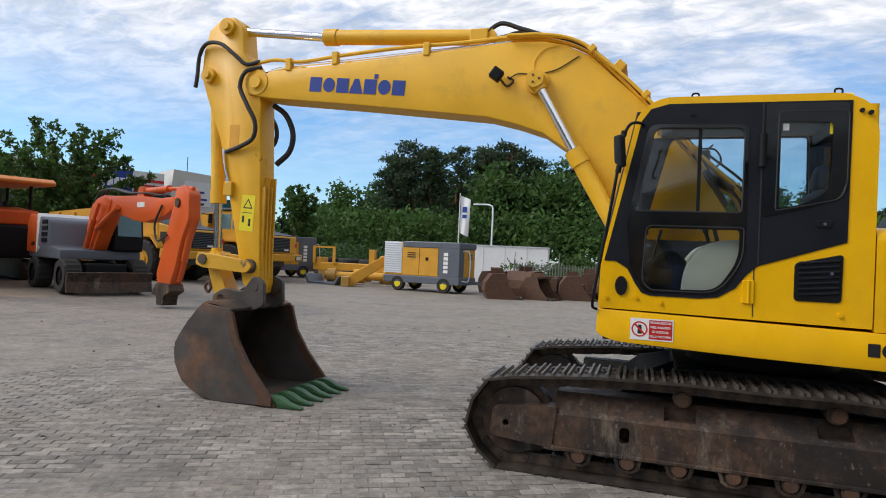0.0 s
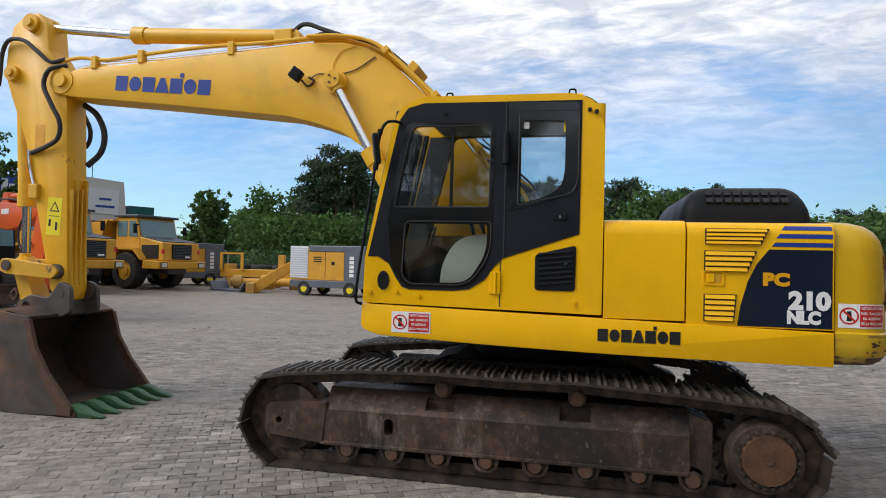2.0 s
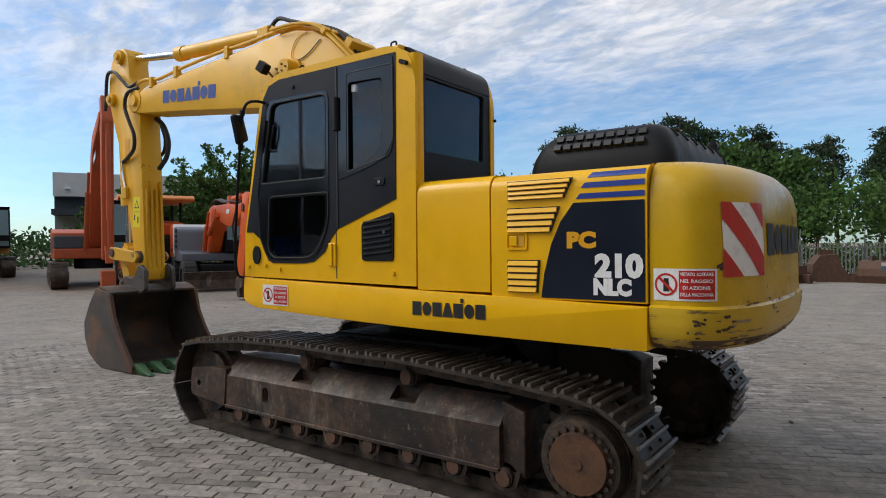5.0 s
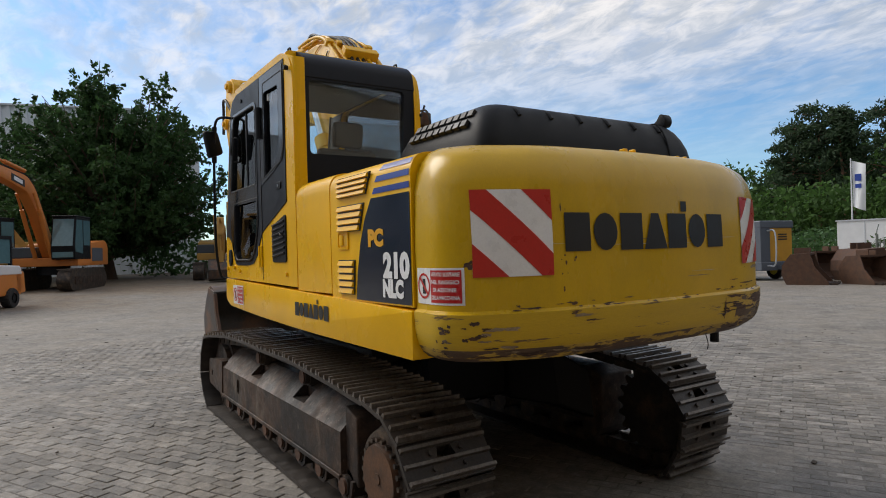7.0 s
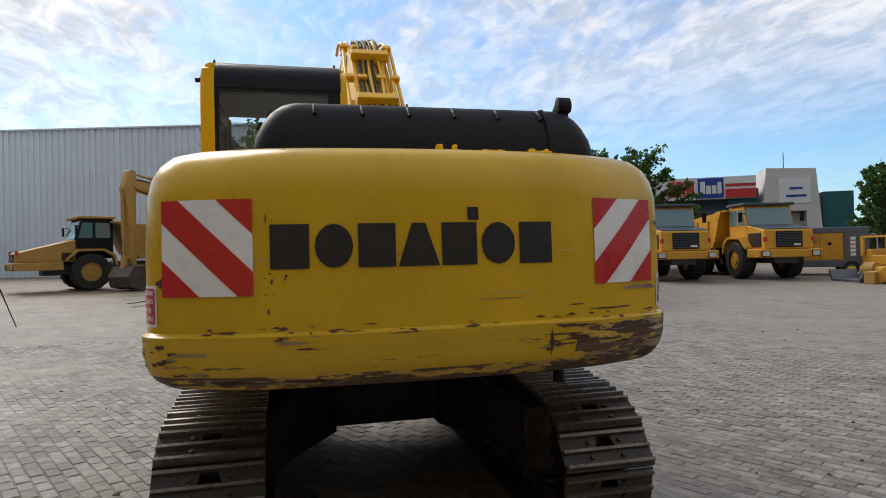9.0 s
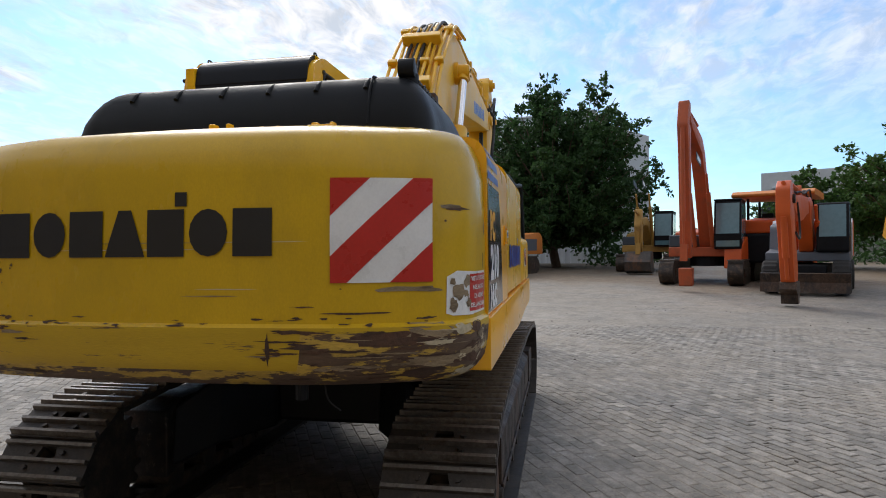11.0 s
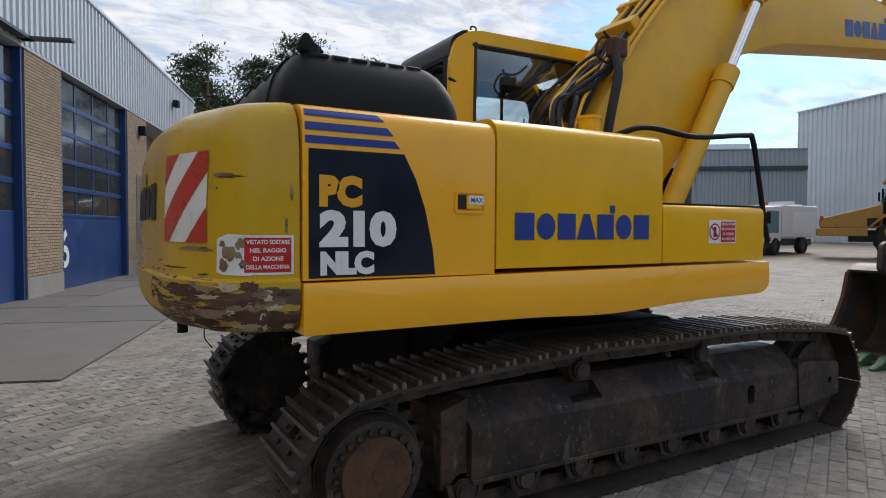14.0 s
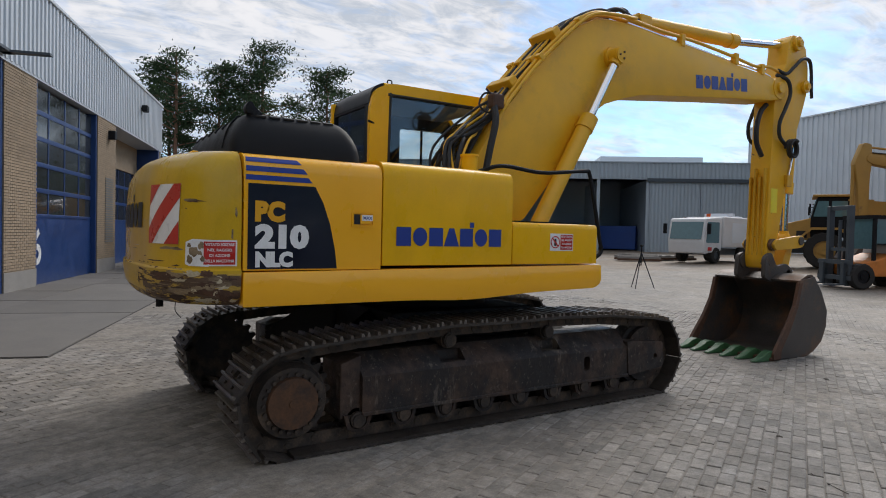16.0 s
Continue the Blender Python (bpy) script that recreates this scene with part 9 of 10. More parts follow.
    for y in (-0.75, 0.75):
        part("ram", rods(((-1.5, y, 1.75), (-2.7, y, 2.05), 0.14), seg=14), OLD_YELLOW, rp, smooth=True)
        part("ram_rod", rods(((-2.7, y, 2.05), (-3.45, y, 2.24), 0.07), seg=12), CHROME, rp, smooth=True)
        part("ram", rods(((-1.4, y * 1.25, 0.95), (-2.6, y * 1.25, 1.08), 0.13), seg=14), OLD_YELLOW, rp, smooth=True)
        part("ram_rod", rods(((-2.6, y * 1.25, 1.08), (-3.35, y * 1.25, 1.14), 0.065), seg=12), CHROME, rp, smooth=True)
        part("tow_beam", boxes(((-3.4, y * 1.1 - 0.14, 0.85), (-1.4, y * 1.1 + 0.14, 1.0))), DULL_YELLOW, rp, bevel=0.03)


dozer()


def tripod():
    t = thing("tripod", "thin black camera tripod standing on the paving", "tripod", at(-12.4, -7.7, 20))
    for k in range(3):
        a = 2.094 * k
        part("leg", rods(((0, 0, 1.1), (0.42 * math.cos(a), 0.42 * math.sin(a), 0.0), 0.018, 0.013), seg=6), BLACK, t)
    part("column", rods(((0, 0, 0.7), (0, 0, 1.3), 0.02), ((0, 0, 1.28), (0, 0, 1.34), 0.05), seg=8), BLACK, t)


tripod()


def yard_clutter():
    rnd = random.Random(21)
    # rusty buckets and attachments in a row behind the paving's far side
    spots = [(-7.0, 20.6, 20, 1.0), (-5.4, 21.6, -15, 0.9), (-4.0, 23.0, 10, 1.0), (-2.4, 24.2, 40, 0.9), (-6.3, 23.4, 60, 1.1), (-0.8, 25.0, -20, 0.9), (0.9, 25.6, 15, 1.0), (2.6, 25.2, 70, 0.8), (-8.0, 24.6, -40, 1.0), (-3.4, 25.4, 5, 1.1)]
    for k, (x, y, turn, s) in enumerate(spots):
        b = thing("scrap_bucket", "rusty digging bucket lying in a row of old attachments", "bucket", at(x, y, turn), "rusty buckets in a row")
        w = 0.7 * s
        shell = [(-0.6, 0.0), (0.7, 0.0), (0.7, 0.07), (0.2, 0.10), (-0.35, 0.25), (-0.5, 0.6), (-0.35, 0.95), (0.15, 1.05), (0.15, 1.12), (-0.45, 1.08), (-0.72, 0.7), (-0.75, 0.35)]
        part("shell", prism(bmesh.new(), [(p[0] * s, p[1] * s) for p in shell], "y", -w, w), RUST, b)
        for yy in (-w, w):
            part("side_plate", prism(bmesh.new(), [(p[0] * s, p[1] * s) for p in ((-0.6, 0.0), (0.7, 0.0), (0.7, 0.1), (0.3, 0.6), (0.15, 1.1), (-0.45, 1.08), (-0.72, 0.7), (-0.75, 0.35))], "y", yy - 0.02, yy + 0.02), RUST, b)
        for q in range(5):
            yy = -w + 0.1 + q * (2 * w - 0.2) / 4
            part("tooth", boxes(((0.65 * s, yy - 0.06, 0.0), (0.95 * s, yy + 0.06, 0.07))), FRAME_RUST, b)
        part("ear", boxes(((-0.4 * s, -0.2, 1.0 * s), (0.1 * s, -0.15, 1.3 * s)), ((-0.4 * s, 0.15, 1.0 * s), (0.1 * s, 0.2, 1.3 * s))), RUST, b)
    for k in range(9):
        x, y = rnd.uniform(-7, 4), rnd.uniform(23.5, 27)
        g = thing("scrap_steel", "rusty welded steelwork among old attachments", "scrap", at(x, y, rnd.uniform(0, 180)), "rusty steel frames")
        l = rnd.uniform(0.8, 1.5)
        part("beam", boxes(((-l, -0.5, 0.0), (l, -0.3, 0.35))), RUST, g, bevel=0.02)
        part("beam", boxes(((-l, 0.3, 0.0), (l, 0.5, 0.35))), RUST, g, bevel=0.02)
        part("cross_beam", boxes(((-l * 0.6, -0.6, 0.3), (-l * 0.3, 0.6, 0.7))), RUST, g, bevel=0.02)
        part("cross_beam", boxes(((l * 0.3, -0.6, 0.3), (l * 0.5, 0.6, 0.95))), RUST, g, bevel=0.02)
    # yellow axles and a stripped chassis beside the compressor
    for k, (x, y, turn) in enumerate(((-15.6, 24.4, 12), (-14.6, 26.2, -8))):
        c = thing("axle_assembly", "yellow truck axle with round hubs lying on the ground", "axle", at(x, y, turn), "stripped axles")
        part("beam", rods(((-1.4, 0, 0.45), (1.4, 0, 0.45), 0.2), ((-0.3, 0, 0.45), (0.3, 0, 0.45), 0.38), seg=16), OLD_YELLOW, c, smooth=True)
        for s in (-1, 1):
            part("hub", rods(((s * 1.3, 0, 0.45), (s * 1.75, 0, 0.45), 0.36), ((s * 1.7, 0, 0.45), (s * 1.9, 0, 0.45), 0.22), seg=18), DULL_YELLOW, c, smooth=True)
    c = thing("stripped_chassis", "stripped yellow truck chassis with upright brackets", "chassis", at(-17.0, 27.0, 4))
    part("frame", boxes(((-2.6, -0.5, 0.6), (2.8, -0.3, 1.05)), ((-2.6, 0.3, 0.6), (2.8, 0.5, 1.05)), ((-2.4, -0.5, 1.0), (-2.1, 0.5, 1.35))), OLD_YELLOW, c, bevel=0.03)
    part("bracket", boxes(((0.9, -0.6, 1.0), (1.25, -0.3, 1.9))), OLD_YELLOW, c, bevel=0.02)
    part("hoop", boxes(((-2.6, -0.6, 1.0), (-2.45, -0.5, 1.9)), ((-2.6, -0.6, 1.9), (-1.2, -0.5, 2.0)), ((-1.35, -0.6, 1.0), (-1.2, -0.5, 1.9))), OLD_YELLOW, c)
    part("foot", boxes(((-2.2, -0.6, 0), (-1.7, 0.6, 0.6))), DULL_YELLOW, c)
    part("foot", boxes(((1.6, -0.6, 0), (2.2, 0.6, 0.6))), DULL_YELLOW, c)
    part("tank", rods(((1.5, -0.2, 1.2), (2.9, -0.2, 1.2), 0.38), seg=16), OLD_YELLOW, c, smooth=True)
    c = thing("loader_arm", "old yellow loader arm leaning on the ground", "loader arm", at(-14.2, 22.9, 20))
    part("arm", prism(bmesh.new(), rounded([(-1.4, 0.0), (-1.0, 0.0), (0.3, 0.9), (1.3, 1.7), (1.2, 1.95), (0.1, 1.35), (-1.4, 0.4)], 0.1), "y", -0.25, 0.25), OLD_YELLOW, c, bevel=0.03)
    part("plate", boxes(((-1.5, -0.6, 0.0), (-1.1, 0.6, 0.5))), DULL_YELLOW, c, bevel=0.03)
    c = thing("grey_trough", "blue-grey steel trough lying on the paving", "trough", at(-16.6, 23.0, -14))
    part("shell", prism(bmesh.new(), [(-1.1, 0.0), (0.8, 0.0), (1.1, 0.45), (0.98, 0.45), (0.7, 0.1), (-1.0, 0.1), (-1.2, 0.5), (-1.3, 0.5)], "y", -0.6, 0.6), GREY_PAINT, c, bevel=0.01)
    # tyres
    for k in range(7):
        w = thing("spare_tyre", "large worn tyre in a stack beyond the machines", "tyre", at(-22.5 + 1.75 * (k % 4), 33.5 + 0.3 * (k % 2), 0) @ Matrix.Translation((0, 0, 0.6 * (k // 4))), "stacked tyres")
        bm = bmesh.new()
        n = 28
        prof = [(0.5, 0.05), (0.85, 0.0), (0.95, 0.1), (0.95, 0.5), (0.85, 0.6), (0.5, 0.55)]
        rings = [[bm.verts.new((r * math.cos(2 * math.pi * q / n), r * math.sin(2 * math.pi * q / n), z)) for r, z in prof] for q in range(n)]
        for q in range(n):
            a, b = rings[q], rings[(q + 1) % n]
            for j in range(len(prof)):
                bm.faces.new((a[j], a[(j + 1) % len(prof)], b[(j + 1) % len(prof)], b[j]))
        part("tread", bm, TYRE, w, smooth=True)
    # ramp and blue skip on the far right of the yard
    r = thing("loading_ramp", "yellow and black steel loading ramp on stands", "ramp", at(5.6, 18.2, 30))
    part("deck", prism(bmesh.new(), [(-2.6, 0.90), (-0.9, 0.90), (0.2, 0.95), (3.4, 0.08), (3.4, 0.0), (0.2, 0.80), (-2.6, 0.75)], "y", -1.2, 1.2), STEEL_DARK, r)
    part("side_beam", prism(bmesh.new(), [(-1.0, 0.86), (0.2, 0.92), (3.35, 0.12), (3.35, 0.0), (1.3, 0.30), (0.2, 0.62), (-1.0, 0.56)], "y", -1.28, -1.2), OLD_YELLOW, r)
    part("side_beam", prism(bmesh.new(), [(-1.0, 0.86), (0.2, 0.92), (3.35, 0.12), (3.35, 0.0), (1.3, 0.30), (0.2, 0.62), (-1.0, 0.56)], "y", 1.2, 1.28), OLD_YELLOW, r)
    part("leg", boxes(((-1.1, -1.2, 0), (-0.95, -1.1, 0.8)), ((-2.5, -1.2, 0), (-2.35, -1.1, 0.8)), ((-1.1, 1.1, 0), (-0.95, 1.2, 0.8))), STEEL_DARK, r)
    part("pallet", boxes(((-2.7, -1.3, 0.90), (-1.1, 1.0, 1.0))), CONCRETE, r, "grey boards on the ramp")
    s = thing("blue_skip", "blue steel skip with a sloping end", "skip", at(10.7, 14.0, 20))
    part("shell", prism(bmesh.new(), rounded([(-0.9, 0.15), (1.8, 0.15), (2.2, 1.9), (-1.0, 1.95), (-1.25, 1.6), (-0.7, 1.2)], 0.1), "y", -1.0, 1.0), BLUE_PAINT, s, bevel=0.03)
    part("skid", boxes(((-0.8, -0.8, 0.0), (1.8, -0.65, 0.15)), ((-0.8, 0.65, 0.0), (1.8, 0.8, 0.15))), FRAME_RUST, s)
    # timber and old steel in front of the shed
    for k in range(7):
        x, y = -28.0 + rnd.uniform(-2.0, 2.0), -21.0 + rnd.uniform(-1.2, 2.0)
        w = thing("timber_pile", "weathered boards and steel lying before the shed", "timber", at(x, y, rnd.uniform(0, 180)), "weathered timber piles")
        for q in range(4):
            part("board", boxes(((-1.2, -0.5 + q * 0.25, 0.05 + 0.12 * (q % 2)), (1.2, -0.3 + q * 0.25, 0.17 + 0.12 * (q % 2)))), CONCRETE if q % 2 else RUST, w)
    b = thing("blue_bin", "blue steel bin inside the open bay", "bin", at(-40.5, -35.0, -56))
    part("shell", boxes(((-2.5, -1, 0.1), (2.5, 1, 2.2))), BLUE_PAINT, b, bevel=0.05)


yard_clutter()

# ---- trees ----
BARK = material("brown_bark", (0.11, 0.075, 0.05), 0.9, vary=0.3, scale=4, bump=0.02, fine=20)
BARK_PINE = material("reddish_pine_bark", (0.17, 0.09, 0.055), 0.9, vary=0.3, scale=3, bump=0.02, fine=20)


def leaf_material(name, colour, second):
    m = material(name, colour, 0.6, vary=0.15, scale=0.35, bump=0, fine=3, second=second, patch=(0.4, 0.65), patch_scale=0.25, per_island=0.35, spec=0.25)
    nt = m.node_tree
    b = nt.nodes["Principled BSDF"]
    b.inputs["Subsurface Weight"].default_value = 0.0
    out = nt.nodes["Material Output"]
    tl = nt.nodes.new("ShaderNodeBsdfTranslucent")
    mx = nt.nodes.new("ShaderNodeMixShader")
    mx.inputs[0].default_value = 0.4
    src = b.inputs["Base Color"].links[0].from_socket
    nt.links.new(src, tl.inputs[0])
    nt.links.new(b.outputs[0], mx.inputs[1])
    nt.links.new(tl.outputs[0], mx.inputs[2])
    nt.links.new(mx.outputs[0], out.inputs[0])
    return m


LEAF = leaf_material("broad_leaves", (0.075, 0.150, 0.035), (0.050, 0.105, 0.028))
LEAF_DARK = leaf_material("dark_leaves", (0.050, 0.105, 0.032), (0.032, 0.075, 0.024))
NEEDLE = leaf_material("pine_needles", (0.050, 0.085, 0.040), (0.034, 0.060, 0.030))
HEDGE = leaf_material("hedge_leaves", (0.055, 0.115, 0.028), (0.08, 0.12, 0.04))


def leaves(rng, centres, spread, size, per):
    """Leaf blades scattered round clump centres: four-cornered, folded, at random turns. Returns points and faces."""
    n = len(centres) * per
    c = np.repeat(np.asarray(centres, float), per, axis=0)
    c = c + rng.normal(0, 1, (n, 3)) * np.asarray(spread)
    a = rng.normal(0, 1, (n, 3))
    a /= np.linalg.norm(a, axis=1, keepdims=True)
    b = np.cross(a, rng.normal(0, 1, (n, 3)))
    b /= np.linalg.norm(b, axis=1, keepdims=True)
    s = size * rng.uniform(0.6, 1.4, (n, 1))
    v = np.stack([c - a * s, c + b * s * 0.55, c + a * s, c - b * s * 0.55], axis=1).reshape(-1, 3)
    f = np.arange(n * 4).reshape(-1, 4)
    return v, f


def mesh_of(name, v, f, mat):
    me = bpy.data.meshes.new(name)
    me.from_pydata(v.tolist(), [], f.tolist())
    me.materials.append(mat)
    me.update()
    return me


def limb_points(rng, base, tip, bend, n=5):
    base, tip = np.asarray(base, float), np.asarray(tip, float)
    side = rng.normal(0, bend, 3)
    return [tuple(base + (tip - base) * t + side * math.sin(math.pi * t)) for t in np.linspace(0, 1, n)]


def taper_tube(bm, pts, r0, r1, seg=7):
    line = smooth_line(pts, 3)
    rings = []
    for i, p in enumerate(line):
        d = (line[min(i + 1, len(line) - 1)] - line[max(i - 1, 0)]).normalized()
        a = d.cross(Vector((0.3, 0.9, 0.2))).normalized()
        b = d.cross(a)
        r = r0 + (r1 - r0) * i / (len(line) - 1)
        rings.append([bm.verts.new(p + r * (math.cos(2 * math.pi * k / seg) * a + math.sin(2 * math.pi * k / seg) * b)) for k in range(seg)])
    for q, s in zip(rings, rings[1:]):
        for k in range(seg):
            bm.faces.new((q[k], q[(k + 1) % seg], s[(k + 1) % seg], s[k]))


def blades(rng, c, size, slim=0.55):
    """One leaf blade at each point: four-cornered, at a random turn. Returns points and faces."""
    n = len(c)
    a = rng.normal(0, 1, (n, 3))
    a /= np.linalg.norm(a, axis=1, keepdims=True)
    b = np.cross(a, rng.normal(0, 1, (n, 3)))
    b /= np.linalg.norm(b, axis=1, keepdims=True)
    s = size * rng.uniform(0.6, 1.35, (n, 1))
    v = np.stack([c - a * s, c + b * s * slim, c + a * s, c - b * s * slim], axis=1).reshape(-1, 3)
    return v, np.arange(n * 4).reshape(-1, 4)


def broad_tree(x, y, h, r, label, seed, mat, low=0.12, limbs=60, shoots=9, per=26, size=0.13):
    """A leafy tree: trunk, limbs to the crown's rim, and leafy shoots along the limbs that break the outline."""
    rng = np.random.default_rng(seed)
    t = thing("tree", label, "tree", at(x, y, 0))
    bm = bmesh.new()
    taper_tube(bm, limb_points(rng, (0, 0, -0.1), (0.1, 0.1, h * 0.6), 0.2), 0.026 * h, 0.010 * h)
    points = []
    zc = h * (low + 0.30)
    for k in range(limbs):
        a = rng.uniform(0, 2 * math.pi)
        el = math.asin(rng.uniform(-0.55, 1.0))
        q = rng.uniform(0.72, 1.02) * (1.0 + 0.10 * math.sin(3 * a + seed))
        up = (h - zc) if el > 0 else (zc - h * low)
        tip = np.array([r * q * math.cos(a) * math.cos(el), r * q * math.sin(a) * math.cos(el), zc + up * q * math.sin(el)])
        base = np.array([0, 0, min(h * 0.55, h * low + 0.55 * max(0.0, tip[2] - h * low) * rng.uniform(0.5, 0.9))])
        line = limb_points(rng, base, tip, 0.05 * r, 5)
        taper_tube(bm, line, 0.008 * h, 0.015, 5)
        line = np.asarray(line)
        along_limb = (tip - base) / np.linalg.norm(tip - base)
        for j in range(shoots):
            u = rng.uniform(0.30, 1.0)
            p = base + (tip - base) * u + (line[2] - (base + tip) / 2) * math.sin(math.pi * u)
            d = along_limb * 0.8 + rng.normal(0, 0.55, 3) + np.array([0, 0, 0.25])
            d /= np.linalg.norm(d)
            ln = r * rng.uniform(0.10, 0.24)
            w = rng.uniform(0, 1, (per, 1))
            off = rng.normal(0, 1, (per, 3)) * (0.020 * r + 0.05) * (1.25 - w)
            points.append(p + d * ln * w + off + np.array([0, 0, -0.25]) * ln * w * w)
    part("trunk", bm, BARK, t, "brown trunk with limbs", smooth=True)
    c = np.concatenate(points)
    c = c[c[:, 2] > h * low * 0.5]
    v, f = blades(rng, c, size)
    cr = new("crown", mesh_of("crown", v, f, mat))
    cr.parent = t
    return t


def pine_parts(rng, h, crown_from=0.5, spread=0.22, plates=4, per=34, size=0.16, lean=0.04):
    """Trunk, boughs and flat layered needle tufts of a pine, as raw geometry."""
    bm = bmesh.new()
    top = (rng.normal(0, lean * h), rng.normal(0, lean * h), h)
    trunk = limb_points(rng, (0, 0, -0.1), top, 0.02 * h, 7)
    taper_tube(bm, trunk, 0.015 * h, 0.004 * h, 6)
    points = []
    boughs = int(16 + h)
    for k in range(boughs):
        u = crown_from + (1 - crown_from) * (k + rng.uniform(0, 1)) / boughs
        a = rng.uniform(0, 2 * math.pi)
        w = h * spread * (1.12 - 0.75 * ((u - crown_from) / (1 - crown_from)) ** 1.6) * rng.uniform(0.4, 1.1)
        base = np.asarray(trunk[0]) + (np.asarray(top) - np.asarray(trunk[0])) * u
        tip = base + np.array([w * math.cos(a), w * math.sin(a), w * rng.uniform(0.05, 0.45)])
        taper_tube(bm, limb_points(rng, base, tip, 0.06 * w, 4), 0.004 * h, 0.012, 5)
        for q in range(plates):
            s = rng.uniform(0.45, 1.05)
            m = base + (tip - base) * s + rng.normal(0, 1, 3) * np.array([0.16, 0.16, 0.05]) * w
            n = int(per * rng.uniform(0.6, 1.4))
            g = rng.normal(0, 1, (n, 3)) * np.array([0.034, 0.034, 0.016]) * h * rng.uniform(0.7, 1.15)
            g[:, 2] -= 0.20 * np.hypot(g[:, 0], g[:, 1])
            points.append(m + g)
    v, f = blades(rng, np.concatenate(points), size, 0.34)
    return bm, v, f


def pine(x, y, h, seed, crown_from=0.5, spread=0.2):
    rng = np.random.default_rng(seed)
    t = thing("pine_tree", "tall dark pine with a bare trunk behind the workshop", "pine tree", at(x, y, 0), "pines behind the workshop")
    bm, v, f = pine_parts(rng, h, crown_from, spread * 0.9, 5, 44, 0.13)
    part("trunk", bm, BARK_PINE, t, "reddish bare trunk", smooth=True)
    cr = new("crown", mesh_of("crown", v, f, NEEDLE))
    cr.parent = t


broad_tree(-38.5, 1.2, 12.9, 6.6, "large dark leafy tree over the parked excavators", 3, LEAF_DARK, 0.05, 190, 13, 32, 0.15)
broad_tree(-43.8, -4.2, 11.4, 5.2, "dark leafy tree in front of the warehouse wall", 31, LEAF_DARK, 0.10, 80, 9, 26, 0.15)
broad_tree(-33.2, 20.8, 8.5, 4.9, "leafy cherry tree behind the orange machines", 5, LEAF, 0.12, 120, 10, 28, 0.13)
broad_tree(-36.5, 16.4, 5.9, 3.4, "leafy tree behind the dump trucks", 15, LEAF, 0.15, 60, 9, 24, 0.13)
broad_tree(-25.9, 34.9, 7.0, 1.9, "small leafy tree beyond the dump trucks", 6, LEAF, 0.1, 60, 9, 24, 0.12)
for k, (x, y, h, cf) in enumerate(((-3.2, -37.5, 12.6, 0.52), (-6.4, -40.0, 12.8, 0.55), (-9.8, -38.4, 14.2, 0.56), (-13.6, -37.0, 12.8, 0.54), (-4.6, -43.0, 12.0, 0.45), (-10.5, -46.0, 12.6, 0.5))):
    pine(x, y, h, 40 + k, cf, 0.25)


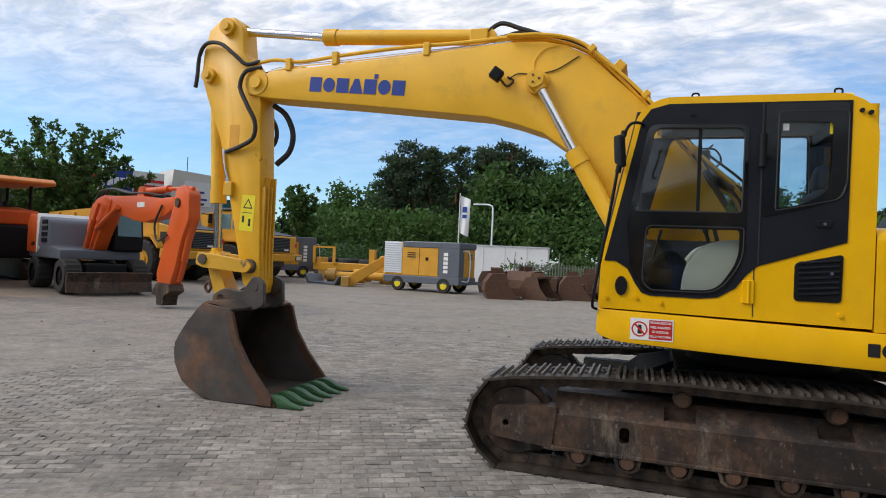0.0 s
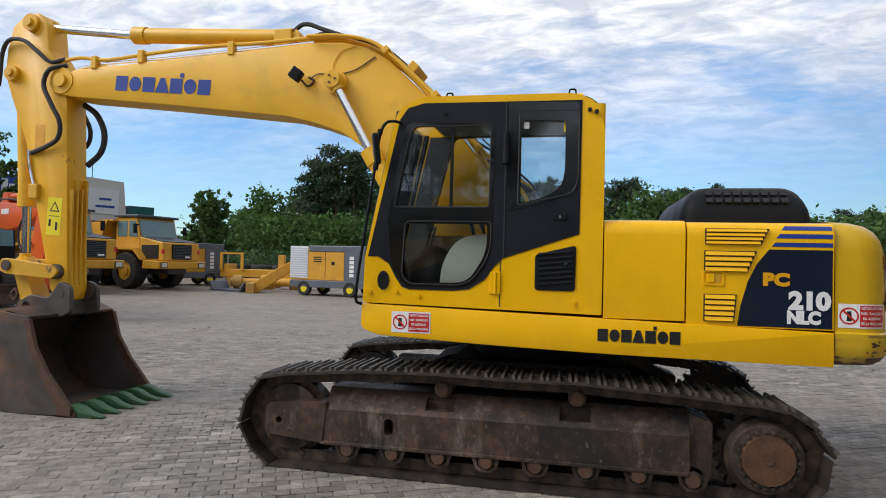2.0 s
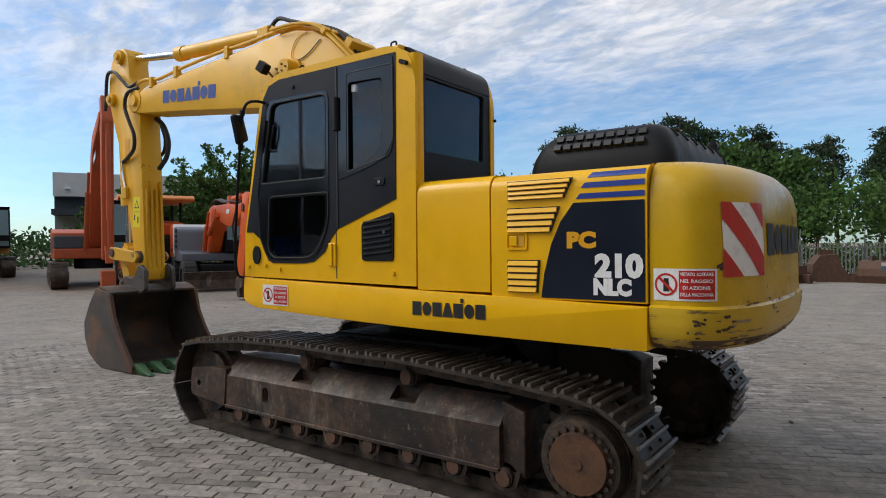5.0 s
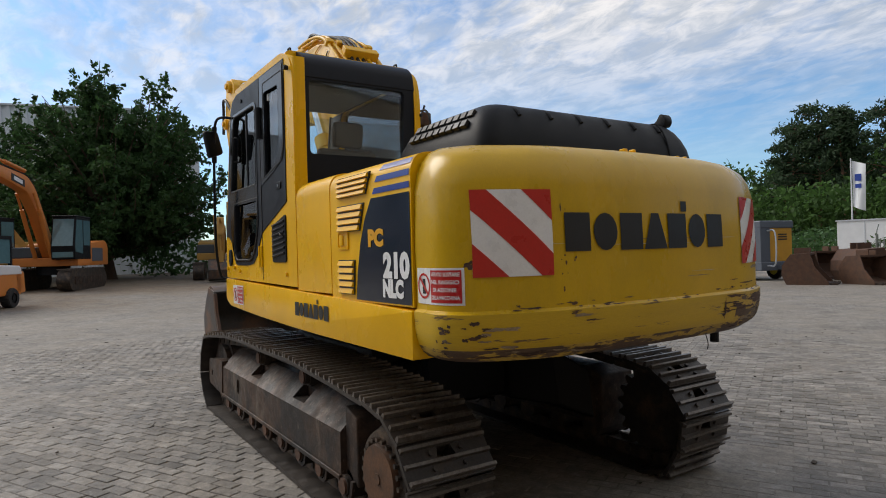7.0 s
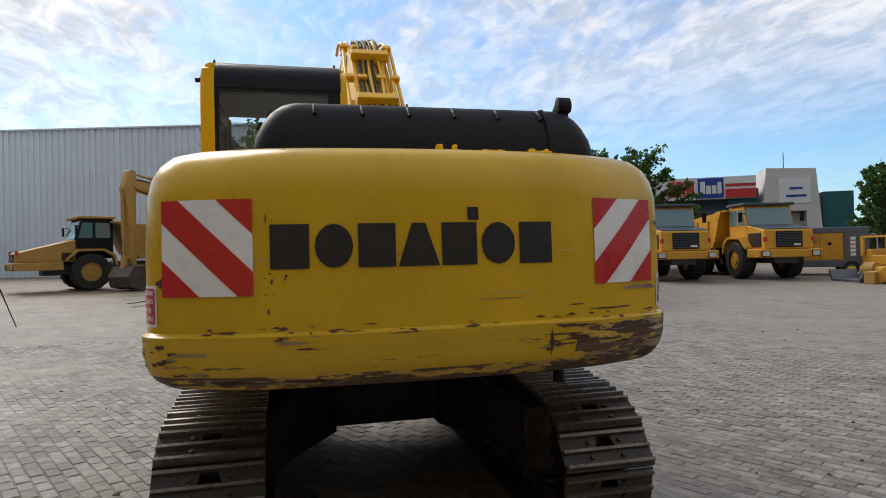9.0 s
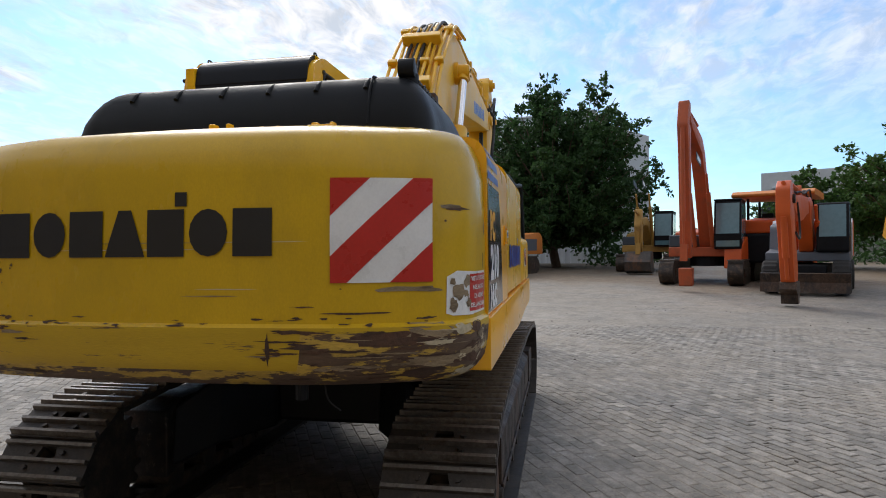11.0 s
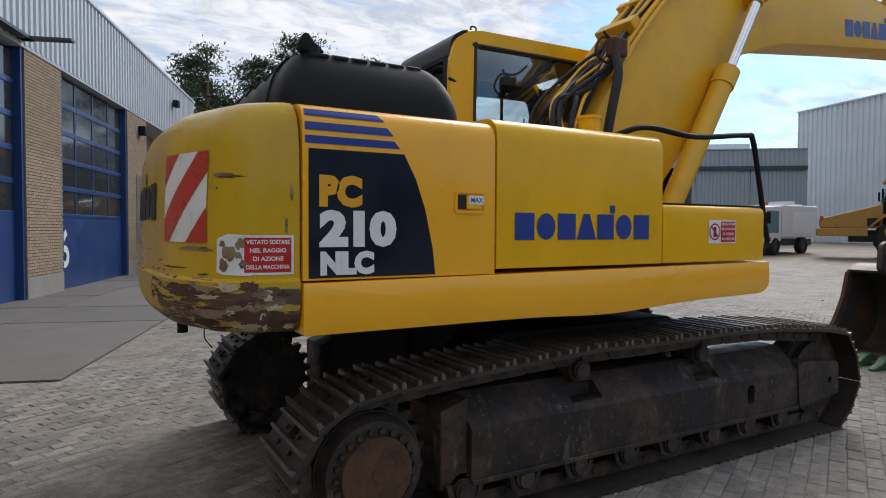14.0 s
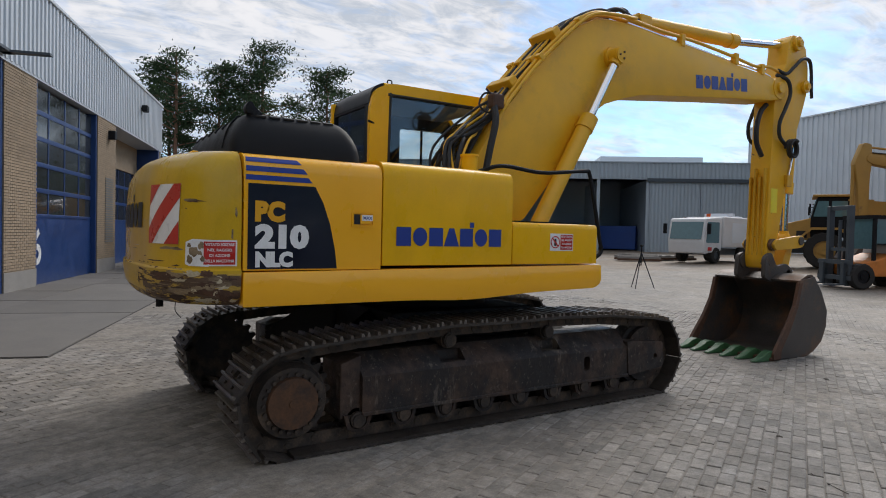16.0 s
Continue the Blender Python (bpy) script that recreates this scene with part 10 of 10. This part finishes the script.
def woods():
    """The wood beyond the fence: pines and leafy trees, too many to count."""
    rng = np.random.default_rng(77)
    protos = []
    for k in range(7):
        bm, v, f = pine_parts(rng, 13.0, rng.uniform(0.25, 0.5), rng.uniform(0.17, 0.25), 4, 26, 0.24)
        bm.verts.index_update()
        tv = np.array([p.co[:] for p in bm.verts])
        tf = [[p.index for p in q.verts] for q in bm.faces]
        bm.free()
        protos.append((v, f, tv, tf, "pine"))
    for k in range(5):
        cs = []
        for j in range(260):
            a, e = rng.uniform(0, 2 * math.pi), rng.uniform(-0.9, 1.4)
            q = rng.uniform(0.55, 1.05)
            cs.append((3.4 * q * math.cos(a) * math.cos(e), 3.4 * q * math.sin(a) * math.cos(e), 5.2 + 4.6 * q * math.sin(e) + 0.5 * math.sin(3 * a)))
        v, f = leaves(rng, cs, (0.42, 0.42, 0.34), 0.26, 9)
        protos.append((v, f, np.zeros((0, 3)), [], "leaf"))
    groups = {"pine": [[], [], 0], "leaf": [[], [], 0], "trunk": [[], [], 0]}

    def add(kind, v, f):
        g = groups[kind]
        g[0].append(v)
        g[1].append(np.asarray(f) + g[2] if len(f) else np.zeros((0, 4), int))
        g[2] += len(v)

    spots = []
    for k in range(185):
        x = rng.uniform(-75, 75)
        y = rng.uniform(66, 92) + 0.10 * abs(x + 10)
        spots.append((x, y))
    for k in range(60):
        spots.append((rng.uniform(36, 80), rng.uniform(40, 66)))
    for x, y in spots:
        # highest in the middle, lower at both ends
        h = float(np.interp(x, (-75, -56, -48, -42, -35, -28, -20, -11, 0, 15, 30, 60), (4.5, 6.0, 7.6, 11.0, 15.6, 17.0, 16.3, 14.6, 13.2, 11.8, 9.6, 8.4))) + rng.uniform(-1.6, 0.9)
        front = y < 72
        leafy = rng.uniform() < (0.60 if x < -22 or front else 0.2)
        p = protos[7 + rng.integers(5)] if leafy else protos[rng.integers(7)]
        s = h / 13.0 if not leafy else h / 10.5 * 0.9
        a = rng.uniform(0, 2 * math.pi)
        rot = np.array([[math.cos(a), -math.sin(a), 0], [math.sin(a), math.cos(a), 0], [0, 0, 1]]) * s
        off = np.array([x, y, 0.0])
        add(p[4], p[0] @ rot.T + off, p[1])
        if len(p[2]):
            add("trunk", p[2] @ rot.T + off, p[3])
    # undergrowth at the wood's edge
    cs = [(rng.uniform(-62, 70), rng.uniform(60, 70), rng.uniform(0.3, 1.0)) for k in range(2600)]
    cs = [(x, y, 0.3 + z * (3.2 if x < -44 else 6.6)) for x, y, z in cs]
    v, f = leaves(rng, cs, (0.8, 0.8, 0.5), 0.30, 10)
    add("leaf", v, f)
    root = thing("wood", "mixed wood of dark pines and green leafy trees beyond the fence", "wood", kind="stuff")
    for kind, mat in (("pine", NEEDLE), ("leaf", LEAF), ("trunk", BARK_PINE)):
        g = groups[kind]
        ob = new(kind + "_mass", mesh_of(kind, np.concatenate(g[0]), np.concatenate([q for q in g[1] if len(q)]), mat))
        ob.parent = root
        ob["kind"] = "stuff"


woods()


def hedges():
    rng = np.random.default_rng(9)
    cs = [(rng.uniform(-9, 34), 30.2 + rng.normal(0, 0.5), rng.uniform(0.1, 1.45)) for k in range(2000)]
    v, f = leaves(rng, cs, (0.2, 0.2, 0.15), 0.10, 10)
    hd = new("hedge", mesh_of("hedge", v, f, HEDGE))
    tagged(hd, "low green hedge and weeds along the fence", "hedge", kind="stuff")
    cs = []
    for k in range(260):
        a, e = rng.uniform(0, 2 * math.pi), rng.uniform(0, 1.5)
        cs.append((-4.9 + 1.9 * math.cos(a) * math.cos(e), 33 + 1.2 * math.sin(a) * math.cos(e), 0.1 + 1.7 * math.sin(e)))
    v, f = leaves(rng, cs, (0.14, 0.14, 0.1), 0.09, 14)
    b = thing("bush", "rounded green bush beside the white container", "bush", at(0, 0, 0))
    o = new("leaves", mesh_of("bush", v, f, HEDGE))
    o.parent = b
    # scrub under the pines and along the far yard edge
    cs = [(rng.uniform(-15, 8), rng.uniform(-46, -36), rng.uniform(0.1, 5.2)) for k in range(1500)]
    cs += [(rng.uniform(-62, -40), rng.uniform(3, 40), rng.uniform(0.1, 2.6)) for k in range(900)]
    cs += [(rng.uniform(-40, -14), rng.uniform(36, 60), rng.uniform(0.1, 2.2)) for k in range(700)]
    v, f = leaves(rng, cs, (0.45, 0.45, 0.3), 0.20, 12)
    o = new("scrub", mesh_of("scrub", v, f, LEAF_DARK))
    tagged(o, "dark scrub along the edges of the yard", "scrub", kind="stuff")


hedges()
brick_piers(shop, shop_piers)

# ---- the single blocks of the paving ----


def lay_pavers():
    """Blocks 20 x 10 cm in courses; low spots lie under sand. Those beside the machine's flank are parts."""
    rnd = random.Random(11)
    turn = Matrix.Rotation(radians(PAVER_TURN), 4, "Z")
    g = 0.0040
    shapes = []
    for k in range(6):
        bm = bmesh.new()
        w, d = PAVER_LONG - 2 * g, PAVER_WIDE - 2 * g
        tilt = [rnd.uniform(-0.0022, 0.0022) for _ in range(4)]
        c = 0.006
        low = [bm.verts.new((x, y, -0.03)) for x, y in ((0, 0), (w, 0), (w, d), (0, d))]
        mid = [bm.verts.new((v.co.x, v.co.y, -0.004 + tilt[i])) for i, v in enumerate(low)]
        top = [bm.verts.new((x, y, tilt[i])) for i, (x, y) in enumerate(((c, c), (w - c, c), (w - c, d - c), (c, d - c)))]
        for a, b in ((low, mid), (mid, top)):
            for i in range(4):
                bm.faces.new((a[i], a[(i + 1) % 4], b[(i + 1) % 4], b[i]))
        bm.faces.new(top)
        me = bpy.data.meshes.new("paver")
        bm.to_mesh(me)
        bm.free()
        me.materials.append(PAVER)
        shapes.append(me)
    corners = [np.array([v.co[:] for v in me.vertices]) for me in shapes]
    quads = [np.array([f.vertices[:] for f in me.polygons]) for me in shapes]
    verts, faces, base = [], [], 0
    for r in range(-130, 131):
        shift = 0.5 * PAVER_LONG if r % 2 == 0 else 0.0
        for k in range(-70, 71):
            u, v = k * PAVER_LONG - shift, r * PAVER_WIDE
            at_ = turn @ Vector((u + 0.1, v + 0.05, 0))
            x, y = at_.x, at_.y
            if not (-8.5 < x < 6.0 and -6.8 < y < 7.5):
                continue
            wave = math.sin(0.9 * x + 0.6 * math.sin(1.3 * y + 1)) + math.sin(1.15 * y + 0.8 * math.sin(0.7 * x)) + 0.6 * math.sin(2.3 * x - 1.9 * y)
            z = 0.0046 - 0.0024 * wave + rnd.uniform(-0.0024, 0.0024)
            if z < -0.0015:
                continue
            z = min(z, 0.0115)
            i = rnd.randrange(6)
            m = Matrix.Translation((0, 0, z)) @ turn @ Matrix.Translation((u + g, v + g, 0)) @ Matrix.Rotation(rnd.uniform(-0.018, 0.018), 4, "Z")
            if -1.7 < x < 0.9 and 1.95 < y < 4.1:
                ob = new("paver", shapes[i])
                ob.parent = ground
                ob.matrix_basis = m
                continue
            mm = np.array(m)
            verts.append(corners[i] @ mm[:3, :3].T + mm[:3, 3])
            faces.append(quads[i] + base)
            base += len(corners[i])
    me = bpy.data.meshes.new("paver_field")
    me.from_pydata(np.concatenate(verts).tolist(), [], np.concatenate(faces).tolist())
    me.materials.append(PAVER)
    ob = new("paver_field", me)
    ob.parent = ground
    ob["kind"] = "stuff"
    ob["label"] = "concrete paving blocks"


def litter():
    """Clods, leaf bits and twigs lying on the paving."""
    rnd = random.Random(5)
    bm = bmesh.new()
    for _ in range(420):
        x, y = rnd.uniform(-13, 7), rnd.uniform(-9, 10)
        s = rnd.choice((0.005, 0.006, 0.008, 0.010, 0.013)) * rnd.uniform(0.8, 1.6)
        m = Matrix.Translation((x, y, 0.009)) @ Matrix.Rotation(rnd.uniform(0, 6.3), 4, "Z") @ Matrix.Diagonal((s * rnd.uniform(1, 2.6), s, s * 0.45, 1))
        vs = bmesh.ops.create_icosphere(bm, subdivisions=1, radius=1.0, matrix=m)["verts"]
        for v in vs:
            v.co += Vector((rnd.uniform(-1, 1), rnd.uniform(-1, 1), rnd.uniform(-0.3, 0.3))) * s * 0.35
    for _ in range(60):
        x, y = rnd.uniform(-6, 6), rnd.uniform(-7, 8)
        a, ln = rnd.uniform(0, 6.3), rnd.uniform(0.05, 0.2)
        rod(bm, (x, y, 0.011), (x + ln * math.cos(a), y + ln * math.sin(a), 0.013), 0.003, 0.002, seg=5)
    ob = part("debris", bm, SOIL)
    tagged(ob, "clods, dry leaf bits and twigs scattered on paving", "debris", kind="stuff")


SOIL = material("dark_soil_and_twigs", (0.045, 0.036, 0.028), 0.9, vary=0.4, scale=8, bump=0.003, per_island=0.4)
litter()
lay_pavers()
